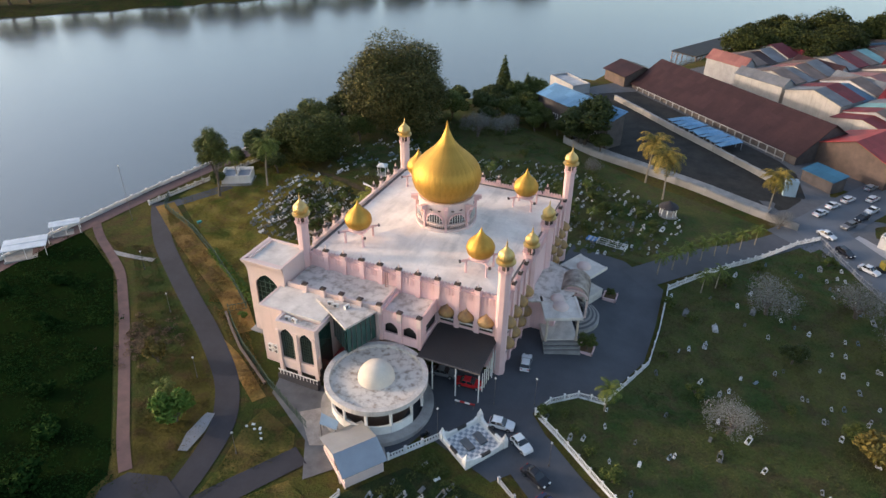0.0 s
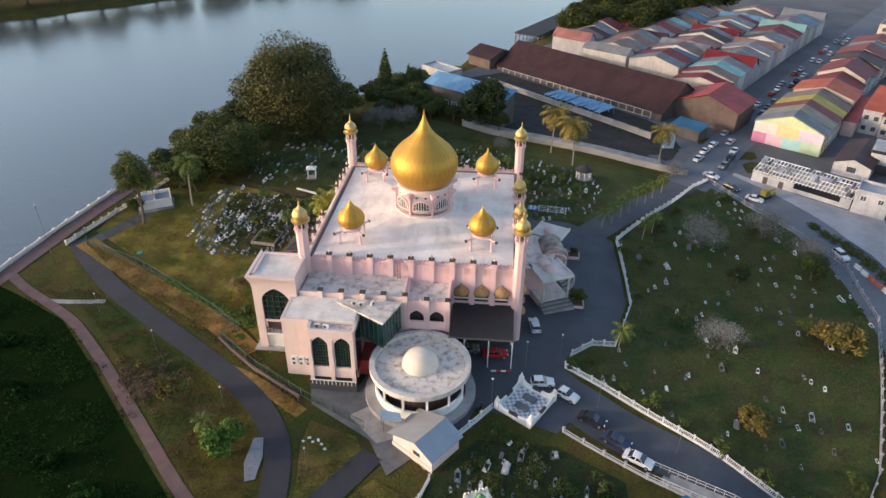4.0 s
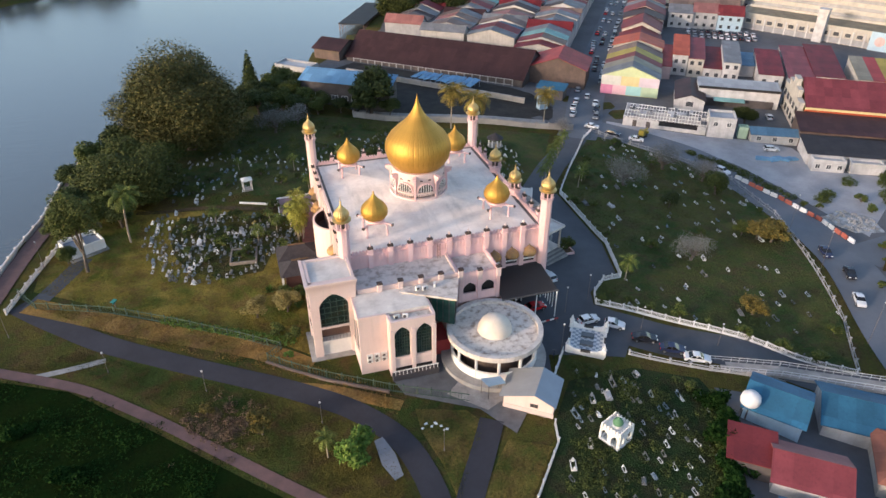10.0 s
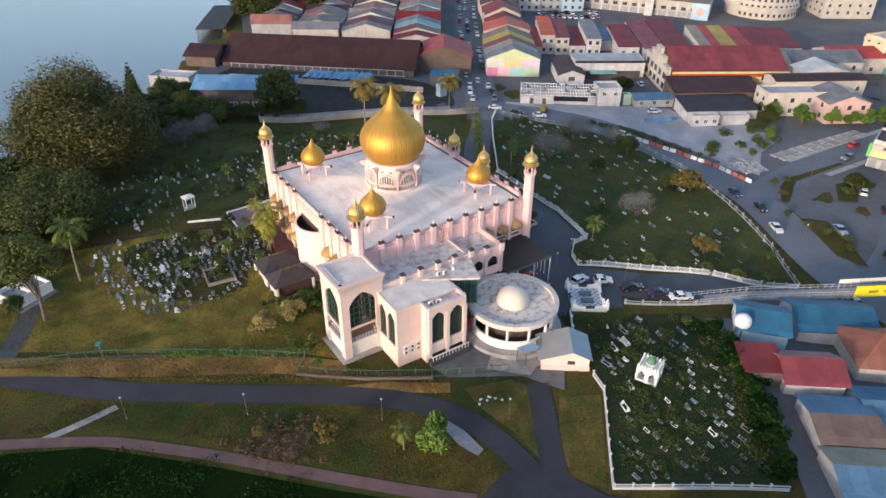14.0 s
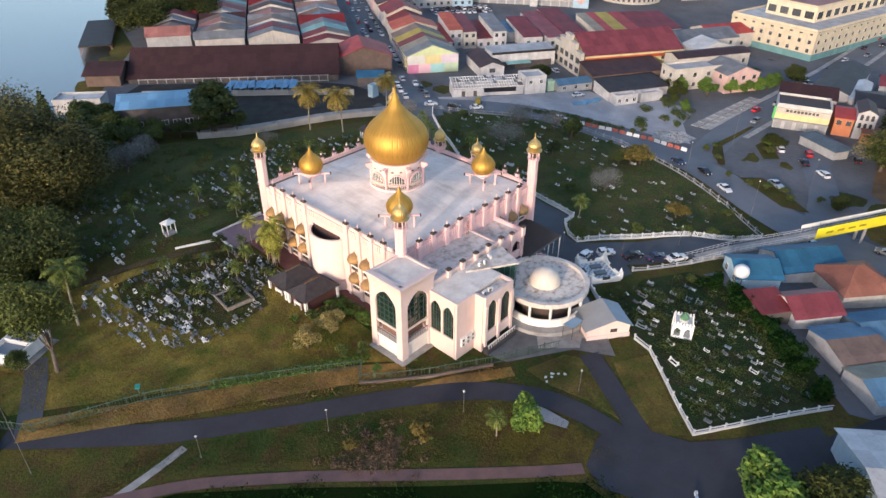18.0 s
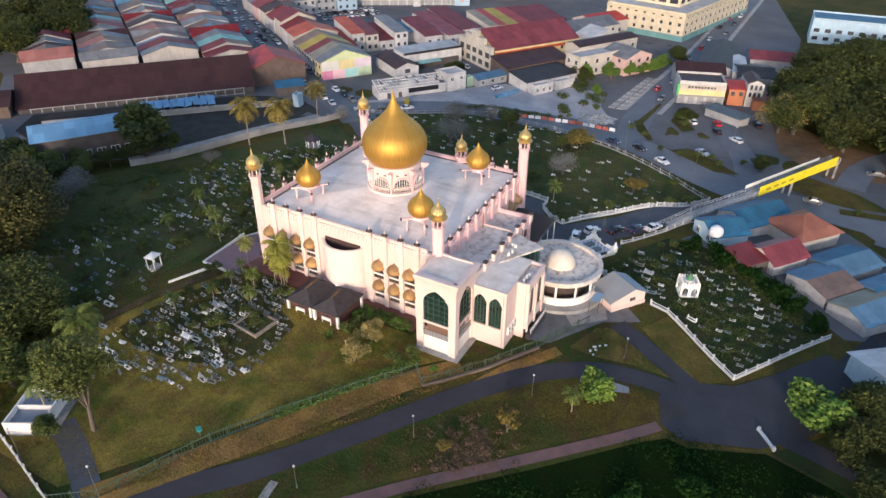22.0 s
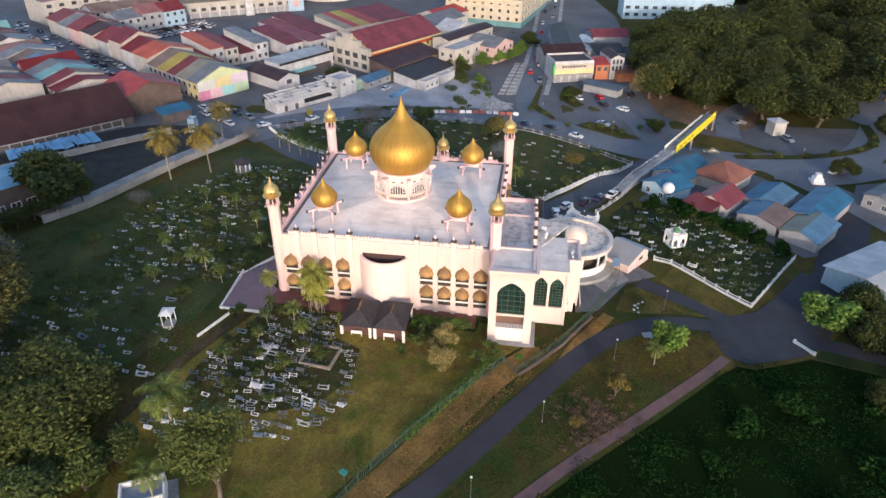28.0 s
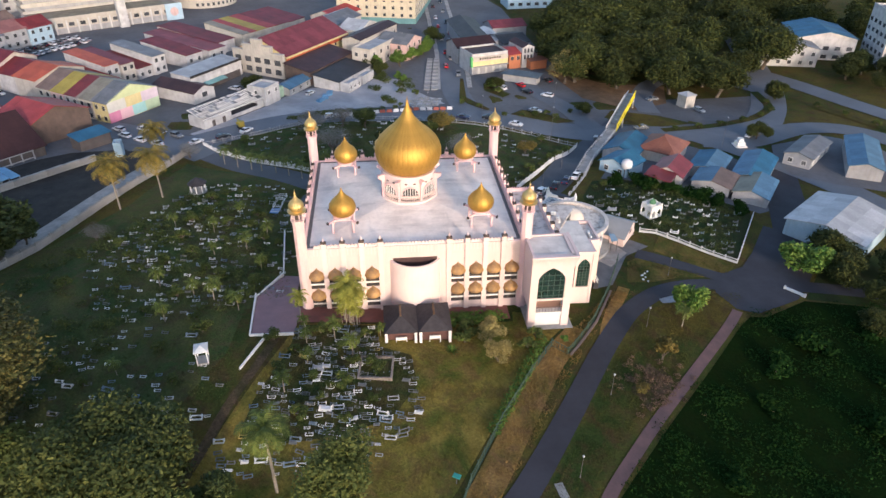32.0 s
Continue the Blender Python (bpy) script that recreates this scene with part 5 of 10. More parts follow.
part("sheet", bm, plain("blue_awning_sheet", (0.22, 0.32, 0.42)), awn)
bm = BM()
for x, y in ((-1.7, -41.0), (1.0, -41.4), (1.4, -42.5), (-1.1, -42.5)):
    box(bm, x - 0.05, x + 0.05, y - 0.05, y + 0.05, -0.2, 2.55)
part("posts", bm, TRIM, awn)

hut = thing("grave_hut", "dark-roofed open hut with white piers and two low pyramids", "hut", m=pose(-23.9, 0.2, 0) @ Matrix.Diagonal((0.95, 1.04, 0.94, 1)))
HUTROOF = mat("dark_slate_roof", (0.045, 0.038, 0.042), (0.022, 0.02, 0.022), rough=0.8, scale=1.2, fine=6)
for i, cy in enumerate((2.7, -2.7)):
    bm = BM()
    base = [(-4.4, cy - 2.75), (4.0, cy - 2.75), (4.0, cy + 2.75), (-4.4, cy + 2.75)]
    lo = [bm.verts.new((x, y, 3.6)) for x, y in base]
    ap = [bm.verts.new((-1.6, cy, 5.5)), bm.verts.new((1.2, cy, 5.5))]
    bm.faces.new(lo[::-1])
    for q in ((lo[0], lo[1], ap[1], ap[0]), (lo[1], lo[2], ap[1]), (lo[2], lo[3], ap[0], ap[1]), (lo[3], lo[0], ap[0])):
        bm.faces.new(q)
    part("roof", bm, HUTROOF, hut, "dark tiled hipped roof")
    bm = BM()
    lathe(bm, [(0.18, 5.4), (0.22, 5.6), (0.1, 5.75), (0.0, 6.0)], 8, (-0.2, cy))
    part("finial", bm, EARTH, hut, "brown clay finial")
for y in (-5.1, -0.4, 0.4, 5.1):
    for x in (-4.0, 3.4):
        bm = BM()
        box(bm, x - 0.22, x + 0.22, y - 0.22, y + 0.22, 0, 3.6)
        part("pier", bm, WHITE, hut)
for cy in (2.7, -2.7):
    bm = BM()
    box(bm, -4.05, -3.85, cy - 0.9, cy + 0.9, 1.75, 2.35)
    box(bm, -4.05, -3.85, cy - 0.9, cy - 0.8, 0.2, 1.75)
    box(bm, -4.05, -3.85, cy + 0.8, cy + 0.9, 0.2, 1.75)
    part("name_board", bm, WHITE, hut, "blank white board between the piers")
bm = BM()
box(bm, -3.4, 3.2, -5.0, 5.0, 0.5, 3.4)
for cy in (2.7, -2.7):
    bm2 = BM()
    box(bm2, -1.9, 1.5, cy - 0.16, cy + 0.16, 5.44, 5.6)
    part("ridge", bm2, EARTH, hut, "weathered clay ridge")
part("inside", bm, plain("dark_red_brick", (0.10, 0.045, 0.04)), hut, "dark brick inner wall")

kiosk = thing("white_kiosk", "small white kiosk with flat roof on four posts", "kiosk", m=pose(-31.6, 34.2, land(-31.6, 34.2), 0, 0, 10) @ Matrix.Diagonal((0.72, 0.72, 0.85, 1)))
bm = BM()
prism(bm, [(-1.6, -1.4), (1.6, -1.4), (1.6, 1.4), (-1.6, 1.4)], 3.0, 3.2)
bm_v = [bm.verts.new(p) for p in ((-1.7, -1.5, 3.2), (1.7, -1.5, 3.2), (1.7, 1.5, 3.2), (-1.7, 1.5, 3.2), (0, 0, 3.9))]
for q in ((0, 1, 4), (1, 2, 4), (2, 3, 4), (3, 0, 4)):
    bm.faces.new([bm_v[i] for i in q])
part("roof", bm, plain("kiosk_white", (0.7, 0.7, 0.68)), kiosk)
for x in (-1.3, 1.3):
    for y in (-1.1, 1.1):
        bm = BM()
        box(bm, x - 0.1, x + 0.1, y - 0.1, y + 0.1, -0.5, 3.0)
        part("post", bm, WHITE, kiosk)
bm = BM()
box(bm, -1.4, 1.4, -1.2, 1.2, -0.5, 0.5)
part("base", bm, CONCRETE, kiosk)

whut = thing("river_hut", "small roofless white toilet block by the river", "hut", m=pose(-65.2, 20.6, land(-65, 20) - 0.8, 0, 0, 28) @ Matrix.Diagonal((1.18, 1.25, 1, 1)))
for n_, a in (("wall", (-3, 3, -2.2, -2.0)), ("wall", (-3, 3, 2.0, 2.2)), ("wall", (-3, -2.8, -2.0, 2.0)), ("wall", (2.8, 3, -2.0, 2.0)), ("wall", (-0.1, 0.1, -2.0, 2.0))):
    bm = BM()
    box(bm, *a, -0.5, 3.0)
    part(n_, bm, WHITE, whut)
# added plate within the walls for the blue-grey inside, no real roof
bm = BM()
prism(bm, [(-2.9, -2.1), (2.9, -2.1), (2.9, 2.1), (-2.9, 2.1)], 2.1, 2.2)
part("roof", bm, plain("hut_inside_blue_grey", (0.25, 0.28, 0.33)), whut)

SHELTERSHEET = mat("pale_shelter_sheet", (0.62, 0.66, 0.70), (0.48, 0.52, 0.56), rough=0.45, scale=0.5)
for x, y, w, d, a in ((-83.5, -24.6, 8.2, 5.0, 45), (-82.6, -15.6, 6.0, 2.6, 48)):
    sh = thing("river_shelter", "flat pale sheet roof on posts beside the river wall", "shelter", "river shelters", pose(x, y, land(x, y), 0, 0, a))
    bm = BM()
    box(bm, -w / 2, w / 2, -d / 2, d / 2, 2.5, 2.66)
    box(bm, -w / 2 + 0.2, w / 2 - 0.2, -0.1, 0.1, 2.66, 2.74)
    part("roof", bm, SHELTERSHEET, sh)
    for px in (-w / 2 + 0.3, 0, w / 2 - 0.3):
        for py in (-d / 2 + 0.25, d / 2 - 0.25):
            bm = BM()
            lathe(bm, [(0.09, -1.0), (0.07, 2.5)], 8, (px, py))
            part("post", bm, WHITE, sh)
    bm = BM()
    box(bm, -w / 2, w / 2, -d / 2, d / 2, -1.0, 0.18)
    part("floor", bm, CONCRETE, sh)

tile_pav = thing("tiled_mausoleum", "white crowned enclosure with chequered tile floor", "mausoleum", m=pose(19.5, -35.0, land(19.5, -35), 0, 0, -33))
bm = BM()
box(bm, -3.1, 3.1, -3.5, 3.5, -0.6, 0.35)
part("plinth", bm, WHITE, tile_pav)
tw = plain("white_floor_tile", (0.70, 0.70, 0.70), rough=0.3)
tg = plain("grey_floor_tile", (0.30, 0.34, 0.38), rough=0.3)
bm = BM()
box(bm, -0.255, 0.255, -0.255, 0.255, 0, 0.03)
twm = finish("tile", bm, tw)
bm = BM()
box(bm, -0.255, 0.255, -0.255, 0.255, 0, 0.03)
tgm = finish("tile", bm, tg)
for i in range(10):
    for j in range(11):
        part("tile", twm if (i + j) % 2 else tgm, None, tile_pav).matrix_basis = pose(-2.34 + i * 0.52, -2.6 + j * 0.52, 0.354)
for a, w2, off in ((0, 2.9, 3.2), (180, 2.9, 3.2), (90, 3.2, 2.8), (270, 3.2, 2.8)):
    bm = BM()
    pts = [(-w2, 0.3), (-w2, 1.45), (-w2 * 0.82, 1.4), (-w2 * 0.68, 1.05), (-w2 * 0.25, 0.95), (0, 1.0), (w2 * 0.25, 0.95), (w2 * 0.68, 1.05), (w2 * 0.82, 1.4), (w2, 1.45), (w2, 0.3)]
    slab(bm, pts, 0.3, pose(0, 0, 0, 0, 0, a) @ pose(0, -off, 0))
    part("side_wall", bm, WHITE, tile_pav, "white wall sweeping up to its corners")
    bm = BM()
    slab(bm, [(-0.8, 0.6), (-0.8, 1.05), (0.8, 1.05), (0.8, 0.6)], 0.34, pose(0, 0, 0, 0, 0, a) @ pose(0, -off + 0.02, 0))
    part("grille", bm, DARK, tile_pav)
for x in (-2.95, 2.95):
    for y in (-3.35, 3.35):
        bm = BM()
        box(bm, x - 0.35, x + 0.35, y - 0.35, y + 0.35, 0.3, 1.6)
        lathe(bm, [(0.4, 1.6), (0.45, 1.8), (0.2, 2.0), (0.25, 2.2), (0, 2.8)], 8, (x, y))
        part("corner_pier", bm, WHITE, tile_pav)
for y in (-1.0, 1.2):
    bm = BM()
    box(bm, -1.1, 1.1, y - 0.55, y + 0.55, 0.36, 0.75)
    part("tomb", bm, plain("dark_tomb_stone_" + str(int(y)), (0.10, 0.11, 0.12), rough=0.3), tile_pav, "dark polished tomb slab")

cpav = thing("domed_grave_pavilion", "white crenellated grave pavilion with small green dome", "pavilion", m=pose(13.4, -55.2, land(13.4, -55), 0, 0, 24))
for a in (0, 90, 180, 270):
    bm = BM()
    m = pose(0, 0, 0, 0, 0, a) @ pose(0, -1.35, 0)
    for u in (-0.85, 0.85):
        arch_wall(bm, 1.7, 0.0, 2.6, 1.15, 0.35, 1.3, 2.1, 0.25, m @ pose(u, 0, 0))
    part("arcade_wall", bm, WHITE, cpav)
    for i in range(7):
        bm = BM()
        u = -1.5 + i * 0.5
        slab(bm, [(u - 0.18, 2.6), (u - 0.18, 3.0), (u, 3.3), (u + 0.18, 3.0), (u + 0.18, 2.6)], 0.2, m)
        part("merlon", bm, WHITE, cpav)
bm = BM()
box(bm, -1.4, 1.4, -1.4, 1.4, 2.3, 2.6)
lathe(bm, [(0.75, 2.6), (0.75, 3.1), (0.5, 3.1)], 16)
part("roof", bm, WHITE, cpav)
bm = BM()
lathe(bm, [(0.7, 3.1), (0.76, 3.35), (0.6, 3.7), (0.3, 4.0), (0.08, 4.2), (0, 4.5)], 20)
part("dome", bm, plain("green_dome_paint", (0.10, 0.24, 0.12)), cpav, "small green dome", True)
bm = BM()
box(bm, -1.7, 1.7, -1.7, 1.7, -0.6, 0.1)
part("base", bm, WHITE, cpav)

gaz = thing("round_gazebo", "small round gazebo with dark conical roof", "gazebo", m=pose(35.5, 49.5, land(35.5, 49.5)))
bm = BM()
lathe(bm, [(2.3, 2.4), (1.9, 2.8), (0.9, 3.4), (0.0, 4.0)], 16)
part("roof", bm, HUTROOF, gaz)
for i in range(8):
    bm = BM()
    a = radians(i * 45)
    lathe(bm, [(0.13, -0.4), (0.13, 2.4)], 6, (1.8 * math.cos(a), 1.8 * math.sin(a)))
    part("post", bm, WHITE, gaz)
bm = BM()
lathe(bm, [(2.1, -0.6), (2.1, 0.4), (0, 0.4)], 16)
part("base", bm, CONCRETE, gaz)

# ---- planters beside the porch ----
for x, y in ((30.0, 10.0), (29.4, -7.2)):
    pl = thing("planter", "pink square planter with round clipped shrub", "planter", "porch planters", pose(x, y, land(x, y)))
    for a in (0, 90, 180, 270):
        bm = BM()
        box(bm, -1.3, 1.3, -1.3, -1.1, -0.4, 0.6, pose(0, 0, 0, 0, 0, a))
        part("side", bm, PINK, pl)
    bm = BM()
    box(bm, -1.08, 1.08, -1.08, 1.08, -0.4, 0.4)
    part("soil", bm, EARTH, pl)

# ---- lamps, signs ----


def lamp(x, y, h, label="thin grey lamp post with white globe"):
    lp = thing("lamp_post", label, "lamp post", "site lamp posts", pose(x, y, land(x, y)))
    bm = BM()
    lathe(bm, [(0.10, -0.3), (0.10, 0.4), (0.045, 0.5), (0.032, h)], 8)
    part("pole", bm, TRIM, lp)
    bm = BM()
    lathe(bm, [(0.06, h), (0.15, h + 0.08), (0.17, h + 0.18), (0.11, h + 0.3), (0, h + 0.33)], 12)
    part("globe", bm, plain("lamp_globe", (0.5, 0.5, 0.5)) if "lamp_globe" not in bpy.data.materials else bpy.data.materials["lamp_globe"], lp, smooth=True)


for x, y, h in ((14.3, -35.9, 5.6), (19.6, -26.5, 5.2), (25.3, -24.2, 5.2), (-56.8, -19.6, 4.0), (-42, -28.5, 4.0), (-26, -40.0, 4.0), (-10.5, -50, 4.0), (30.5, -34.2, 4.5), (41, -41.5, 4.5)):
    lamp(x, y, h)
for x, y, h in ((77.5, -26, 9), (84, -10, 9), (70, -46, 9), (61, -62, 8), (55, -92, 9), (92, -52, 8), (108, -26, 10), (-73.5, -6, 13), (-71.5, 15, 6)):
    lamp(x, y, h, "tall grey street lamp pole")
sg = thing("green_sign", "teal round-topped sign on a post at the fence", "sign", m=pose(-57.0, -2.9, land(-57, -3), 0, 0, 60))
bm = BM()
box(bm, -0.06, 0.06, -0.06, 0.06, -0.4, 1.4)
part("post", bm, TRIM, sg)
bm = BM()
box(bm, -0.5, 0.5, -0.35, 0.35, 1.4, 1.55)
box(bm, -0.45, 0.45, -0.05, 0.05, 1.0, 1.4)
part("head", bm, plain("teal_paint", (0.03, 0.25, 0.22)), sg)

# ---- graves ----
STONES = [MARBLE, plain("white_grave_paint", (0.70, 0.70, 0.70)), plain("grey_grave_stone", (0.155, 0.16, 0.16)), plain("blue_grey_tile_grave", (0.17, 0.22, 0.27)), plain("yellow_tile_grave", (0.50, 0.36, 0.10))]
DARKSOIL = plain("dark_grave_soil", (0.05, 0.055, 0.03))


def grave_meshes(w, l, h, kind, material):
    fr, st = BM(), BM()
    if kind == 0:
        for a in ((-w, w, -l, -l + 0.1), (-w, w, l - 0.1, l), (-w, -w + 0.1, -l + 0.1, l - 0.1), (w - 0.1, w, -l + 0.1, l - 0.1)):
            box(fr, *a, -0.4, h)
    else:
        box(fr, -w, w, -l, l, -0.4, h * 0.7)
        box(fr, -w * 0.75, w * 0.75, -l * 0.85, l * 0.85, h * 0.7, h)
    slab(st, [(-0.15, -0.1), (-0.17, 0.36), (-0.09, 0.50), (0, 0.58), (0.09, 0.50), (0.17, 0.36), (0.15, -0.1)], 0.15, Matrix.Identity(4))
    return finish("frame", fr, material), finish("headstone", st, material)


KINDS = [grave_meshes(0.34, 0.74, 0.16, 0, m) for m in STONES] + [grave_meshes(0.40, 0.80, 0.32, 1, m) for m in STONES]
LABELS = ["pale marble", "white painted", "grey stone", "blue-grey tiled", "yellow tiled"]


def plot(poly, step, fill, turn, near=True, mix=(5, 6, 5, 3, 1), jit=0.55):
    """Stations for graves over a plot, thinned at random."""
    xs, ys = [p[0] for p in poly], [p[1] for p in poly]
    out, x = [], min(xs)
    while x < max(xs):
        y = min(ys)
        while y < max(ys):
            px, py = x + rnd.uniform(-jit, jit), y + rnd.uniform(-jit, jit)
            if inside(px, py, poly) and rnd.random() < fill * (0.55 + 0.9 * noise.noise((px * 0.12, py * 0.12, 3.0)) + 0.3):
                out.append((px, py, turn + rnd.gauss(0, 9), rnd.choices(range(5), mix)[0], rnd.random() < 0.16, rnd.uniform(0.5, 0.85) if rnd.random() < 0.9 else rnd.uniform(1.0, 1.25)))
            y += step * 1.25
        x += step
    return out


def place_grave(x, y, a, k, raised, s, group):
    fm, sm = KINDS[k + (5 if raised else 0)]
    m = pose(x, y, land(x, y) + 0.04, rnd.gauss(0, 2), rnd.gauss(0, 2), a) @ Matrix.Diagonal((s, s, s, 1))
    g = tagged(new("grave", fm), LABELS[k] + (" raised grave with two small headstones" if raised else " grave frame with two small headstones"), "grave", group)
    g.matrix_basis = m
    for yy in (-0.72, 0.62):
        part("headstone", sm, None, g).matrix_basis = pose(0, yy + 0.07, 0.1, rnd.gauss(0, 4), 0, 0)


WEST = [(-31.5, 0.5), (-43.8, 0.3), (-51.4, 5.6), (-54.0, 17), (-53.6, 27.3), (-48.8, 30), (-40.5, 26.0), (-30, 21.8), (-23.2, 20.5), (-23.2, 7), (-29.5, 6.5)]
SOUTH = [(9.5, -49.5), (6.5, -54.5), (-3.5, -66.5), (13, -77.5), (23, -69), (32, -54), (31.5, -48.5), (24, -43.4), (15.5, -39.5), (12, -43.5)]
NORTH = [(-16, 29), (-14, 23), (18, 23.5), (34, 27), (40, 36), (40, 48), (25, 58), (8, 66), (-12, 60), (-22, 45)]
NWEST = [(-27, 31), (-37, 29), (-48, 33), (-52, 50), (-40, 66), (-20, 62), (-22, 45)]
west = plot(WEST, 1.08, 0.98, -6, mix=(5, 4, 10, 5, 0.4), jit=0.62)
south = [g for g in plot(SOUTH, 1.75, 0.72, -6, mix=(2.6, 2.2, 9, 3, 0), jit=0.8) if math.hypot(g[0] - 13.4, g[1] + 55.2) > 2.6]
north = plot(NORTH, 1.6, 0.62, -6, mix=(4, 5, 8, 4, 0))
nwest = plot(NWEST, 1.8, 0.5, -6, mix=(4, 5, 8, 4, 0))
east = plot(E_CEM, 3.0, 0.42, -6, mix=(5, 8, 5, 2, 0), jit=1.6)
west = [g for g in west if not (-29.5 < g[0] < -19 and -5.6 < g[1] < 6.0)]
west = [g for g in west if rnd.random() < 1.5 - math.hypot(g[0] + 30, g[1] - 12) / 27]
rnd.shuffle(west)
for g in west[:190]:
    place_grave(*g, "west cemetery graves")
for g in south[:130]:
    place_grave(*g, "south cemetery graves")
for g in east[:45]:
    place_grave(*g, "east cemetery graves")


def joined_graves(items, name, label):
    vs, fs, mi = [], [], []
    for x, y, a, k, raised, s in items:
        m = pose(x, y, land(x, y) + 0.04, 0, 0, a) @ Matrix.Diagonal((s, s, s, 1))
        bm = BM()
        for q in ((-.36, .36, -.76, -.67), (-.36, .36, .67, .76), (-.36, -.27, -.67, .67), (.27, .36, -.67, .67)):
            box(bm, *q, -0.4, 0.15, m)
        for yy in (-0.7, 0.65):
            box(bm, -0.2, 0.2, yy - 0.06, yy + 0.06, 0, 0.45, m)
        bm.verts.ensure_lookup_table()
        o = len(vs)
        vs += [tuple(v.co) for v in bm.verts]
        bm.verts.index_update()
        for f in bm.faces:
            fs.append([o + v.index for v in f.verts])
            mi.append(k)
        bm.free()
    me = bpy.data.meshes.new(name)
    me.from_pydata(vs, [], fs)
    for m_ in STONES:
        me.materials.append(m_)
    me.polygons.foreach_set("material_index", mi)
    tagged(new(name, me), label, "graves", kind="stuff")


joined_graves(west[190:] + south[130:] + east[45:], "graves", "many small pale graves in cemetery grass")
joined_graves(north + nwest, "shaded_graves", "many small graves in the shaded north cemetery")
# walled family plot among the west graves
STONEBROWN = mat("brown_kerb_stone", (0.30, 0.25, 0.21), (0.16, 0.13, 0.11), scale=1.5, fine=6)
fam = thing("family_plot", "low walled family plot with kerb stones", "grave plot", m=pose(-34.2, 7.3, land(-34.2, 7.3), 0, 0, -6))
for a in ((-2.6, 2.6, -2.7, -2.4), (-2.6, 2.6, 2.4, 2.7), (-2.6, -2.3, -2.4, 2.4), (2.3, 2.6, -2.4, 2.4)):
    bm = BM()
    box(bm, *a, -0.5, 0.5)
    part("kerb", bm, STONEBROWN, fam)
bm = BM()
box(bm, -2.28, 2.28, -2.38, 2.38, -0.5, 0.12)
part("soil", bm, LAWN, fam, "dark overgrown soil")

# railed plot with a blue striped cover in the north cemetery
rp = thing("railed_plot", "grave plot with grey rails and blue striped cover", "grave plot", m=pose(26.5, 29.0, land(26.5, 29.0), 0, 0, -8))
for a in ((-3.2, 3.2, -0.9, -0.8), (-3.2, 3.2, 0.8, 0.9), (-3.2, -3.1, -0.8, 0.8), (3.1, 3.2, -0.8, 0.8)):
    for z in (0.35, 0.8):
        bm = BM()
        box(bm, *a, z, z + 0.08)
        part("rail", bm, FENCEWHITE, rp)
for x in (-3.15, -1, 1, 3.15):
    for y in (-0.85, 0.85):
        bm = BM()
        box(bm, x - 0.06, x + 0.06, y - 0.06, y + 0.06, -0.4, 1.0)
        part("post", bm, FENCEWHITE, rp)
for i in range(5):
    bm = BM()
    box(bm, -5.6 + i * 0.44, -5.6 + i * 0.44 + 0.4, -1.0, 1.0, 0.45, 0.55)
    part("cover_strip", bm, plain("cover_%d" % i, (0.10, 0.24, 0.5) if i % 2 == 0 else (0.5, 0.55, 0.6)), rp)

jb = thing("junction_board", "low white and pale blue board beside the junction", "sign", m=pose(-17.2, -72.6, land(-17.2, -72.6), 0, 0, 38))
bm = BM()
box(bm, -2.0, 2.0, -0.12, 0.12, -0.4, 0.6)
part("board", bm, plain("pale_blue_board", (0.40, 0.47, 0.54)), jb)
for x in (-1.9, 1.9):
    bm = BM()
    box(bm, x - 0.18, x + 0.18, -0.2, 0.2, -0.4, 0.75)
    part("pier", bm, plain("board_pier_%d" % int(x * 10), (0.5, 0.5, 0.5)), jb)

# ---- plants ----


def leaf_mat(name, c1, c2, rough=0.7, spec=0.2):
    m = bpy.data.materials.new(name)
    m.use_nodes = True
    N, L = m.node_tree.nodes, m.node_tree.links
    b = N["Principled BSDF"]
    geo, info, ramp = N.new("ShaderNodeNewGeometry"), N.new("ShaderNodeObjectInfo"), N.new("ShaderNodeValToRGB")
    ramp.color_ramp.elements[0].color, ramp.color_ramp.elements[1].color = (*c1, 1), (*c2, 1)
    hsv, mr = N.new("ShaderNodeHueSaturation"), N.new("ShaderNodeMapRange")
    mr.inputs["To Min"].default_value, mr.inputs["To Max"].default_value = 0.8, 1.2
    L.new(geo.outputs["Random Per Island"], ramp.inputs["Fac"])
    L.new(info.outputs["Random"], mr.inputs["Value"])
    L.new(ramp.outputs["Color"], hsv.inputs["Color"])
    L.new(mr.outputs[0], hsv.inputs["Value"])
    L.new(hsv.outputs["Color"], b.inputs["Base Color"])
    b.inputs["Roughness"].default_value = rough
    b.inputs["Specular IOR Level"].default_value = spec
    return m


LEAFDARK = leaf_mat("dark_broad_leaves", (0.020, 0.036, 0.010), (0.070, 0.085, 0.022))
LEAFMID = leaf_mat("mid_green_leaves", (0.034, 0.058, 0.012), (0.10, 0.112, 0.026))
LEAFRAIN = leaf_mat("bronze_green_leaves", (0.026, 0.036, 0.010), (0.100, 0.088, 0.026))
LEAFBRIGHT = leaf_mat("bright_green_leaves", (0.045, 0.105, 0.015), (0.13, 0.185, 0.034))
LEAFYELLOW = leaf_mat("yellow_brown_leaves", (0.080, 0.072, 0.017), (0.21, 0.150, 0.036))
LEAFGREY = leaf_mat("grey_bare_twigs", (0.10, 0.097, 0.09), (0.235, 0.228, 0.215))
LEAFPALM = leaf_mat("palm_fronds", (0.10, 0.092, 0.016), (0.28, 0.19, 0.04))
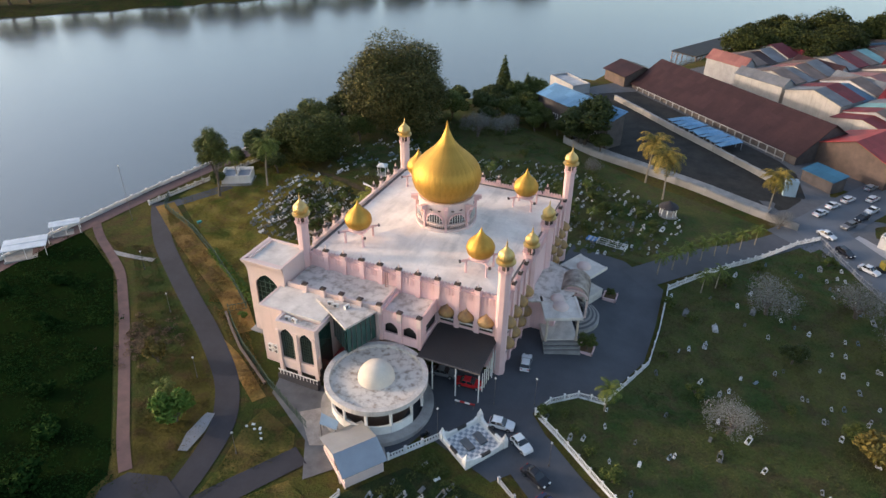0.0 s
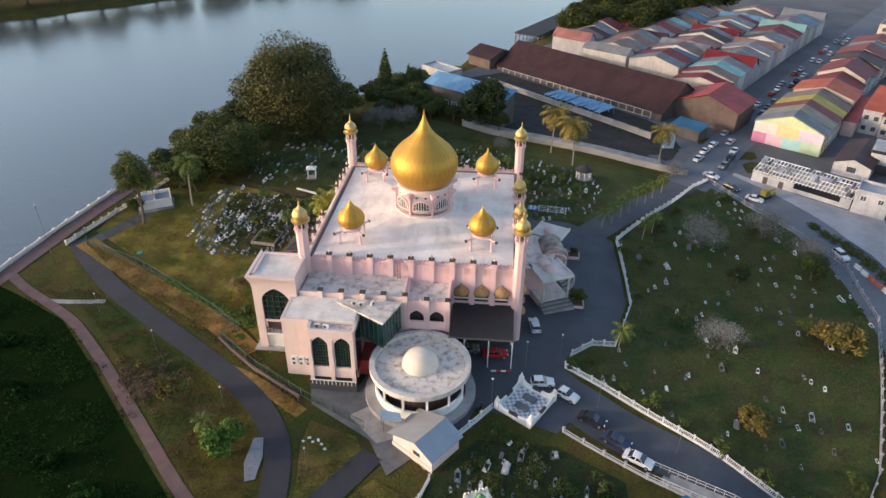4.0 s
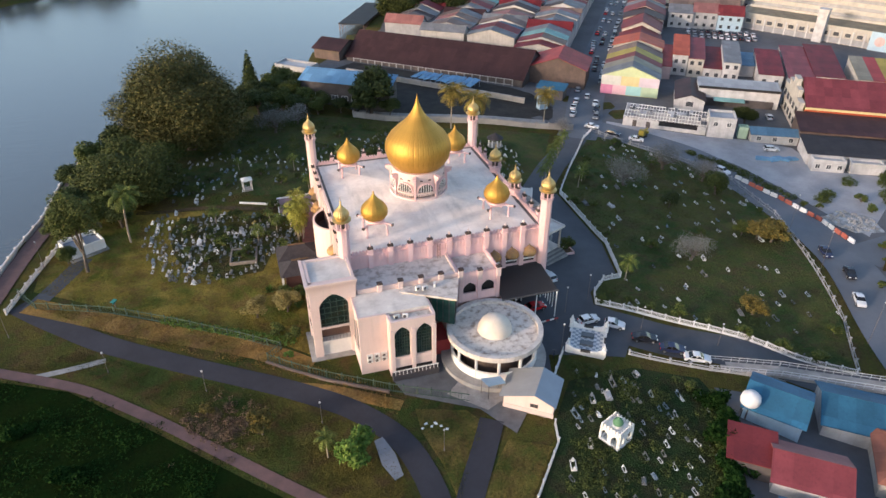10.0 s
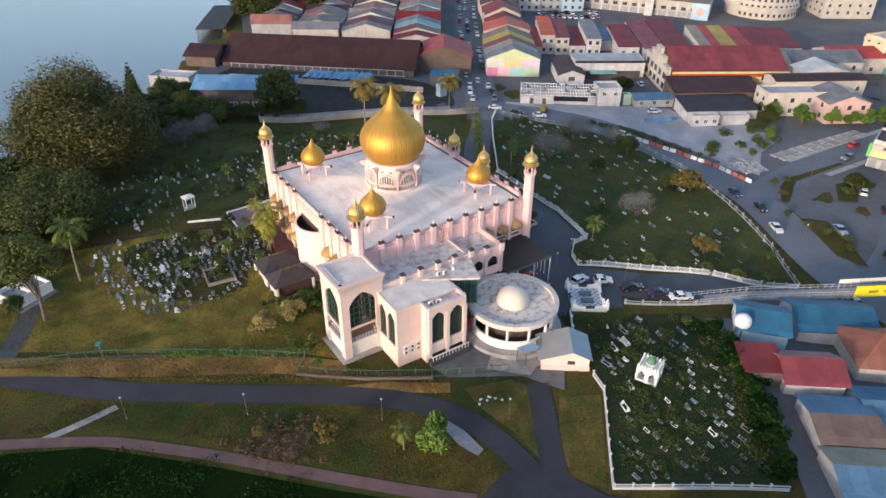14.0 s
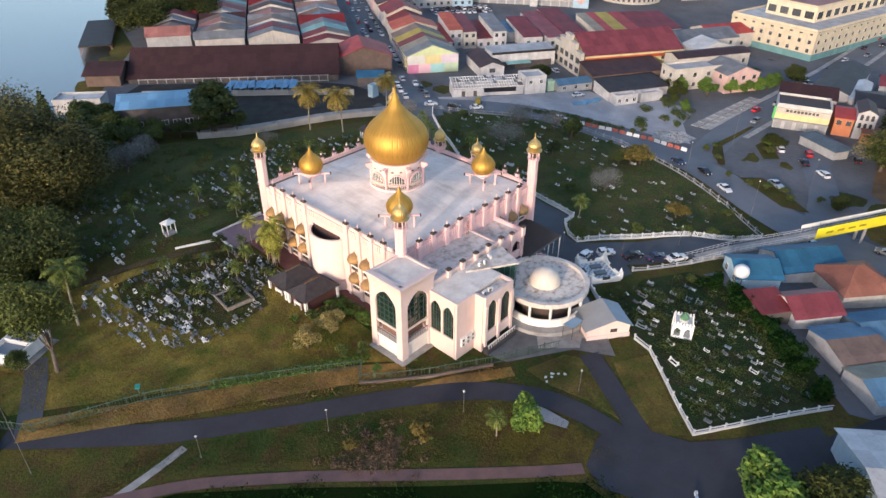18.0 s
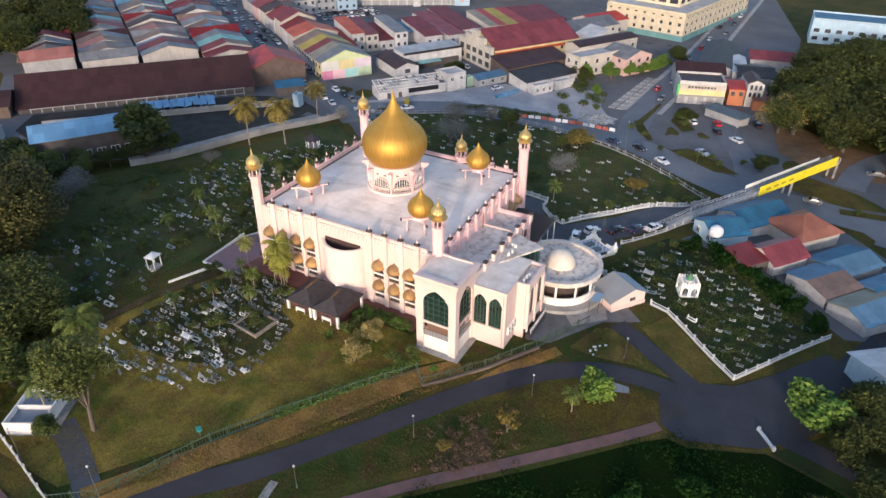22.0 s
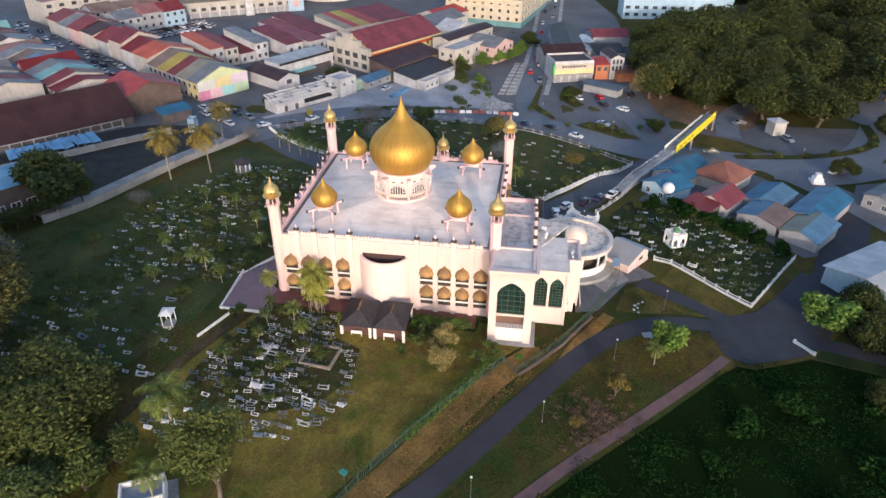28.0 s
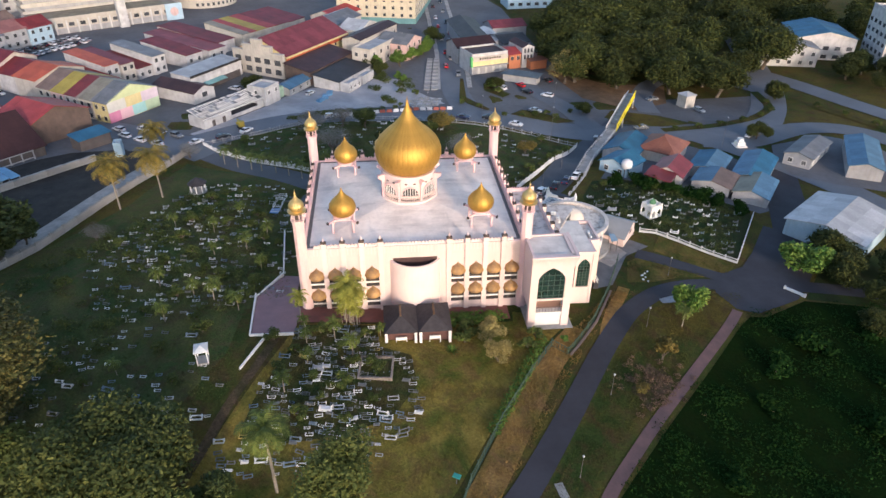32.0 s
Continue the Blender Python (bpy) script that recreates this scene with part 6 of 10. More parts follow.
LEAFPALMG = leaf_mat("green_palm_fronds", (0.05, 0.08, 0.015), (0.15, 0.17, 0.035))
BARK = mat("bark", (0.13, 0.10, 0.075), (0.07, 0.055, 0.04), scale=2, fine=9, bump=0.5)
BARKPALE = mat("pale_palm_bark", (0.30, 0.25, 0.19), (0.18, 0.15, 0.11), scale=2, fine=9, bump=0.4)


def leaves(name, clumps, n, size, material, seed, flat=0.35):
    """Small leaf blades in clumps (x, y, z, rx, ry, rz), thicker near each clump's skin, uneven at the edge."""
    g = np.random.RandomState(seed)
    C = np.array(clumps)
    wts = (C[:, 3] * C[:, 4]) ** 1.0
    pick = g.choice(len(C), n, p=wts / wts.sum())
    d = g.normal(size=(n, 3))
    d /= np.linalg.norm(d, axis=1)[:, None]
    rad = np.clip(g.normal(0.88, 0.16, n), 0.25, 1.22)[:, None]
    P = C[pick, :3] + d * rad * C[pick, 3:6]
    t = g.normal(size=(n, 3))
    t[:, 2] *= flat
    t /= np.linalg.norm(t, axis=1)[:, None]
    up = d + g.normal(scale=0.6, size=(n, 3)) + np.array([0, 0, 0.5])
    s = np.cross(t, up)
    s /= np.linalg.norm(s, axis=1)[:, None] + 1e-6
    k = (size * g.uniform(0.6, 1.4, n))[:, None]
    V = np.empty((n, 4, 3))
    V[:, 0], V[:, 1], V[:, 2], V[:, 3] = P - t * k, P - s * k * 0.45, P + t * k, P + s * k * 0.45
    me = bpy.data.meshes.new(name)
    me.vertices.add(n * 4)
    me.vertices.foreach_set("co", V.ravel())
    me.loops.add(n * 4)
    me.loops.foreach_set("vertex_index", np.arange(n * 4, dtype=np.int32))
    me.polygons.add(n)
    me.polygons.foreach_set("loop_start", np.arange(0, n * 4, 4, dtype=np.int32))
    me.update(calc_edges=True)
    me.materials.append(material)
    return me


def limb(bm, p, q, r0, r1, n=7):
    p, q = Vector(p), Vector(q)
    d = (q - p).normalized()
    a = d.orthogonal().normalized()
    b = d.cross(a)
    lo = [bm.verts.new(p + (a * math.cos(2 * math.pi * i / n) + b * math.sin(2 * math.pi * i / n)) * r0) for i in range(n)]
    hi = [bm.verts.new(q + (a * math.cos(2 * math.pi * i / n) + b * math.sin(2 * math.pi * i / n)) * r1) for i in range(n)]
    for i in range(n):
        bm.faces.new((lo[i], lo[(i + 1) % n], hi[(i + 1) % n], hi[i]))
    bm.faces.new(hi)


def tree_kind(h, r, crown0, nclump, nleaf, size, material, seed, spread=1.0, skirt=0.0):
    """Meshes of a broad tree: trunk with limbs, and a crown of leafy clumps from crown0 to h."""
    g = random.Random(seed)
    bm = BM()
    limb(bm, (0, 0, -0.5), (0.1 * r, 0, crown0 * 0.9), r * 0.075 + 0.08, r * 0.05 + 0.05, 9)
    cl = []
    for i in range(nclump):
        a, u = g.uniform(0, 6.283), math.sqrt(g.random()) * 0.78
        u *= 1 + 0.16 * math.sin(3 * a + seed) + 0.12 * math.sin(5 * a + 2 * seed)
        zc = crown0 + (h - crown0) * (0.28 + 0.54 * g.random() * max(0.3, 1 - 0.55 * u + 0.15 * math.sin(2 * a + seed)))
        cr = r * g.uniform(0.26, 0.44)
        if g.random() < skirt:
            u, zc = g.uniform(0.45, 0.72), crown0 + (h - crown0) * g.uniform(0.12, 0.32)
            cr *= 0.85
        c = (r * u * math.cos(a) * spread, r * u * math.sin(a), zc)
        cl.append((*c, cr, cr, min(cr * 0.8, (h - crown0) * 0.3)))
        if i < 9:
            limb(bm, (0.1 * r, 0, crown0 * g.uniform(0.65, 0.9)), (c[0] * 0.85, c[1] * 0.85, c[2]), r * 0.035 + 0.03, 0.03)
    trunk = finish("trunk", bm, BARK, True)
    return trunk, leaves("crown", cl, nleaf, size, material, seed)


def plant_tree(meshes, x, y, label, s=1.0, rz=0.0, group="", name="tree", sz=None):
    t = thing(name, label, "tree" if name != "shrub" else "shrub", group, pose(x, y, ground_z(x, y), 0, 0, rz) @ Matrix.Diagonal((s, s, sz or s, 1)))
    part("trunk", meshes[0], None, t)
    part("crown", meshes[1], None, t)
    return t


RAIN = tree_kind(29.5, 15.6, 1.0, 100, 120000, 0.34, LEAFRAIN, 11, skirt=0.3)
plant_tree(RAIN, -45.0, 68.5, "huge rain tree with dense bronze-green crown", 0.98)
LEAFOLIVE = leaf_mat("olive_leaves", (0.032, 0.050, 0.011), (0.110, 0.120, 0.028))
ROUND = tree_kind(17.5, 10.0, 0.0, 64, 64000, 0.30, LEAFOLIVE, 12, skirt=0.25)
plant_tree(ROUND, -57.0, 40.0, "broad dark-leaved tree by the river", 1.0)
MEDIUM = tree_kind(11, 5.2, 3.0, 18, 5200, 0.42, LEAFDARK, 13)
MEDIUMB = tree_kind(11, 5.6, 2.6, 20, 5600, 0.42, LEAFMID, 14)
SLIM = tree_kind(18.0, 4.0, 4.5, 40, 9000, 0.24, LEAFOLIVE, 15)
plant_tree(SLIM, -63.3, 11.2, "tall slim green tree beside the river hut", 1.0, sz=1.12)
plant_tree(MEDIUM, 7.6, 82.8, "dark tree beside the blue-roofed jetty", 1.4)
for i, (x, y, s) in enumerate(((-66, 56, 0.9), (-61, 62, 1.0), (-34, 84, 0.9), (-25, 90, 0.8), (-18, 92, 0.7), (-1, 86, 0.5), (-6, 90, 0.55), (3, 85, 0.42), (-11, 94, 0.6), (-36, 94, 0.7), (-50, 55, 0.75), (-66.5, 33, 0.85), (-63, 30, 0.75), (-58.5, 28, 0.6), (-70.5, 27, 0.5), (-69, 40, 0.6), (-67.3, 15.5, 0.36), (-70, 48, 0.7), (-14, 99, 0.7), (-22, 84, 0.6), (-30, 100, 0.6))):
    plant_tree(MEDIUM if i % 2 else MEDIUMB, x, y, "dark leafy tree at the river's edge", s, i * 47, "riverside trees")
GREY = tree_kind(7.0, 4.6, 1.6, 26, 5200, 0.11, LEAFGREY, 16)
for i, (x, y, s) in enumerate(((-22, 74.5, 1.15), (-15, 79, 0.95), (57.8, 18, 1.15), (73.5, 25, 1.15), (79.5, 16.5, 0.95), (53, -16.5, 0.9), (60, 57, 0.7), (14, 66, 0.6))):
    plant_tree(GREY, x, y, "grey nearly leafless tree in the cemetery", s, i * 71, "bare trees")
YELLOW = tree_kind(5.0, 2.6, 1.0, 12, 1800, 0.26, LEAFYELLOW, 17)
for i, (x, y, s) in enumerate(((75.2, -14.0, 1.25), (53.8, -34.8, 0.95), (73.0, -12.5, 1.2), (76.6, -12.4, 1.0))):
    plant_tree(YELLOW, x, y, "small yellow-leaved tree on the lawn", s, i * 80, "yellow trees")
BUSH = tree_kind(4.6, 2.9, 0.4, 14, 2600, 0.30, LEAFBRIGHT, 18)
plant_tree(BUSH, -22.6, -48.6, "tall bright green bush beside the park road", 0.95, name="shrub", sz=1.45)
BROWNB = tree_kind(3.6, 1.9, 0.4, 10, 1100, 0.28, LEAFYELLOW, 19)
plant_tree(BROWNB, -34.6, -39.6, "tall dry orange-brown bush in the grass", 0.95, name="shrub", sz=1.5)
plant_tree(BROWNB, -42.0, -33.5, "dry brown-green bush in the grass", 0.6, 90, name="shrub")
CLIP = tree_kind(2.6, 1.35, 0.3, 12, 1500, 0.16, LEAFMID, 20)
plant_tree(CLIP, 30.0, 10.0, "clipped shrub growing in the porch planter", 0.7, name="shrub").location.z += 0.4
plant_tree(CLIP, 29.4, -7.2, "round clipped shrub in the porch planter", 1.3, name="shrub").location.z += 0.4
LEAFTAN = leaf_mat("pale_tan_leaves", (0.15, 0.125, 0.04), (0.33, 0.26, 0.095))
CONE = tree_kind(5.2, 2.3, 0.5, 18, 3200, 0.17, LEAFTAN, 21)
for i, (x, y, s) in enumerate(((-28.0, -12.0, 1.0), (-33.2, -12.5, 0.95))):
    plant_tree(CONE, x, y, "pale tan feathery tree on the west lawn", s, i * 60, "conical trees")
CONIFER = (tree_kind(15, 2.0, 2, 3, 50, 0.2, LEAFDARK, 23)[0], leaves("crown", [(0, 0, 3 + i * 1.05, 3.0 - i * 0.24, 3.0 - i * 0.24, 0.6) for i in range(12)], 4200, 0.4, LEAFDARK, 24))
plant_tree(CONIFER, -26, 109, "dark layered conifer at the water's edge", 0.98, group="conifers")
plant_tree(CONIFER, -18, 108.7, "dark layered conifer at the water's edge", 0.68, group="conifers")


def palm_kind(h, fronds, flen, material, seed, lean=0.3, r=0.2):
    g = random.Random(seed)
    bm = BM()
    pts = [(lean * (u ** 2), 0.15 * lean * u, h * u) for u in (-0.05, 0.2, 0.4, 0.6, 0.8, 1.0)]
    for i in range(5):
        limb(bm, pts[i], pts[i + 1], r * (1.25 - 0.12 * i), r * (1.25 - 0.12 * (i + 1)), 8)
    trunk = finish("trunk", bm, BARKPALE, True)
    out = []
    for f in range(fronds):
        bm = BM()
        a = 6.283 * (f * 0.382)
        el = radians(75 - 95 * f / fronds + g.uniform(-8, 8))
        d = Vector((math.cos(a), math.sin(a), 0))
        side = Vector((-math.sin(a), math.cos(a), 0))
        n, p, e, prev = 11, Vector((lean, 0.15 * lean, h)), el, None
        stem = [p.copy()]
        for k in range(n):
            p = p + (d * math.cos(e) + Vector((0, 0, math.sin(e)))) * flen / n
            e -= radians(8.5 + 5 * k / n)
            stem.append(p.copy())
        for k in range(n):
            p0, p1 = stem[k], stem[k + 1]
            w = 0.05 * (1 - k / n) + 0.015
            bm.faces.new([bm.verts.new(q) for q in (p0 - side * w, p0 + side * w, p1 + side * w, p1 - side * w)])
            ln = flen * 0.24 * math.sin(math.pi * min(1, (k + 1.6) / (n + 1.5))) ** 0.7
            for sgn in (-1, 1):
                for hh in (0.0, 0.5):
                    b0 = p0.lerp(p1, hh)
                    tip = b0 + side * sgn * ln + (p1 - p0).normalized() * ln * 0.55 - Vector((0, 0, ln * g.uniform(0.25, 0.6)))
                    w2 = (p1 - p0) * 0.38
                    bm.faces.new([bm.verts.new(q) for q in (b0, b0 + w2, tip + w2 * 0.2, tip)])
        out.append(finish("frond", bm, material))
    return trunk, out


def plant_palm(kind, x, y, label, s=1.0, rz=0.0, group="palms", lift=0.0):
    t = thing("palm_tree", label, "palm tree", group, pose(x, y, ground_z(x, y) + lift, 0, 0, rz) @ Matrix.Diagonal((s, s, s, 1)))
    part("trunk", kind[0], None, t)
    for f in kind[1]:
        part("frond", f, None, t)


COCO = palm_kind(12.0, 26, 6.0, LEAFPALM, 31, 0.8)
COCO2 = palm_kind(11.0, 20, 4.4, LEAFPALMG, 32, -0.9)
LEAFPALMB = leaf_mat("lush_palm_fronds", (0.12, 0.145, 0.022), (0.34, 0.31, 0.055))
SMALL = palm_kind(4.2, 16, 2.5, LEAFPALMG, 33, 0.2, 0.12)
ROYAL = palm_kind(6.6, 18, 2.9, LEAFPALMB, 34, 0.15, 0.11)
ROAD = palm_kind(4.4, 14, 2.4, LEAFPALMG, 35, 0.2, 0.12)
plant_palm(COCO, 27.9, 65.5, "tall coconut palm with yellowing fronds", 0.92, 20)
plant_palm(COCO, 33.3, 57.4, "tall coconut palm with yellowing fronds", 0.92, 150)
plant_palm(COCO, 57.6, 65.1, "tall coconut palm with yellowing fronds", 0.78, 250)
plant_palm(COCO2, -56.2, 20.3, "coconut palm with long green fronds by the river", 0.98, 200)
plant_palm(COCO2, -64.5, 19.5, "coconut palm with long green fronds by the river", 0.62, 60)
for x, y, s, rz in ((-22.4, 11.6, 1.2, 0), (-23.0, 10.4, 1.05, 90), (-21.6, 12.6, 1.05, 200), (-23.4, 12.2, 0.9, 300), (-22.0, 10.6, 0.8, 150), (-22.8, 11.3, 0.62, 30), (-21.9, 12.0, 0.7, 250), (-23.2, 10.9, 0.55, 120), (-22.6, 12.9, 0.45, 70), (-21.8, 11.2, 0.5, 210), (-22.9, 10.0, 0.42, 330)):
    plant_palm(ROYAL, x, y, "slender clustered palm beside the west wall", s, rz, "wall palms")
plant_palm(ROYAL, -21.9, 19.9, "slender palm beside the patio", 0.78, 40, "wall palms")
plant_palm(SMALL, 35.3, -20.5, "small palm beside the white fence", 1.05, 10)
plant_palm(SMALL, -26.2, -46.4, "low green palm in the park", 0.85, 80)
for i, (x, y, s) in enumerate(((-27, 14, 0.8), (-31, 11, 0.8), (-24.5, 19, 0.6), (-39, 21, 0.8), (-33, 18, 0.6), (-14, 36, 0.9), (4, 33, 0.8), (12, 41, 0.7), (-8, 47, 0.8), (-33, 47, 0.6), (-18, 31, 0.8), (-4, 29, 0.7), (9, 29.5, 0.8), (20, 37, 0.7), (-12, 40, 0.7), (2, 39, 0.6), (-20, 43, 0.8), (16, 50, 0.7), (-28, 18.5, 0.6), (-26, 6.5, 0.5))):
    plant_palm(SMALL, x, y, "small palm among the graves", s, i * 50, "grave palms")
for i, (x, y) in enumerate(((38, 22), (40.5, 25), (43, 28.5), (45.5, 32), (48, 36), (50.5, 39), (53, 43), (56, 47), (42, 19.5), (44.5, 22.5))):
    plant_palm(ROAD, x + 1.2 * (i > 7) - 3.5 * (i < 8) + 2.6, y, "small green roadside palm tree", 0.95, i * 40, "roadside palms")

# shrubs in the cemeteries, along the fence and the hill foot
LOW = tree_kind(2.2, 1.4, 0.2, 8, 650, 0.2, LEAFMID, 25)
rnd2 = random.Random(5)
spots = [(-14, 33), (-6, 36), (3, 43), (10, 47), (16, 39), (22, 44), (-16, 48), (-2, 53), (-24, 36), (-44, 38), (-30, 57), (-46, 46), (8, 30), (34, 38), (-34.6, 7.0), (-33.4, 8.2), (-38, 14.5), (-45, 12), (-20, 38), (-12, 43), (0, 48), (8, 38), (20, 33), (28, 52), (-28, 42), (-40, 44), (-34, 52), (-5, 66), (12, 52), (45, 10), (50, 24), (56, 34), (62, -8), (48, -10), (72, 28), (80, 10), (-26, -9.5), (-28, -7.5), (-27, 24), (-38, 12), (-44, 18), (-30, 20), (-26, 9), (-29, 13), (-36, 17), (-41, 8), (-33, 11), (-25.5, 16.5), (-40.5, 15.5), (-35, 22), (-46, 23), (-23.8, -3.5), (-24.5, -8), (-8, 30), (6, 27), (-3, 40), (14, 34), (24, 38), (18, 47), (-20, 52), (3, 55), (30, 45), (-10, 58), (10, 60), (-36, 38), (27, -25.5), (30, -24), (32, -27), (35, -30), (39, -33), (43, -36.5), (48, -40), (53, -43.5), (58, -47), (30, -49), (32, -52), (30, -58), (27, -62), (24, -66), (-27.5, -20), (-30, -18), (41, 12), (42, -2), (70, 44), (84, 0), (78, -14), (66, -42)]
for i, (x, y) in enumerate(spots):
    plant_tree(LOW, x, y, "low green shrub in the grass", rnd2.uniform(0.6, 1.25), i * 37, "low shrubs", name="shrub")
GARDEN = tree_kind(2.0, 1.3, 0.2, 8, 900, 0.18, LEAFBRIGHT, 27)
for i, (x, y, s_) in enumerate(((-22.6, -8.2, 1.1), (-22.9, -10.6, 0.9), (-23.4, -6.0, 0.8), (-25.6, -11.2, 0.7), (-27.6, -6.6, 0.9), (-21.5, -13.0, 0.8), (-29.0, -24.5, 0.7))):
    plant_tree(GARDEN, x, y, "bright green garden shrub beside the west wall", s_, i * 49, "garden shrubs", name="shrub")
so, rs2 = [], random.Random(16)
while len(so) < 210:
    x, y = rs2.uniform(-4, 33), rs2.uniform(-78, -39)
    if inside(x, y, SOUTH):
        r_ = rs2.uniform(0.3, 1.0)
        so.append((x, y, land(x, y) + r_ * 0.3, r_ * 1.2, r_ * 1.2, r_ * 0.6))
tagged(new("cemetery_weeds", leaves("cemetery_weeds", so, 15000, 0.17, LEAFMID, 44)), "low dark weeds between the southern graves", "weeds", kind="stuff")
vg, rs2 = [], random.Random(17)
for i in range(70):
    u = rs2.random()
    x, y = np.interp(u, (0, 0.5, 1), (86.5, 93.5, 97.6)), np.interp(u, (0, 0.5, 1), (33, 19.5, 3))
    r_ = rs2.uniform(0.5, 1.3)
    vg.append((x + rs2.uniform(-1.1, 1.1), y + rs2.uniform(-1.1, 1.1), land(x, y) + r_ * 0.3, r_, r_, r_ * 0.6))
for x, y in ((116.6, 6.2), (120.5, -3), (123.5, -5), (118, -6), (106, 3), (104.5, 1.5), (128, 5), (125, 2), (131, 3.5)):
    vg += [(x + rs2.uniform(-1.5, 1.5), y + rs2.uniform(-1.5, 1.5), land(x, y) + 0.6, 1.3, 1.3, 0.9) for q in range(4)]
tagged(new("lot_scrub", leaves("lot_scrub", vg, 12000, 0.22, LEAFMID, 45)), "rough green scrub along the edge of the gravel lot", "scrub", kind="stuff")
SUNNY = tree_kind(6.0, 2.9, 0.6, 14, 3200, 0.3, LEAFBRIGHT, 28)
for i, (x, y, s_) in enumerate(((140.5, -3.6, 1.2), (148.5, -8.6, 0.95), (152.5, -11.6, 0.85), (157, -13.6, 0.9), (162, -15.6, 0.95), (167, -17, 0.9), (111.5, -35, 0.62), (113.4, -36.8, 0.55), (124, -4, 0.5), (126.5, -2, 0.55), (138.5, 5.5, 0.9))):
    plant_tree(SUNNY, x, y, "sunlit green tree by the street corner", s_, i * 59, "street corner trees")
hm = leaves("hedge", [(x, y, land(x, y) + 0.35, 1.3, 1.0, 0.55) for x, y in [(-48 + i * 1.5, -9.5 - i * 0.86) for i in range(14)]] + [(x, y, land(x, y) + 0.3, 1.0, 1.0, 0.5) for x, y in [(-20.6 - (i % 2) * 1.1, -5.4 - i * 0.75) for i in range(14)]], 5200, 0.18, LEAFBRIGHT, 41)
tagged(new("hedge", hm), "low bright green hedge along the fence and west wall", "hedge", kind="stuff")

# scrub over the north and north-west plots
sc, rs = [], random.Random(15)
while len(sc) < 300:
    x, y = rs.uniform(-50, 40), rs.uniform(26, 88)
    if inside(x, y, [(-18, 33), (-10, 27), (18, 27), (32, 32), (36, 46), (22, 62), (4, 76), (-30, 92), (-50, 80), (-40, 60), (-22, 48)]):
        r_ = rs.uniform(0.4, 1.5)
        sc.append((x, y, land(x, y) + r_ * 0.4, r_, r_, r_ * 0.8))
tagged(new("cemetery_scrub", leaves("cemetery_scrub", sc, 30000, 0.2, LEAFMID, 43)), "scattered low scrub over the shaded cemetery", "scrub", kind="stuff")
for i, (x, y, s) in enumerate(((-16, 112, 0.75), (-11, 106, 0.7), (-14, 88, 0.6), (-8, 86, 0.5), (13, 80, 0.6), (6, 82, 0.7), (-20, 104, 0.8), (-24, 98, 0.8), (78.5, 9.5, 0.62), (70.5, -10.2, 0.34), (62, 5, 0.4))):
    plant_tree(MEDIUM if i % 3 else MEDIUMB, x, y, "dark leafy tree at the cemetery edge", s, i * 67, "edge trees")

# rank growth between the brick path and the river
FIELD = [(-82, -13), (-74.6, -16.2), (-62, -22.6), (-49, -35), (-37, -47), (-27, -56.8), (-24.3, -60), (-24.5, -63), (-20, -73), (-24, -90), (-38, -125), (-86, -125), (-86, -60)]
fl = []
rnd3 = random.Random(9)
while len(fl) < 620:
    x, y = rnd3.uniform(-86, -22), rnd3.uniform(-125, -18)
    if inside(x, y, FIELD):
        s = rnd3.uniform(0.9, 2.0)
        fl.append((x, y, land(x, y) + 0.1 * s, s * 1.3, s * 1.3, s * 0.42))
LEAFFIELD = leaf_mat("rank_field_leaves", (0.008, 0.025, 0.006), (0.019, 0.045, 0.010), 0.95, 0.02)
tagged(new("undergrowth", leaves("undergrowth", fl, 70000, 0.2, LEAFFIELD, 42)), "rank dark green undergrowth by the river", "undergrowth", kind="stuff")
FIELDBUSH = tree_kind(2.4, 2.0, 0.0, 12, 1500, 0.24, LEAFFIELD, 26)
lawn("thicket_ground", [(-19.5, -73.5), (-14, -78.5), (-9, -83), (-6, -92), (-2, -104), (-8, -113), (-36, -124), (-23.5, -90)], mat("thicket_grass", (0.020, 0.034, 0.009), (0.026, 0.028, 0.011), rough=0.95, scale=0.3, fine=2, vary=0.4, bump=0.6, spec=0.1), "dark rough grass beside the southern lane", "field", 0.05)
lawn("field_soil", FIELD, mat("field_grass", (0.010, 0.025, 0.006), (0.012, 0.020, 0.006), rough=0.95, scale=0.3, fine=2, vary=0.4, bump=0.6, spec=0.0), "dark green field of rank grass", "field", 0.05)

# woods: beyond the car park in the east, behind the sheds in the south, behind the market, across the river
LEAFWOOD = leaf_mat("wood_leaves", (0.015, 0.028, 0.007), (0.064, 0.068, 0.015), 0.9)
WOODA = tree_kind(15, 9.5, 3.0, 30, 9500, 0.5, LEAFWOOD, 51)
WOODB = tree_kind(13, 8.5, 2.5, 28, 9000, 0.5, LEAFWOOD, 52)
wl = [(118, -66), (112, -80), (106, -97), (113, -112), (101, -112), (122, -78), (131, -70), (141, -66), (128, -90), (140, -82), (152, -74), (118, -100), (135, -100), (150, -92), (163, -84), (128, -116), (147, -108), (162, -100), (176, -92), (150, -126), (166, -118), (182, -108), (196, -98), (172, -135), (190, -126), (206, -116), (170, -72), (184, -78), (200, -84), (196, -145), (222, -130), (120, -128), (128, -142), (142, -150), (160, -150), (176, -158), (196, -165), (214, -150)]
for i, (x, y) in enumerate(wl):
    plant_tree((WOODA, WOODB)[i % 2], x, y, "large spreading tree in the eastern woods", rnd3.uniform(0.85, 1.2), i * 53, "eastern woods")
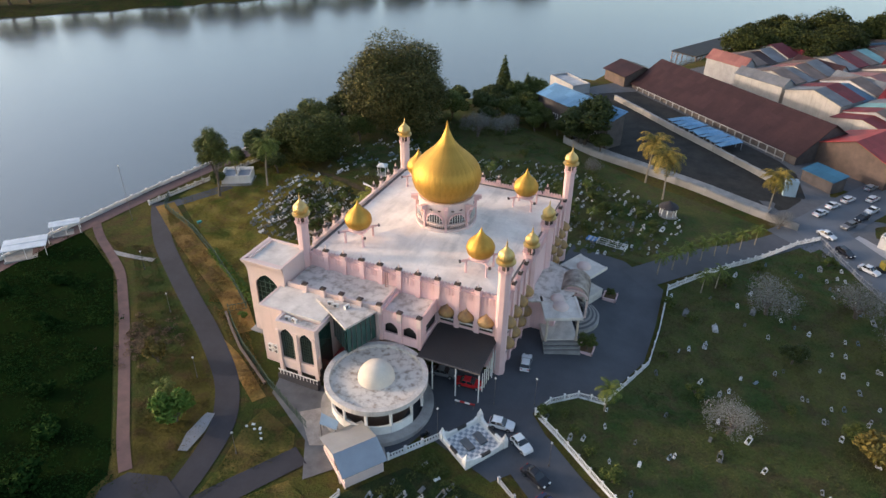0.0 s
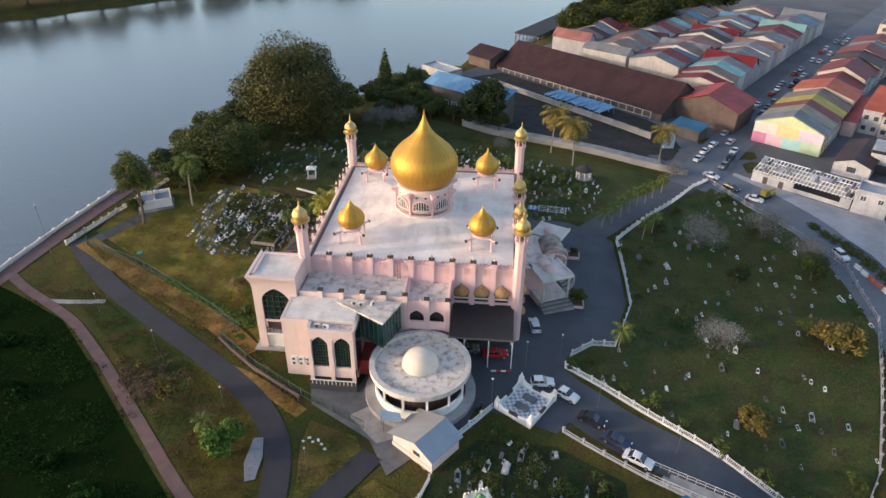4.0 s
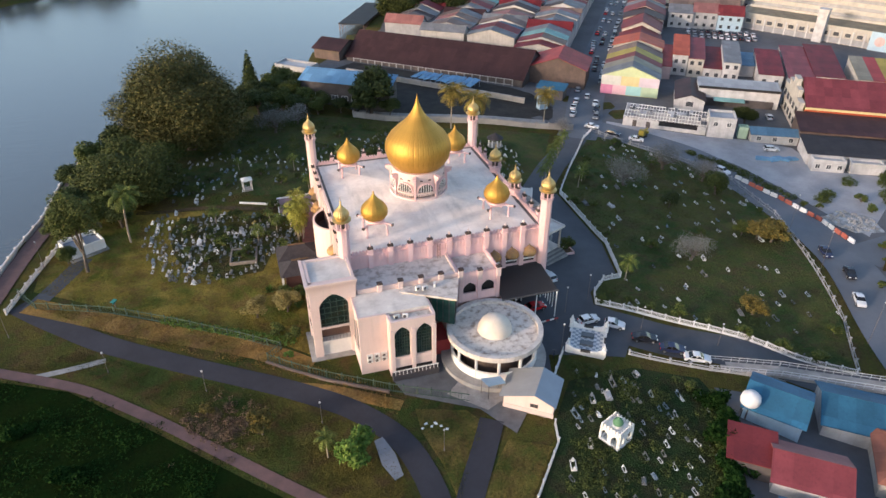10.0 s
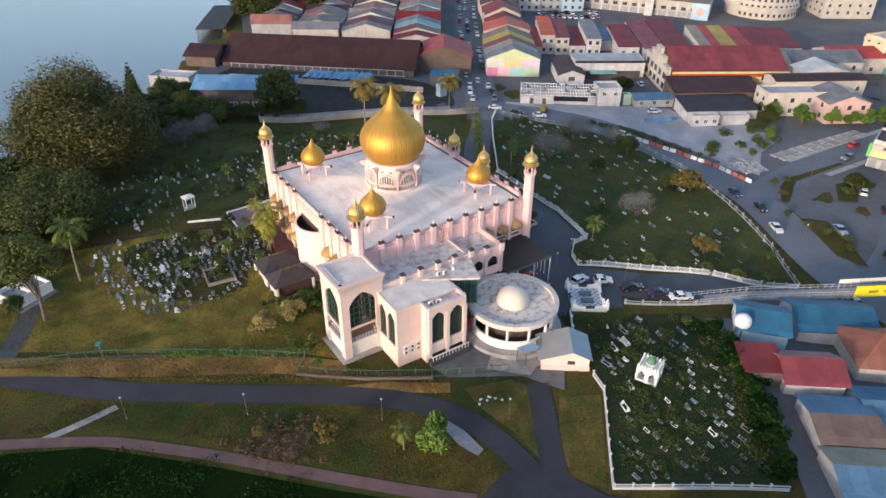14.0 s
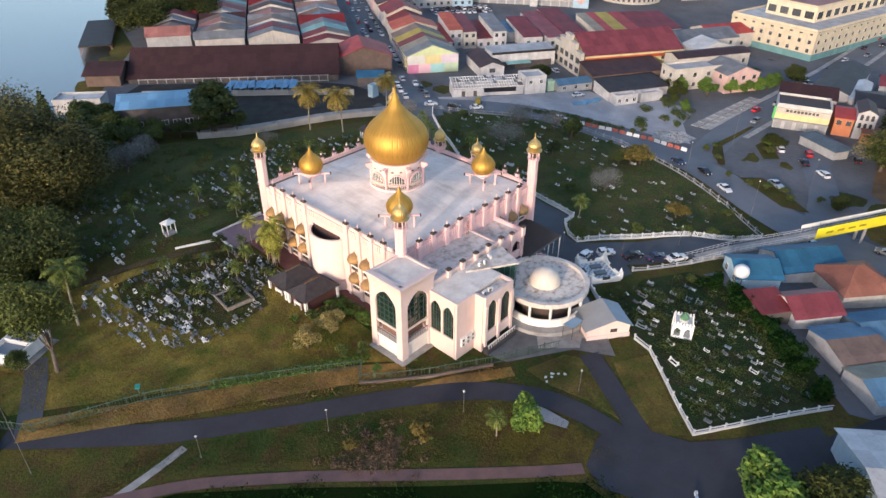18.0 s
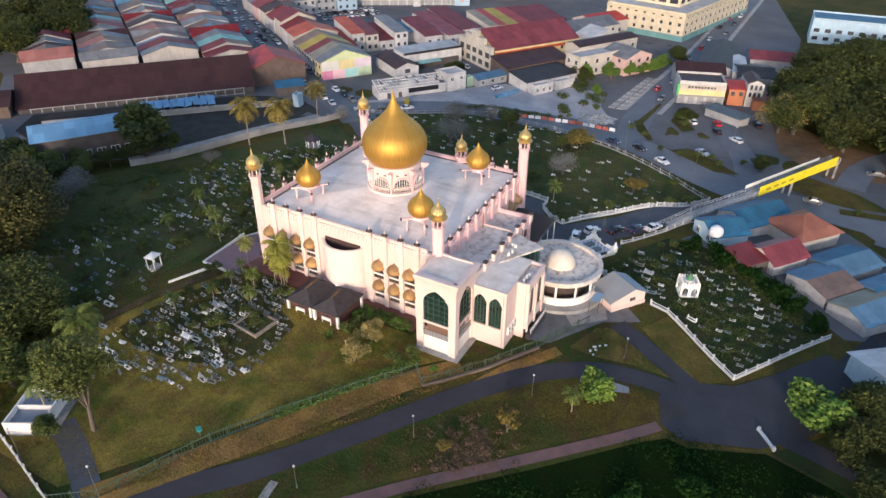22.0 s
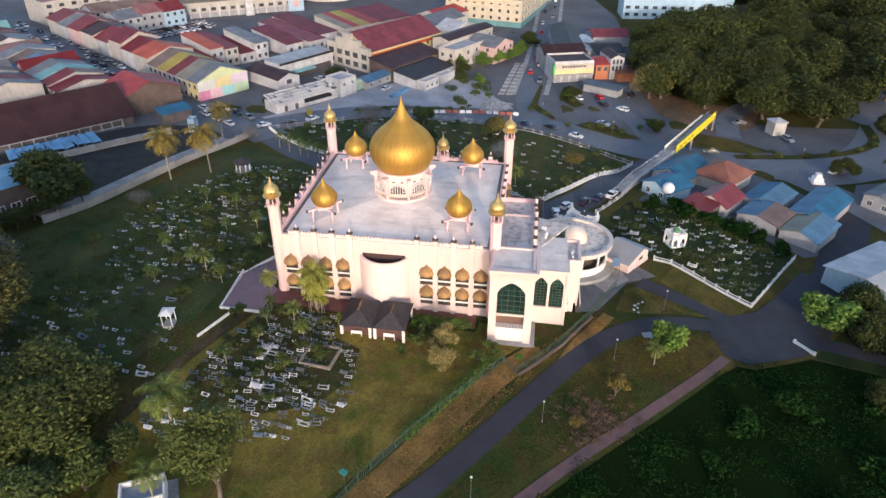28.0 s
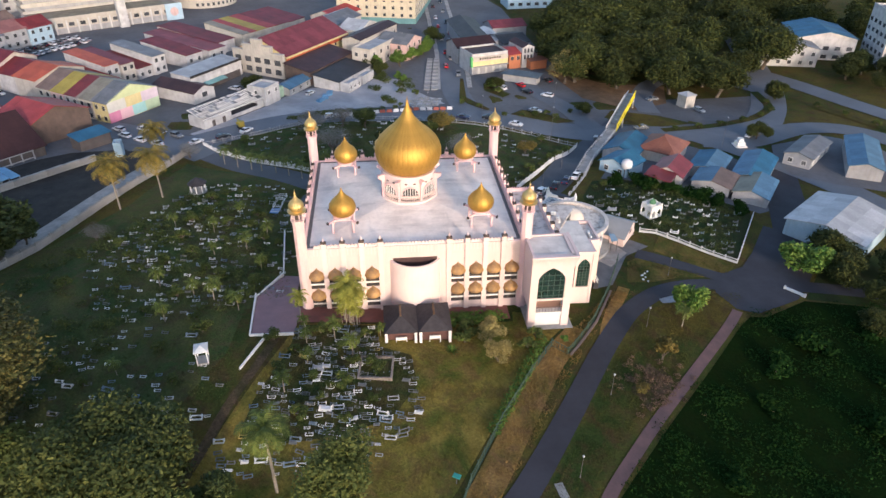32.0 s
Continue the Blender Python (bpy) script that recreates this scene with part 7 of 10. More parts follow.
for i, (x, y, s) in enumerate(((-10, -78, 0.55), (-15, -84, 0.5), (-8, -86, 0.6), (-22, -88, 0.45), (-14, -95, 0.6), (-26, -98, 0.5), (-4, -112, 0.7), (-30, -80, 0.35))):
    plant_tree((BUSH if i == 0 else WOODB), x, y, "leafy green tree beside the southern lane", s if i else 1.5, i * 61, "southern trees")
for i, (x, y, s) in enumerate(((46, 196, 1.0), (58, 204, 1.1), (70, 196, 1.0), (64, 218, 1.1), (80, 212, 1.1), (50, 226, 1.0), (74, 232, 1.2), (92, 232, 1.2), (104, 244, 1.2), (60, 240, 1.0), (118, 256, 1.2))):
    plant_tree((WOODA, WOODB)[i % 2], x, y, "dark tree behind the market", s, i * 67, "market trees")
for i in range(24):
    u = i / 23
    x, y = -345 + 255 * u, 82 + 276 * u
    plant_tree(WOODA, x - 8 * rnd3.random() - 6, y + 10 + 8 * rnd3.random(), "dark tree on the far bank", rnd3.uniform(0.8, 1.3), i * 41, "far bank trees")
for i, (x, y, s) in enumerate(((138.5, 8.0, 0.4), (133.5, 4, 0.34), (178, -20, 0.5), (112, -36, 0.35), (117.5, 48, 0.42), (86, -60, 0.3), (60, -105, 0.4), (95, -130, 0.5))):
    plant_tree(WOODB, x, y, "sunlit green tree among the shops", s, i * 59, "street trees")


# grass that stands up: tufts over the lawns, banks and plots
def land_at(X, Y):
    S = W = 0.0
    for a, b, c in CTRL:
        q = ((X - a) ** 2 + (Y - b) ** 2 + 30.0) ** -1.5
        S, W = S + q * c, W + q
    return S / W


def inside_many(X, Y, poly):
    c = np.zeros(len(X), bool)
    for (x0, y0), (x1, y1) in zip(poly, poly[1:] + poly[:1]):
        if y0 != y1:
            c ^= ((y0 > Y) != (y1 > Y)) & (X < (x1 - x0) * (Y - y0) / (y1 - y0) + x0)
    return c


def tufts(name, polys, per, size, material, seed, label, lift=0.03, bare=()):
    g = np.random.RandomState(seed)
    out = []
    for poly in polys:
        A = np.array(poly)
        lo, hi = A.min(0), A.max(0)
        n = int(per * (hi - lo).prod())
        X, Y = g.uniform(lo[0], hi[0], n), g.uniform(lo[1], hi[1], n)
        k = inside_many(X, Y, poly)
        drift = np.sin(X * 0.9 + 2 * np.sin(Y * 0.37)) + np.sin(Y * 1.1 + 1.7 * np.sin(X * 0.43)) + g.normal(0, 0.9, n)
        k &= drift > -0.5
        for hole in bare:
            k &= ~inside_many(X, Y, hole)
        out.append(np.stack([X[k], Y[k]], 1))
    P = np.concatenate(out)
    n = len(P)
    base = np.column_stack([P, land_at(P[:, 0], P[:, 1]) + lift])
    a = g.uniform(0, 6.283, n)
    h = size * g.uniform(0.5, 1.5, n)
    t = np.column_stack([g.normal(0, 0.55, n), g.normal(0, 0.55, n), np.ones(n)]) * h[:, None]
    s = np.column_stack([np.cos(a), np.sin(a), np.zeros(n)]) * (h * 0.42)[:, None]
    V = np.empty((n, 4, 3))
    V[:, 0], V[:, 1], V[:, 2], V[:, 3] = base - t * 0.1, base + t * 0.5 - s, base + t, base + t * 0.45 + s
    me = bpy.data.meshes.new(name)
    me.vertices.add(n * 4)
    me.vertices.foreach_set("co", V.ravel())
    me.loops.add(n * 4)
    me.loops.foreach_set("vertex_index", np.arange(n * 4, dtype=np.int32))
    me.polygons.add(n)
    me.polygons.foreach_set("loop_start", np.arange(0, n * 4, 4, dtype=np.int32))
    me.update(calc_edges=True)
    me.materials.append(material)
    tagged(new(name, me), label, "grass", kind="stuff")


W_LAWN = [(-72, 7), (-58, -3), (-44, -11.5), (-31, -19.5), (-22.8, -27.5), (-20, -17.2), (-22.8, -16.8), (-22.8, 20), (-26, 21.5), (-36, 25.6), (-50, 31), (-56, 36), (-72, 34)]
PARK = [(-72, -14.5), (-62, -13), (-46, -24), (-32, -33.2), (-23, -40.5), (-18.6, -46), (-16.6, -55), (-16.6, -63), (-21, -59), (-34, -45.2), (-47, -31.5), (-60, -19)]
SIDE = [(-1, -50.5), (4.5, -53.8), (-6.5, -66), (-10.5, -62), (-6, -56)]
LANE = [(-12.3, -41.2), (-5.0, -43.6), (-3.4, -46.6), (-7.4, -53.2), (-11.0, -58.5), (-11.4, -52), (-12.6, -46)]
BANKS = [(-71, 1.5), (-58, -5), (-44, -13), (-31, -21.6), (-22.5, -30.5), (-15, -36.5), (-15, -42), (-21, -35.5), (-31, -27.6), (-45, -18.6), (-60, -8.2)]
# brighter and yellower than GRASS: low sun put into the lawn colours
WESTTURF = ((0.098, 0.112, 0.021), (0.250, 0.182, 0.041), (0.150, 0.100, 0.032))
WPLOT = [(-31.0, 1.6), (-38, 1.0), (-44.5, 5.0), (-47.5, 12), (-48.5, 20), (-47, 26.5), (-40.5, 25.4), (-30, 21.4), (-23.2, 20.1), (-23.2, 7), (-28.8, 6.8)]
WPLOTTURF = ((0.034, 0.050, 0.014), (0.082, 0.072, 0.022), (0.062, 0.048, 0.022))
WPLOTBLADE = turf("west_plot_blades", *[tuple(v * 1.1 for v in c) for c in WPLOTTURF], 0.25, True)
lawn("west_plot", WPLOT, turf("west_plot_grass", *WPLOTTURF, 0.25), "dark grass under the western graves", "lawn", 0.07)
lawn("west_lawn", W_LAWN, turf("west_lawn_grass", *WESTTURF, 0.09), "mown west lawn, green and straw, gilded as by low sun", "lawn", 0.03)
tufts("west_lawn_tufts", [W_LAWN], 40, 0.12, turf("west_lawn_blades", *[tuple(v * 0.9 for v in c) for c in WESTTURF], 0.09, True), 61, "mown grass with straw and green patches", 0.03, (WPLOT,))
# olive and straw, raised above GRASS to look golden-lit
for nm, poly in (("side_lawn", SIDE), ("lane_lawn", LANE)):
    lawn(nm, poly, turf(nm + "_grass", (0.070, 0.078, 0.018), (0.165, 0.118, 0.034), (0.115, 0.078, 0.028), 0.14), "rough lawn beside the lane, olive and straw, brightened as if sunlit", "lawn", 0.03)
tufts("grass_tufts", [PARK, SIDE, LANE], 32, 0.13, GRASSBLADE, 64, "rough park grass with straw and green patches")
# bank blades: dry straw with the sunlit warmth in the colour
tufts("bank_grass", [BANKS], 40, 0.16, turf("bank_grass_blades", (0.13, 0.10, 0.030), (0.25, 0.145, 0.05), (0.17, 0.105, 0.045), 0.12, True), 62, "long dry grass on the bank", 0.12)
tufts("west_plot_tufts", [WPLOT], 26, 0.15, WPLOTBLADE, 65, "rough dark grass between the western graves", 0.06)
# blades darkened like the ground below them
tufts("south_plot_tufts", [SOUTH], 14, 0.17, LAWNDARKBLADE, 66, "rough grass in the south cemetery, darkened as in shade", 0.05)
tufts("cemetery_tufts", [E_CEM, NORTH, NWEST], 12, 0.17, LAWNBLADE, 63, "rough green grass between the graves", 0.05)
# dry twigs over the bare soil
rq, dry = random.Random(77), []
for i in range(90):
    x, y, q = -40.3 + rq.gauss(0, 2.7), -35.8 + rq.gauss(0, 2.7), rq.uniform(0.25, 0.7)
    dry.append((x, y, land(x, y) + q * 0.2, q, q, q * 0.5))
tagged(new("dry_brush", leaves("dry_brush", dry, 4200, 0.13, leaf_mat("dry_twig_leaves", (0.07, 0.045, 0.028), (0.20, 0.125, 0.075)), 78)), "scattered dry brown brush over bare soil", "brush", kind="stuff")
# spiky rosette on the west lawn
ag = thing("agave", "spiky pale green rosette plant on the west lawn", "plant", m=pose(-30.3, -5.1, land(-30.3, -5.1)))
bm = BM()
for i in range(26):
    a, e = i * 2.4, radians(18 + 60 * (i % 5) / 5)
    d = Vector((math.cos(a) * math.cos(e), math.sin(a) * math.cos(e), math.sin(e)))
    sd_ = Vector((-math.sin(a), math.cos(a), 0)) * 0.09
    q = [bm.verts.new(p) for p in (-sd_, sd_, d * 0.75 + sd_ * 1.2, d * 1.5, d * 0.75 - sd_ * 1.2)]
    bm.faces.new(q)
part("rosette", bm, LEAFBRIGHT, ag)

# bushes standing out of the field
for i, (x, y, s_) in enumerate(((-38, -58, 1.3), (-46, -52, 1.0), (-33, -66, 1.6), (-52, -66, 1.5), (-60, -40, 1.1), (-68, -30, 1.0), (-44, -76, 1.7), (-30, -80, 1.4), (-58, -84, 1.6), (-70, -56, 1.3), (-76, -36, 0.9), (-64, -72, 1.5))):
    plant_tree(FIELDBUSH, x, y, "dark green bush in the rank field", s_, i * 51, "field bushes", name="shrub")

for i, (x, y, s_) in enumerate(((31.5, -53, 1.2), (29.5, -58.5, 1.5), (28, -61.5, 1.7), (26.5, -64, 1.4), (21.5, -70, 1.6), (18.5, -73, 1.3), (15, -77.5, 1.2), (24.5, -66.6, 1.1))):
    plant_tree(FIELDBUSH, x, y, "dark leafy bush between cemetery and sheds", s_, i * 63, "shed side bushes", name="shrub")

# ---- vehicles ----
CARGLASS = mat("car_glass", (0.02, 0.022, 0.025), (0.012, 0.012, 0.014), rough=0.06, bump=0, spec=0.8)
TYRE = plain("tyre_rubber", (0.025, 0.025, 0.025), rough=0.9)
RIM = plain("alloy_rim", (0.5, 0.5, 0.5), rough=0.3, metal=0.8)
LAMPG = plain("lamp_glass", (0.7, 0.7, 0.68), rough=0.15)
TAIL = plain("tail_lamp", (0.45, 0.02, 0.02), rough=0.2)


def car_kind(paint, L_=4.3, W=1.72, hatch=False):
    c = thing("car", "", "car")
    h, w = L_ / 2, W / 2
    bm = BM()
    prof = [(-h, 0.32), (-h + 0.02, 0.78), (-h + 0.12, 0.92), (-h + (0.55 if hatch else 0.85), 0.98), (h - 1.25, 0.95), (h - 0.35, 0.80), (h - 0.05, 0.66), (h, 0.34), (h - 0.1, 0.24), (-h + 0.1, 0.24)]
    slab(bm, prof, W, pose(0, w, 0))
    for v in bm.verts:
        v.co.y *= 0.90 if abs(v.co.x) > h - 0.2 else 1.0
        v.co.y *= 0.97 if v.co.z > 0.85 else 1.0
    bmesh.ops.bevel(bm, geom=bm.edges[:], offset=0.05, segments=2, affect='EDGES')
    part("body", bm, paint, c, smooth=False)
    x0, x1, x2, x3 = (-h + 0.15, -h + 0.55, h - 1.95, h - 1.25) if hatch else (-h + 0.65, -h + 1.35, h - 1.95, h - 1.2)

    def frustum(z0, z1, a, b, wa, wb, mat_, name, parent):
        bm = BM()
        lo = [bm.verts.new((x, y, z0)) for x, y in ((a[0], -wa), (a[1], -wa), (a[1], wa), (a[0], wa))]
        hi = [bm.verts.new((x, y, z1)) for x, y in ((b[0], -wb), (b[1], -wb), (b[1], wb), (b[0], wb))]
        bm.faces.new(lo[::-1])
        bm.faces.new(hi)
        for i in range(4):
            bm.faces.new((lo[i], lo[(i + 1) % 4], hi[(i + 1) % 4], hi[i]))
        return part(name, bm, mat_, parent)

    g = frustum(0.94, 1.40, (x0, x3), (x1, x2), w * 0.93, w * 0.76, CARGLASS, "glasshouse", c)
    frustum(1.39, 1.47, (x1 - 0.06, x2 + 0.06), (x1 + 0.12, x2 - 0.12), w * 0.78, w * 0.68, paint, "roof", c)
    bm = BM()
    for s in (-1, 1):
        for xa, xb in ((x0, x1), ((x1 + x2) / 2, (x1 + x2) / 2), (x3, x2)):
            q = [bm.verts.new(p) for p in ((xa - 0.05, s * (w * 0.935), 0.95), (xa + 0.05, s * (w * 0.935), 0.95), (xb + 0.05, s * (w * 0.77), 1.40), (xb - 0.05, s * (w * 0.77), 1.40))]
            bm.faces.new(q)
    part("cabin_frame", bm, paint, g)
    for sx in (-1, 1):
        for sy in (-1, 1):
            bm = BM()
            lathe(bm, [(0.0, -0.1), (0.28, -0.1), (0.32, -0.06), (0.32, 0.06), (0.28, 0.1), (0.0, 0.1)], 16)
            bm.transform(pose(sx * (h - 0.78), sy * (w - 0.07), 0.32, 90))
            wh = part("wheel", bm, TYRE, c)
            bm = BM()
            lathe(bm, [(0.19, -0.02), (0.19, 0.02), (0, 0.02)], 10)
            bm.transform(pose(sx * (h - 0.78), sy * (w + 0.035), 0.32, -90 * sy))
            part("rim", bm, RIM, wh)
    for sy in (-1, 1):
        bm = BM()
        box(bm, h - 0.22, h - 0.02, sy * w * 0.62 - 0.18, sy * w * 0.62 + 0.18, 0.60, 0.74)
        part("headlight", bm, LAMPG, c)
        bm = BM()
        box(bm, -h - 0.005, -h + 0.1, sy * w * 0.66 - 0.15, sy * w * 0.66 + 0.15, 0.66, 0.84)
        part("tail_light", bm, TAIL, c)
    return c


PAINTS = {"white": plain("white_car_paint", (0.75, 0.76, 0.78), rough=0.25), "silver": plain("silver_car_paint", (0.45, 0.47, 0.5), rough=0.28, metal=0.5), "black": plain("black_car_paint", (0.02, 0.022, 0.03), rough=0.2),
          "red": plain("red_car_paint", (0.55, 0.025, 0.03), rough=0.25), "blue": plain("navy_car_paint", (0.03, 0.04, 0.09), rough=0.25), "grey": plain("grey_car_paint", (0.16, 0.165, 0.175), rough=0.28)}
PROTO = {}


def car(col, x, y, rz, hatch=False, where="parked", lift=0.1, L_=4.3):
    key = (col, hatch, L_)
    label = "%s %s %s" % (col, "hatchback" if hatch else "saloon car", where)
    m = pose(x, y, land(x, y) + lift, 0, 0, rz)
    if key not in PROTO:
        PROTO[key] = car_kind(PAINTS[col], L_, 1.72, hatch)
        PROTO[key].matrix_basis = m
        c = PROTO[key]
    else:
        c = copy_thing(PROTO[key], m)
    tagged(c, label, "car", "cars")


car("white", 35.2, -43.8, -28, False, "parked beside the cemetery rail", 0.10, 4.3)
car("white", 22.2, -30.4, 5, True, "parked by the tiled mausoleum", 0.10, 3.8)
car("white", 26.0, -32.8, -35, True, "parked by the tiled mausoleum", 0.10, 3.6)
car("black", 29.4, -37.0, -25, False, "parked beside the cemetery rail", 0.10)
car("blue", 32.6, -40.6, -28, False, "parked beside the cemetery rail", 0.10)
car("white", 21.3, -15.8, 100, True, "parked on the forecourt by the east wall", 0.08, 4.0)
car("red", 14.6, -24.2, 6, False, "parked under the carport", 0.08)
car("grey", 9.8, -23.5, 8, False, "parked under the carport", 0.08)
rc = random.Random(3)
# queue along the shop street
for i in range(26):
    u = i / 25
    x, y = np.interp(u, (0, .2, .55, 1), (72, 88, 122, 172)), np.interp(u, (0, .2, .55, 1), (66, 93, 144, 218))
    a = 56 + rc.uniform(-4, 4)
    for k, off in enumerate((-3.2, 0.4, 3.6)):
        if rc.random() < (0.75 if k != 1 else 0.5):
            car(rc.choice(("white", "silver", "grey", "red", "black", "white", "white")), x - off * math.sin(radians(a)) + rc.uniform(-.4, .4), y + off * math.cos(radians(a)), a + (180 if k == 0 else 0), rc.random() < 0.5, "queueing on the shop street", 0.16)
for col, x, y, a in (("white", 70, 57.5, -40), ("black", 73.4, 50.6, -50), ("white", 77.4, 44.6, -35), ("blue", 83.5, -21, 247), ("black", 82, -29, 240), ("white", 77, -36.5, 238), ("white", 88.5, 20, 285), ("silver", 88, -45, 240), ("black", 106, -46, 35), ("white", 111, -38, 30), ("red", 113, -45, 25), ("white", 102, -52, 50), ("grey", 99, -88, 100), ("silver", 86, -99, 200), ("white", 62, -104, 130), ("grey", 71, -74, 95), ("black", 118, -56, 20), ("white", 111.0, 28.2, -25), ("white", 117, 54.5, 60), ("grey", 122, 50.5, 60), ("white", 127, 48.5, 60), ("silver", 148, -24, 0), ("white", 175, -26, 0), ("silver", 66, -60, 60)):
    car(col, x, y, a, rc.random() < 0.5, "on the town road", 0.16)
for i in range(16):
    x = 128 + i * 10.5 + rc.uniform(-3, 3)
    y = np.interp(x, (110, 158, 242, 330), (-21, -25, -27, -30)) + (2.2 if i % 2 else -2.2)
    car(rc.choice(("white", "silver", "grey", "red", "black")), x, y, (-3 if i % 2 else 177) + rc.uniform(-3, 3), rc.random() < 0.5, "driving along the side road", 0.2)
bike = thing("motorcycle", "small dark motorcycle parked by the rotunda", "motorcycle", m=pose(12.6, -36.6, land(12.6, -36.6) + 0.08, 0, 0, 60))
for x in (-0.6, 0.6):
    bm = BM()
    lathe(bm, [(0.0, -0.05), (0.26, -0.05), (0.29, 0), (0.26, 0.05), (0.0, 0.05)], 14)
    bm.transform(pose(x, 0, 0.29, 90))
    part("wheel", bm, TYRE, bike)
bm = BM()
slab(bm, [(-0.75, 0.75), (-0.1, 0.8), (0.1, 0.6), (0.45, 0.95), (0.6, 0.9), (0.35, 0.4), (-0.4, 0.35)], 0.3, pose(0, 0.15, 0))
part("body", bm, PAINTS["black"], bike)
bm = BM()
box(bm, 0.42, 0.48, -0.35, 0.35, 0.98, 1.03)
part("handlebar", bm, TRIM, bike)

# ---- town roads and lots ----
STREETGREY = mat("street_asphalt", (0.135, 0.147, 0.168), (0.10, 0.108, 0.124), rough=0.8, scale=0.08, fine=1.5, vary=0.12, bump=0.05)
GRAVEL = mat("pale_gravel_lot", (0.36, 0.36, 0.38), (0.24, 0.24, 0.255), rough=0.95, scale=0.12, fine=2.0, vary=0.18, bump=0.2)
TOWN = mat("town_ground", (0.135, 0.135, 0.145), (0.08, 0.08, 0.088), rough=0.9, scale=0.05, fine=0.8, vary=0.2, bump=0.1)
lawn("town_ground", [(70, 62), (64, 60), (30, 72), (8, 82), (-10, 104), (-8, 128), (8, 150), (34, 186), (52, 240), (75, 262), (130, 330), (420, 330), (420, -40), (330, -40), (240, -60), (150, -62), (126, -64), (100, -92), (100, -128), (70, -116), (66, -90), (70, -62), (84, -46), (92, 0), (90, 20), (78, 44)], TOWN, "grey-brown town ground between the buildings", "ground", 0.03, 9)
drape("shop_street", [(62, 52), (70, 62), (76, 74), (104, 118), (141, 172), (172, 218), (235, 312)], 11.5, STREETGREY, "grey asphalt shop street", "road", 0.12, 6)
drape("main_road", [(68, 61), (78.5, 47), (87, 30), (91, 12), (90.3, -8), (85.3, -26), (76.8, -44), (71, -58), (67, -78), (64, -96), (70, -112), (86, -123), (104, -132), (130, -140), (190, -160)], 11, STREETGREY, "grey asphalt main road curving round the hill", "road", 0.14, 3)
drape("side_road", [(90, -24), (110, -21), (158, -25), (242, -27), (330, -30)], 9, STREETGREY, "grey asphalt side road", "road", 0.16, 6)
drape("east_road", [(74, -60), (92, -56), (112, -46), (126, -52)], 7, STREETGREY, "grey asphalt car park lane", "road", 0.165, 4)
drape("south_road", [(66, -86), (50, -100), (34, -108), (10, -116), (-20, -122)], 9, STREETGREY, "grey asphalt road beside the roundabout", "road", 0.17, 5)
drape("park_lane", [(85, -82), (100, -84), (116, -92), (125, -106), (118, -122), (104, -131)], 7, STREETGREY, "grey asphalt loop lane", "road", 0.175, 4)
for side in (-1, 1):
    drape("pavement", [(114, -21.5 + side * 5.6), (158, -25 + side * 5.6), (242, -27 + side * 5.6), (330, -30 + side * 5.6)], 1.8, CONCRETE, "pale worn pavement along the side road", "pavement", 0.22, 6)
lawn("gravel_lot", [(77, 61), (90, 48.5), (99, 41.5), (109, 36), (118, 28), (116, 14), (128, 6), (126, -6), (114, -8), (100, -17), (99, 8), (96, 22), (88, 38), (75, 58)], GRAVEL, "pale gravel parking lot", "lot", 0.10, 5)
drape("canal_walk", [(4, 84.6), (12.2, 80.2), (23.2, 76.1), (36.2, 71.1), (57.6, 63.8)], 4.6, CONCRETE, "pale concrete walk between wall and canal", "walk", 0.5, 3)
lawn("canal_bed", [(3, 84.5), (12, 79.6), (23, 75.6), (36, 70.6), (56, 63.5), (62, 68), (66, 76), (64, 90), (59.5, 96.8), (36, 117.5), (13, 138), (2, 130), (-2, 112), (8, 96)], mat("dark_canal_mud", (0.040, 0.036, 0.031), (0.020, 0.019, 0.018), rough=0.85, scale=0.3, fine=2, vary=0.4, spec=0.2), "dark muddy canal behind the wall", "canal", 0.06, 4)
lawn("brown_lot", [(100, -64), (134, -58), (118, -76), (114, -98), (96, -92), (88, -78)], EARTH, "brown earth parking area under trees", "lot", 0.10, 5)
lawn("roundabout", [(55, -107), (45, -102.5), (36, -102.5), (29, -110), (22, -122), (34, -136), (52, -136), (60, -126)], TOWN, "grey yard inside the roundabout", "island", 0.20, 4)
drape("roundabout_road", [(60, -88), (57, -99), (62, -110), (68, -122), (66, -136), (50, -146), (30, -146)], 9, STREETGREY, "grey asphalt road round the sheds", "road", 0.18, 4)
drape("hedge_verge", [(69, -80), (71, -97), (77, -113), (87, -124.5), (104, -127)], 3.0, GRASS, "grassy verge with low shrubs", "verge", 0.22, 3)
drape("south_verge", [(87, -138.5), (76, -143), (64, -148), (50, -154)], 4.0, GRASS, "green strip between the southern roads", "verge", 0.22, 4)
drape("south_avenue", [(125, -138), (108, -146), (86, -152), (60, -162), (20, -176)], 9, STREETGREY, "grey asphalt southern avenue", "road", 0.19, 5)
lawn("verge", [(82, -66), (88, -70), (82, -84), (74, -92), (72, -80), (76, -70)], GRASS, "green verge between the roads", "verge", 0.10, 4)
lawn("yard_blue", [(34, -50), (48, -58), (62, -68), (58, -82), (44, -96), (20, -95), (14, -82), (25, -70), (33, -56)], TOWN, "grey yard between the sheds", "yard", 0.07, 4)
for isle in ([(97, -24.5), (104, -22.2), (124, -24.8), (124, -26.0), (104, -24.6), (91, -30.8), (90, -29.6)], [(86, -36.5), (90, -41), (85, -49.5), (80, -56), (78.8, -50)], [(110, -31.6), (118, -32.4), (105, -40), (102, -36.8)]):
    lawn("islet", isle, GRASS, "green kerbed traffic island", "island", 0.24, 4)


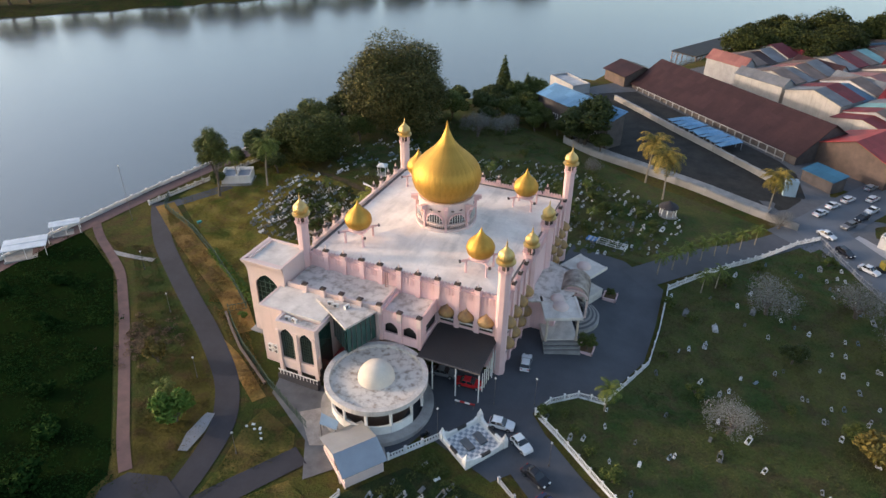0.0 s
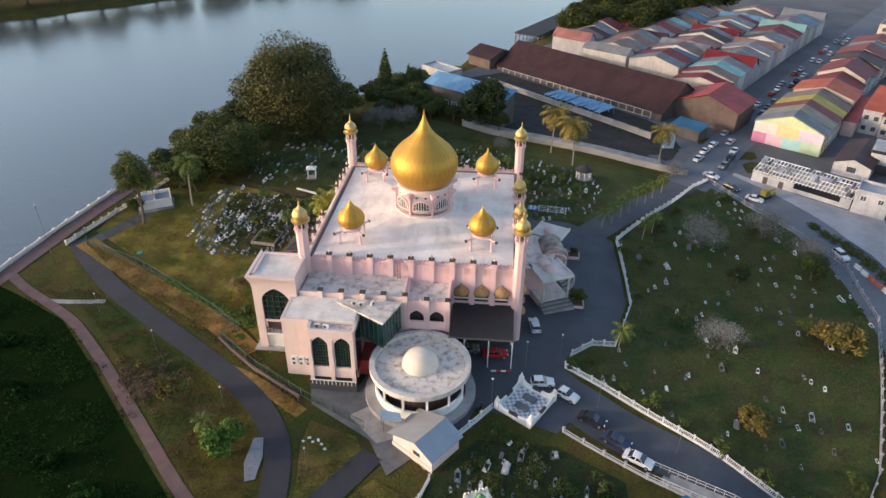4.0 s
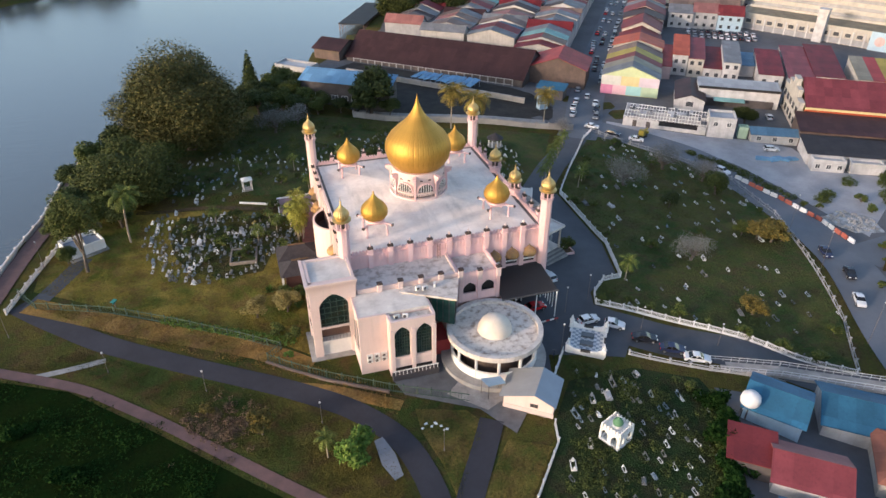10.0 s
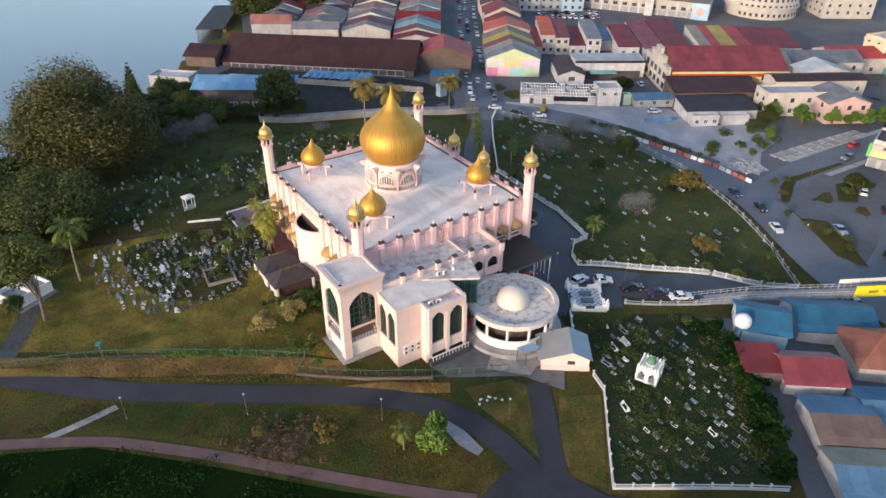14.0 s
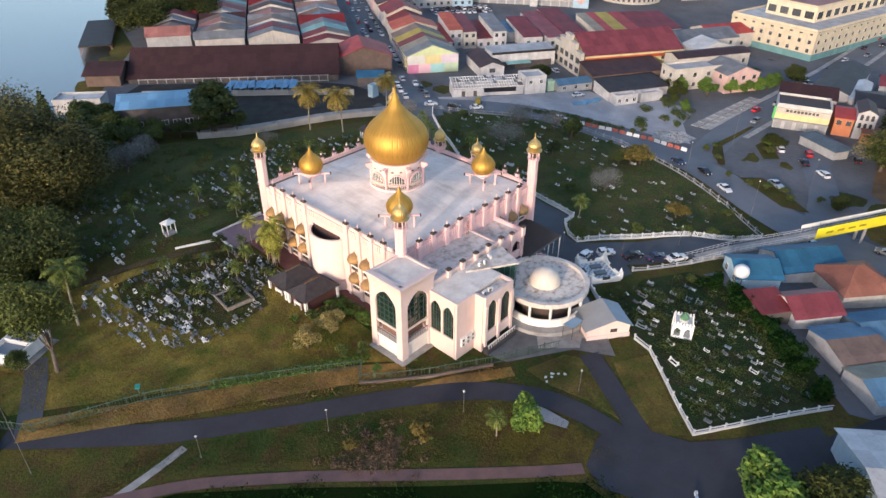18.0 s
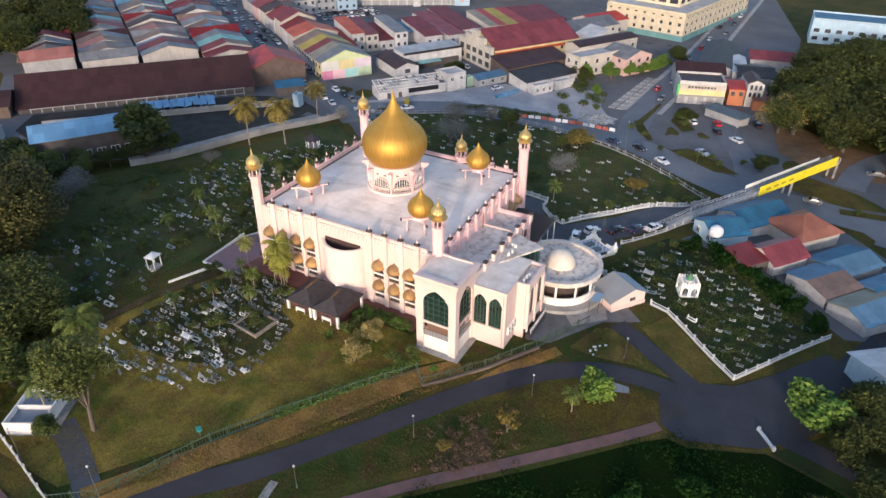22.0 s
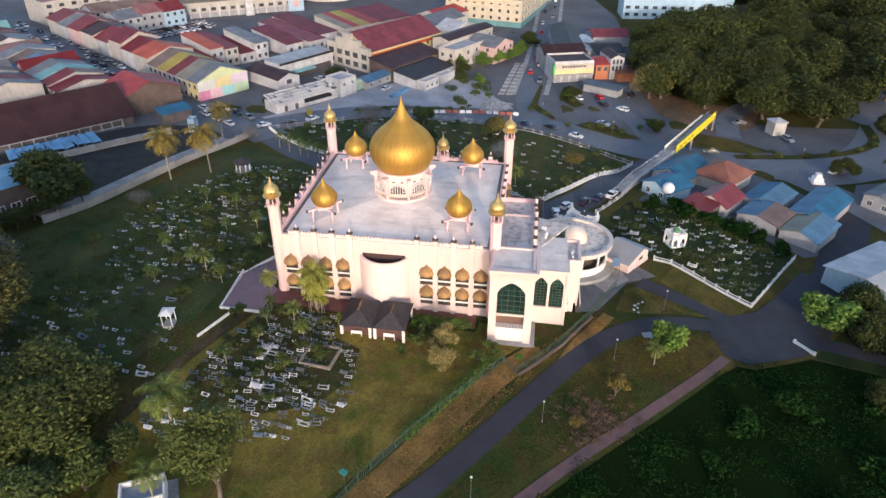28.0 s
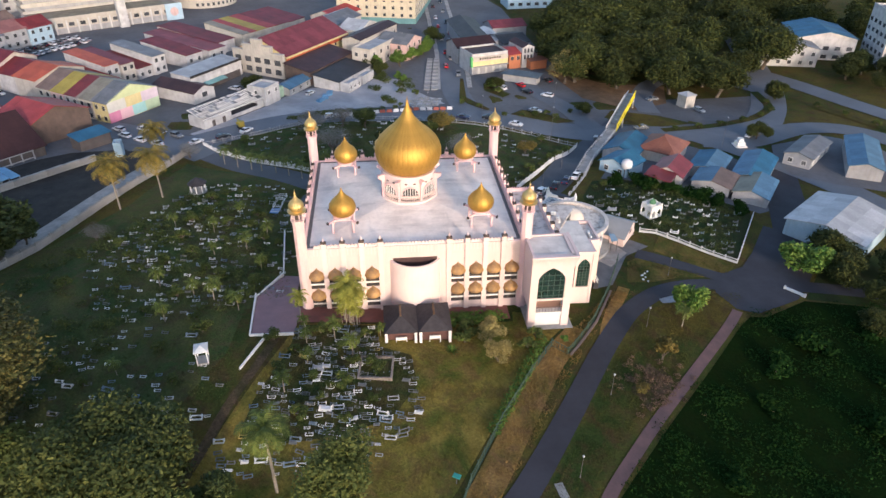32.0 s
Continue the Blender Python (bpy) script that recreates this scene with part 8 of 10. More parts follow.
def sheet(name, c, c2=None, rough=0.55):
    """Ribbed roof sheeting: colour in patches, fine ribs."""
    m = mat(name, tuple(v * 0.77 for v in c), tuple(v * 0.77 for v in c2) if c2 else None, rough=rough, scale=0.25, fine=2.2, vary=0.16, contrast=0.45, streak=0.3, streak_col=tuple(v * 0.45 for v in (c2 or c)), spec=0.2)
    # single sheets of differing age
    N, L = m.node_tree.nodes, m.node_tree.links
    tc, mp, fl, wn, mr, hs = (N.new("ShaderNode" + k) for k in ("TexCoord", "Mapping", "VectorMath", "TexWhiteNoise", "MapRange", "HueSaturation"))
    mp.inputs["Scale"].default_value = (0.42, 0.28, 0.0)
    fl.operation = 'FLOOR'
    L.new(tc.outputs["Object"], mp.inputs[0])
    L.new(mp.outputs[0], fl.inputs[0])
    L.new(fl.outputs[0], wn.inputs["Vector"])
    L.new(wn.outputs["Value"], mr.inputs["Value"])
    mr.inputs["To Min"].default_value, mr.inputs["To Max"].default_value = 0.82, 1.14
    L.new(mr.outputs[0], hs.inputs["Value"])
    b = N["Principled BSDF"].inputs["Base Color"]
    L.new(b.links[0].from_socket, hs.inputs["Color"])
    L.new(hs.outputs["Color"], b)
    return m


SH = {"brown": sheet("dark_brown_sheet", (0.075, 0.035, 0.033), (0.045, 0.022, 0.024)), "red": sheet("red_sheet", (0.27, 0.045, 0.045), (0.17, 0.03, 0.035)), "orange": sheet("orange_sheet", (0.62, 0.13, 0.055), (0.46, 0.09, 0.05)),
      "grey": sheet("grey_sheet", (0.27, 0.28, 0.30), (0.16, 0.165, 0.18)), "blue": sheet("blue_sheet", (0.05, 0.20, 0.33), (0.035, 0.13, 0.23)), "teal": sheet("pale_teal_sheet", (0.25, 0.48, 0.47), (0.18, 0.36, 0.37)),
      "sky": sheet("sky_blue_sheet", (0.22, 0.45, 0.68), (0.18, 0.38, 0.60)), "dark": sheet("dark_grey_sheet", (0.055, 0.048, 0.05), (0.03, 0.028, 0.03)), "white": sheet("white_sheet", (0.62, 0.63, 0.65), (0.45, 0.46, 0.48)),
      "terra": sheet("terracotta_sheet", (0.36, 0.15, 0.10), (0.26, 0.10, 0.07)), "rust": sheet("rusty_sheet", (0.30, 0.20, 0.16), (0.17, 0.12, 0.10)), "pink": sheet("faded_pink_sheet", (0.42, 0.19, 0.17), (0.32, 0.13, 0.12)),
      "slate": sheet("slate_blue_sheet", (0.12, 0.16, 0.20), (0.08, 0.11, 0.14)), "maroon": sheet("maroon_sheet", (0.25, 0.030, 0.036), (0.14, 0.022, 0.028)), "pinkmaroon": sheet("faded_maroon_sheet", (0.29, 0.068, 0.08), (0.20, 0.047, 0.058)),
      "faded": sheet("faded_blue_sheet", (0.15, 0.29, 0.42), (0.10, 0.20, 0.31)), "crimson": sheet("faded_crimson_sheet", (0.50, 0.075, 0.07), (0.34, 0.05, 0.05)), "tan": sheet("tan_sheet", (0.34, 0.31, 0.23), (0.24, 0.21, 0.16)), "yellow": sheet("yellow_sheet", (0.55, 0.43, 0.08), (0.42, 0.32, 0.06))}
WL = {"white": mat("town_white", (0.54, 0.53, 0.53), (0.36, 0.35, 0.35), streak=0.35, streak_col=(0.28, 0.26, 0.24)), "cream": mat("town_cream", (0.52, 0.48, 0.43), (0.39, 0.36, 0.32), streak=0.35), "pink": mat("town_pink", (0.60, 0.42, 0.39), (0.50, 0.34, 0.32), streak=0.25), "yellow": mat("town_yellow", (0.60, 0.52, 0.26), (0.50, 0.43, 0.22), streak=0.25),
      "grey": mat("town_grey", (0.36, 0.36, 0.37), (0.26, 0.26, 0.27), streak=0.3), "dark": mat("town_dark", (0.10, 0.085, 0.08), (0.06, 0.05, 0.05)), "brown": mat("town_brown_wood", (0.15, 0.10, 0.08), (0.09, 0.065, 0.055)), "palecream": mat("town_pale_cream", (0.48, 0.44, 0.38), (0.37, 0.34, 0.30), streak=0.35), "hotel": mat("hotel_cream", (0.60, 0.52, 0.38), (0.48, 0.42, 0.31), streak=0.3), "orange": mat("town_orange", (0.55, 0.20, 0.09), (0.42, 0.15, 0.07), streak=0.3), "palegreen": mat("town_pale_green", (0.36, 0.50, 0.38), (0.28, 0.40, 0.30), streak=0.3), "blue": mat("town_pale_blue", (0.42, 0.56, 0.66), (0.34, 0.46, 0.55), streak=0.2)}
WINGREY = mat("grey_window_glass", (0.085, 0.09, 0.10), (0.045, 0.047, 0.05), rough=0.25, scale=0.8, vary=0.5, bump=0)
bm = BM()
box(bm, -0.5, 0.5, -0.06, 0.02, 0, 1)
win_mesh = finish("window", bm, WINGREY)
bm = BM()
for q in ((-0.58, -0.5, 0, 1), (0.5, 0.58, 0, 1), (-0.58, 0.58, -0.08, 0), (-0.58, 0.58, 1, 1.08), (-0.03, 0.03, 0, 1)):
    box(bm, q[0], q[1], -0.12, 0.02, q[2], q[3])
frame_mesh = finish("frame", bm, WHITE)
bm = BM()
box(bm, -0.58, 0.58, -0.12, 0.02, -0.08, 1.08)
bm.faces.ensure_lookup_table()
face = min(bm.faces, key=lambda f: f.calc_center_median().y)
bmesh.ops.inset_region(bm, faces=[face], thickness=0.08, depth=-0.05)
face.material_index = 1
far_win_mesh = finish("window", bm, WHITE)
far_win_mesh.materials.append(WINGREY)


def building(name, label, cx, cy, w, d, h, rz, roof="gable", rh=2.5, wall="white", top="grey", eave=0.5, wins=(), axis="x", base=None, category="building", group="town buildings", slopes=None):
    """w along local x, d along local y, local -y is the front. wins: (face angle, storeys, per storey, sill of first, window size). Ridge runs along axis."""
    z0 = (land(cx, cy) if base is None else base)
    B = thing(name, label, category, group, pose(cx, cy, z0, 0, 0, rz))
    X, Y = w / 2, d / 2
    bm = BM()
    box(bm, -X, X, -Y, Y, -1.5, h)
    if roof == "gable":
        for s in (-1, 1):
            if axis == "x":
                slab(bm, [(-Y, h), (0, h + rh * 0.97), (Y, h)], 0.2, pose(s * (X - 0.1), 0, 0, 0, 0, 90) @ pose(0, 0.1, 0))
            else:
                slab(bm, [(-X, h), (0, h + rh * 0.97), (X, h)], 0.2, pose(0, s * (Y - 0.1), 0) @ pose(0, 0.1, 0))
    part("wall", bm, WL[wall], B)

    def plane(pts, m_, nm="roof_slope"):
        bm = BM()
        lo = [bm.verts.new(p) for p in pts]
        hi = [bm.verts.new((p[0], p[1], p[2] + 0.14)) for p in pts]
        bm.faces.new(lo[::-1])
        bm.faces.new(hi)
        for i in range(len(pts)):
            bm.faces.new((lo[i], lo[(i + 1) % len(pts)], hi[(i + 1) % len(pts)], hi[i]))
        return part(nm, bm, m_, B)

    e = eave
    tops = slopes or (top, top)
    if roof == "gable":
        k = rh / (Y if axis == "x" else X)
        if axis == "x":
            plane([(-X - e, -Y - e, h - e * k), (X + e, -Y - e, h - e * k), (X + e, 0, h + rh), (-X - e, 0, h + rh)], SH[tops[0]])
            plane([(X + e, Y + e, h - e * k), (-X - e, Y + e, h - e * k), (-X - e, 0, h + rh), (X + e, 0, h + rh)], SH[tops[1]])
        else:
            plane([(-X - e, Y + e, h - e * k), (-X - e, -Y - e, h - e * k), (0, -Y - e, h + rh), (0, Y + e, h + rh)], SH[tops[0]])
            plane([(X + e, -Y - e, h - e * k), (X + e, Y + e, h - e * k), (0, Y + e, h + rh), (0, -Y - e, h + rh)], SH[tops[1]])
    elif roof == "hip":
        q = min(X, Y) * 0.95
        a, b = ((-X + q, 0), (X - q, 0)) if X > Y else ((0, -Y + q), (0, Y - q))
        A, C_ = (*a, h + rh), (*b, h + rh)
        c = [(-X - e, -Y - e, h), (X + e, -Y - e, h), (X + e, Y + e, h), (-X - e, Y + e, h)]
        if X > Y:
            for p in ((c[0], c[1], C_, A), (c[2], c[3], A, C_), (c[1], c[2], C_), (c[3], c[0], A)):
                plane(p, SH[top])
        else:
            for p in ((c[1], c[2], C_, A), (c[3], c[0], A, C_), (c[0], c[1], A), (c[2], c[3], C_)):
                plane(p, SH[top])
    elif roof == "shed":
        bm = BM()
        for s in (-1, 1):
            slab(bm, [(-Y, h), (Y, h + rh), (Y, h)], 0.2, pose(s * (X - 0.1), 0, 0, 0, 0, 90) @ pose(0, 0.1, 0))
        slab(bm, [(-X + 0.2, h), (-X + 0.2, h + rh - 0.05), (X - 0.2, h + rh - 0.05), (X - 0.2, h)], 0.2, pose(0, Y, 0))
        part("gable_wall", bm, WL[wall], B)
        plane([(-X - e, -Y - e, h), (X + e, -Y - e, h), (X + e, Y + e, h + rh), (-X - e, Y + e, h + rh)], SH[top])
    else:
        bm = BM()
        box(bm, -X + 0.3, X - 0.3, -Y + 0.3, Y - 0.3, h, h + 0.12)
        part("roof", bm, SH[top], B)
        for q in ((-X, X, -Y, -Y + 0.28), (-X, X, Y - 0.28, Y), (-X, -X + 0.28, -Y + 0.28, Y - 0.28), (X - 0.28, X, -Y + 0.28, Y - 0.28)):
            bm = BM()
            box(bm, *q, h, h + 0.8)
            part("parapet", bm, WL[wall], B)
    for ang, st, n, sill, (ww, wh) in wins:
        half = X if ang in (0, 180) else Y
        dist = Y if ang in (0, 180) else X
        for s in range(st):
            for i in range(n):
                u = -half + (i + 0.5) * 2 * half / n
                far = math.hypot(cx, cy) > 128
                p = part("window", far_win_mesh if far else win_mesh, None, B)
                p.matrix_basis = pose(0, 0, 0, 0, 0, ang) @ pose(u, -dist, sill + s * 3.3) @ Matrix.Diagonal((ww, 1, wh, 1))
                if not far:
                    part("frame", frame_mesh, None, p)
    return B


WIN, BIG = (1.1, 1.2), (1.9, 1.3)
# market hall and jetties
mh = -41.3
# dark wall colour stands in for shade in the open hall
building("market_hall", "long market hall with dark rust-brown roof", 45.2, 127.9, 70, 24, 4.2, mh, "gable", 7.0, "dark", "brown", 0.6, category="market hall", base=-3.0)
building("market_wing", "brown-roofed wing of the market on the jetty", 8.6, 150, 11, 14, 4.0, mh, "gable", 2.4, "brown", "brown", 0.8, category="market hall")
building("blue_jetty_hall", "low jetty hall with sky blue sheet roof", 3.0, 93.7, 30, 6.2, 7.4, -33.4, "shed", 2.2, "dark", "sky", 0.5, ((0, 1, 9, 2.2, BIG),), category="jetty hall")
building("jetty_deck_shed", "small pale jetty shed at the water", -9, 131, 14, 7, 2.5, mh, "flat", 0.5, "grey", "white", 0.2)
jetty = thing("timber_jetty", "long rusty timber-framed jetty over the water", "jetty", m=pose(33, 214, -3.6, 0, 0, 62))
bm = BM()
box(bm, -22, 22, -6, 6, 3.2, 3.7)
part("deck", bm, SH["dark"], jetty)
for i in range(12):
    for y in (-5.6, 5.6):
        bm = BM()
        box(bm, -21.5 + i * 3.9 - 0.15, -21.5 + i * 3.9 + 0.15, y - 0.15, y + 0.15, -2, 3.2)
        part("jetty_post", bm, SH["rust"], jetty)
        if i < 11:
            bm = BM()
            limb(bm, (-21.5 + i * 3.9, y, 0.2), (-21.5 + (i + 1) * 3.9, y, 3.1), 0.12, 0.12, 5)
            part("brace", bm, SH["rust"], jetty)
# open gallery of posts in front of the market, with blue tarpaulins and a boat shed
gal = thing("market_gallery", "row of pale posts and rails before the market", "gallery", m=pose(36.9, 118.4, -3.0, 0, 0, mh))
for i in range(22):
    bm = BM()
    box(bm, -31.5 + i * 3 - 0.14, -31.5 + i * 3 + 0.14, -0.14, 0.14, -1.5, 3.9)
    part("post", bm, WL["grey"], gal)
for z in (1.8, 3.7):
    bm = BM()
    box(bm, -31.8, 31.8, -0.1, 0.1, z, z + 0.25)
    part("rail", bm, WL["grey"], gal)
bm = BM()
box(bm, -32, 32, -9.0, 0.2, -1.5, 0.6)
part("quay", bm, CONCRETE, gal)
rt = random.Random(21)
for i in range(10):
    u = i / 9
    x, y = 31.0 + 15.0 * u, 111.0 - 13.5 * u
    st = thing("market_stall", "low market stall under creased sky blue tarpaulin", "market stall", "market stalls", pose(x, y, land(x, y), 0, 0, mh + rt.uniform(-6, 6)))
    bm = BM()
    v = [bm.verts.new((dx, dy, 2.3 + rt.uniform(-0.3, 0.4))) for dx, dy in ((-1.1, -4.2), (1.1, -4.2), (1.1, 4.2), (-1.1, 4.2))]
    v.append(bm.verts.new((0, rt.uniform(-1, 1), 2.9)))
    w = [bm.verts.new(q.co - Vector((0, 0, 0.06))) for q in v]
    for q in ((0, 1, 4), (1, 2, 4), (2, 3, 4), (3, 0, 4)):
        bm.faces.new([v[k_] for k_ in q])
        bm.faces.new([w[k_] for k_ in q[::-1]])
    for k_ in range(4):
        bm.faces.new((w[k_], w[(k_ + 1) % 4], v[(k_ + 1) % 4], v[k_]))
    part("tarpaulin", bm, SH["sky"], st)
    for dx in (-0.95, 0.95):
        for dy in (-3.9, 3.9):
            bm = BM()
            box(bm, dx - 0.06, dx + 0.06, dy - 0.06, dy + 0.06, -0.4, 2.25)
            part("post", bm, WL["grey"], st)
quay = thing("quay_wall", "long pale stained quay wall along the canal", "wall")
bm = BM()
box(bm, 0, 1, -0.3, 0.3, -1.0, 1.5)
box(bm, 0, 1, -0.42, 0.42, 1.5, 1.7)
qm = finish("wall_piece", bm, CONCRETE)
for x, y, a, L_ in along([(8, 126), (30, 105.5), (48, 89.5), (58, 81)], 4.0):
    part("wall_piece", qm, None, quay).matrix_basis = pose(x, y, land(x, y), 0, 0, a) @ Matrix.Diagonal((L_, 1, 1, 1))
building("red_gable_house", "large faded red gabled shop by the market", 81, 103, 16, 20, 6.5, 56, "gable", 3.6, "brown", "crimson", 0.6, axis="x", wins=((90, 1, 4, 3, WIN),))
building("blue_lean_to", "blue awning shed at the street corner", 70, 86, 9, 5, 3.2, mh, "shed", 0.8, "dark", "blue", 0.4)
building("white_sign_frame", "small grey booth by the junction", 62, 76, 3, 2, 3.4, 10, "flat", 0.3, "blue", "white", 0.1)
# rows of shops west of the street
cols = ["grey", "maroon", "rust", "teal", "grey", "maroon", "faded", "brown", "grey", "pink", "maroon", "rust"]
sd = Vector((math.cos(radians(56)), math.sin(radians(56))))
nd = Vector((-sd.y, sd.x))
for row, (off, dep) in enumerate(((17, 18), (37, 19), (57, 18), (76, 16))):
    for i in range(21 - 2 * row):
        p = Vector((84, 96)) + sd * (15 + i * 6.5 + row * 7) + nd * off
        if p.x < bank(p.y) + 14 or (p - Vector((45.2, 127.9))).dot(Vector((0.66, 0.751))) < 19:
            continue
        c = cols[(i * 5 + row * 3) % 12]
        building("shop_house", "old shophouse with weathered %s sheet roof" % {"grey": "grey", "maroon": "deep maroon", "crimson": "faded crimson", "teal": "pale teal", "rust": "rusty", "faded": "faded blue", "brown": "brown", "pink": "faded pink"}[c], p.x, p.y, 6.3, dep, rt.uniform(6.0, 7.5), 56 + 180 * (row % 2 == 0), "gable", rt.uniform(1.9, 2.9), rt.choice(("white", "grey", "grey", "cream")), c, 0.4, axis="x" if i % 5 else "y", slopes=(c, rt.choice((c, "grey", "rust"))), wins=((0, 2, 2, 1.2, WIN),) if row == 0 else (), group="west shop rows")
# colourful terrace east of the street
base = Vector((89.5, 86))
for i, (c1, wl) in enumerate((("grey", "yellow"), ("tan", "cream"), ("red", "white"), ("yellow", "pink"), ("rust", "cream"))):
    p = base + sd * (4 + i * 6.6) - nd * 8.5
    building("terrace_house", "painted terrace shop with %s sheet roof" % {"grey": "grey", "tan": "tan", "red": "red", "yellow": "yellow", "rust": "rusty"}[c1], p.x, p.y, 6.5, 19, 6.6, 236, "gable", 3.6, wl, c1, 0.4, axis="x", wins=((180, 2, 2, 1.0, WIN), (0, 2, 2, 1.0, WIN)), group="terrace shops")
mural = thing("painted_gable", "gable wall painted in pastel patches", "wall", m=pose(*(base + sd * 0.55 - nd * 8.5), land(90, 80), 0, 0, -34))
for (x0, x1, z0, z1, cc) in ((-9.5, -5.5, 0, 3.2, (0.60, 0.22, 0.34)), (-5.5, -1, 0, 3.2, (0.72, 0.45, 0.50)), (-1, 4, 0, 3.2, (0.35, 0.60, 0.58)), (4, 9.5, 0, 3.2, (0.50, 0.62, 0.42)), (-9.5, -3, 3.2, 6.4, (0.70, 0.68, 0.62)), (-3, 3, 3.2, 6.4, (0.72, 0.60, 0.30)), (3, 9.5, 3.2, 6.4, (0.66, 0.55, 0.62))):
    bm = BM()
    box(bm, x0, x1, -0.1, 0.1, z0, z1)
    part("painted_panel", bm, plain("mural_%d_%d" % (x0 * 10, z0 * 10), cc), mural)
bm = BM()
slab(bm, [(-9.5, 6.4), (0, 10.0), (9.5, 6.4)], 0.2, pose(0, 0.1, 0))
part("painted_panel", bm, plain("mural_gable", (0.62, 0.68, 0.38)), mural)
for i, (c1, wl) in enumerate((("orange", "cream"), ("maroon", "white"), ("maroon", "cream"), ("red", "white"), ("brown", "cream"), ("red", "pink"), ("grey", "white"), ("red", "cream"))):
    p = base + sd * (41 + i * 11.5) - nd * 9
    building("shop_house", "shophouse with %s tiled roof facing the street" % {"orange": "orange", "red": "red", "maroon": "deep maroon", "brown": "brown", "grey": "grey"}[c1], p.x, p.y, 11.2, rt.uniform(15, 19.5), rt.uniform(6.0, 8.6), 236, "gable", rt.uniform(2.4, 3.6), wl, c1, 0.5, axis="x", wins=((180, 2, 4, 1.0, WIN),), group="east shop rows")
ROWCOL = {"orange": "orange", "red": "dark red", "brown": "brown", "grey": "grey", "white": "whitish", "pink": "faded pink", "rust": "rusty", "teal": "pale teal"}
for i, s0 in enumerate((108, 130)):
    for j in range(3):
        p = base + sd * (s0 + rt.uniform(-1.5, 1.5)) - nd * (25 + j * 10.6)
        c1 = (("grey", "pink", "red"), ("red", "white", "rust"))[i][j]
        building("shop_house", "narrow shophouse with %s roof and pale stained walls" % ROWCOL[c1], p.x, p.y, rt.uniform(11, 14.5), 10.4, rt.uniform(5.2, 8.6), 236, "gable", rt.uniform(1.8, 3.2), rt.choice(("white", "blue", "grey")), c1, 0.5, axis="y", wins=((90, 2, 3, 1.2, WIN),), slopes=(c1, rt.choice((c1, "grey", "rust"))), group="east shop rows")


def block(name, label, s0, s1, o0, o1, h, rh, wall, top, wins=(), axis="x", slopes=None, eave=0.3, roof="gable"):
    """A house between two distances along the shop street and two distances east of it, its front facing back along the street."""
    p = base + sd * ((s0 + s1) / 2) - nd * ((o0 + o1) / 2)
    return building(name, label, p.x, p.y, o1 - o0, s1 - s0, h, -34, roof, rh, wall, top, eave, wins, axis, group="east shop rows", slopes=slopes)


# narrow houses with white backs behind the long store, maroon halls and the patchwork row beside them
block("shop_house", "faded red sheet-roofed house behind the terrace", 24, 48, 18.3, 21.8, 4.6, 1.6, "pink", "crimson", roof="shed")
block("shop_house", "tall white shophouse with orange roof", 30, 51, 22, 27.4, 7.4, 2.2, "white", "orange", ((0, 2, 2, 1.2, WIN),), roof="shed")
block("shop_house", "cream shophouse with faded red roof and balcony", 29, 51, 27.6, 33, 6.6, 2.2, "cream", "pinkmaroon", ((0, 2, 2, 1.2, WIN),), roof="shed")
block("shop_house", "low white house with dark maroon roof", 28, 49, 33.2, 39.4, 3.8, 2.4, "white", "maroon", ((0, 1, 2, 1.0, WIN),), roof="shed")
block("shop_house", "white shophouse with pale grey sheet roof", 27, 49, 39.6, 45.2, 6.6, 2.2, "white", "grey", ((0, 2, 2, 1.2, WIN),), roof="shed")
block("shop_house", "low lean-to with blue-grey roof between houses", 34, 47, 45.4, 51, 4.0, 1.4, "grey", "faded", eave=0.2, roof="shed")
block("shop_house", "white house with deep maroon roof", 23, 47, 51.4, 59.4, 4.4, 2.6, "white", "maroon", ((0, 1, 2, 1.6, WIN),), roof="shed")
block("shop_house", "white house with faded maroon roof", 21, 56, 61, 69.4, 4.2, 2.4, "white", "pinkmaroon", ((0, 1, 2, 1.4, WIN),), roof="shed")
block("shop_house", "long house with deep maroon roof", 25, 58, 69.6, 79, 4.6, 2.6, "white", "maroon", roof="shed")
for o0, o1, c1 in ((83, 87, "tan"), (87.1, 91, "crimson"), (91.1, 97, "yellow"), (97.1, 103, "crimson"), (103.1, 112, "maroon"), (112.1, 123, "maroon")):
    block("shop_house", "row house with %s sheet roof behind the hall" % {"tan": "tan", "crimson": "faded crimson", "yellow": "faded yellow", "maroon": "deep maroon"}[c1], 24, 45, o0, o1, 5.0, 2.4, "cream", c1, roof="shed")
pc = random.Random(8)
for i in range(22):
    p = base + sd * (86 + (i // 11) * 8 + pc.uniform(-1, 1)) - nd * (29 + (i % 11) * 2.7)
    car(pc.choice(("white", "silver", "grey", "white", "black")), p.x, p.y, 56 + pc.uniform(-5, 5), pc.random() < 0.5, "parked in rows behind the shops", 0.16)
# sheds along the gravel lot
sk = thing("skeleton_shed", "long white shed with bare roof battens", "shed", "town buildings", pose(91.8, 52.4, land(92, 52), 0, 0, -38))
bm = BM()
box(bm, -12, 12, -3.5, -3.2, -1, 1.1)
box(bm, -12, -1.5, -3.5, -3.2, 1.1, 2.6)
box(bm, 9.5, 12, -3.5, -3.2, 1.1, 2.6)
box(bm, -12, 12, 3.2, 3.5, -1, 3.0)
box(bm, -12, -11.7, -3.2, 3.2, -1, 3.4)
part("wall", bm, WL["white"], sk)
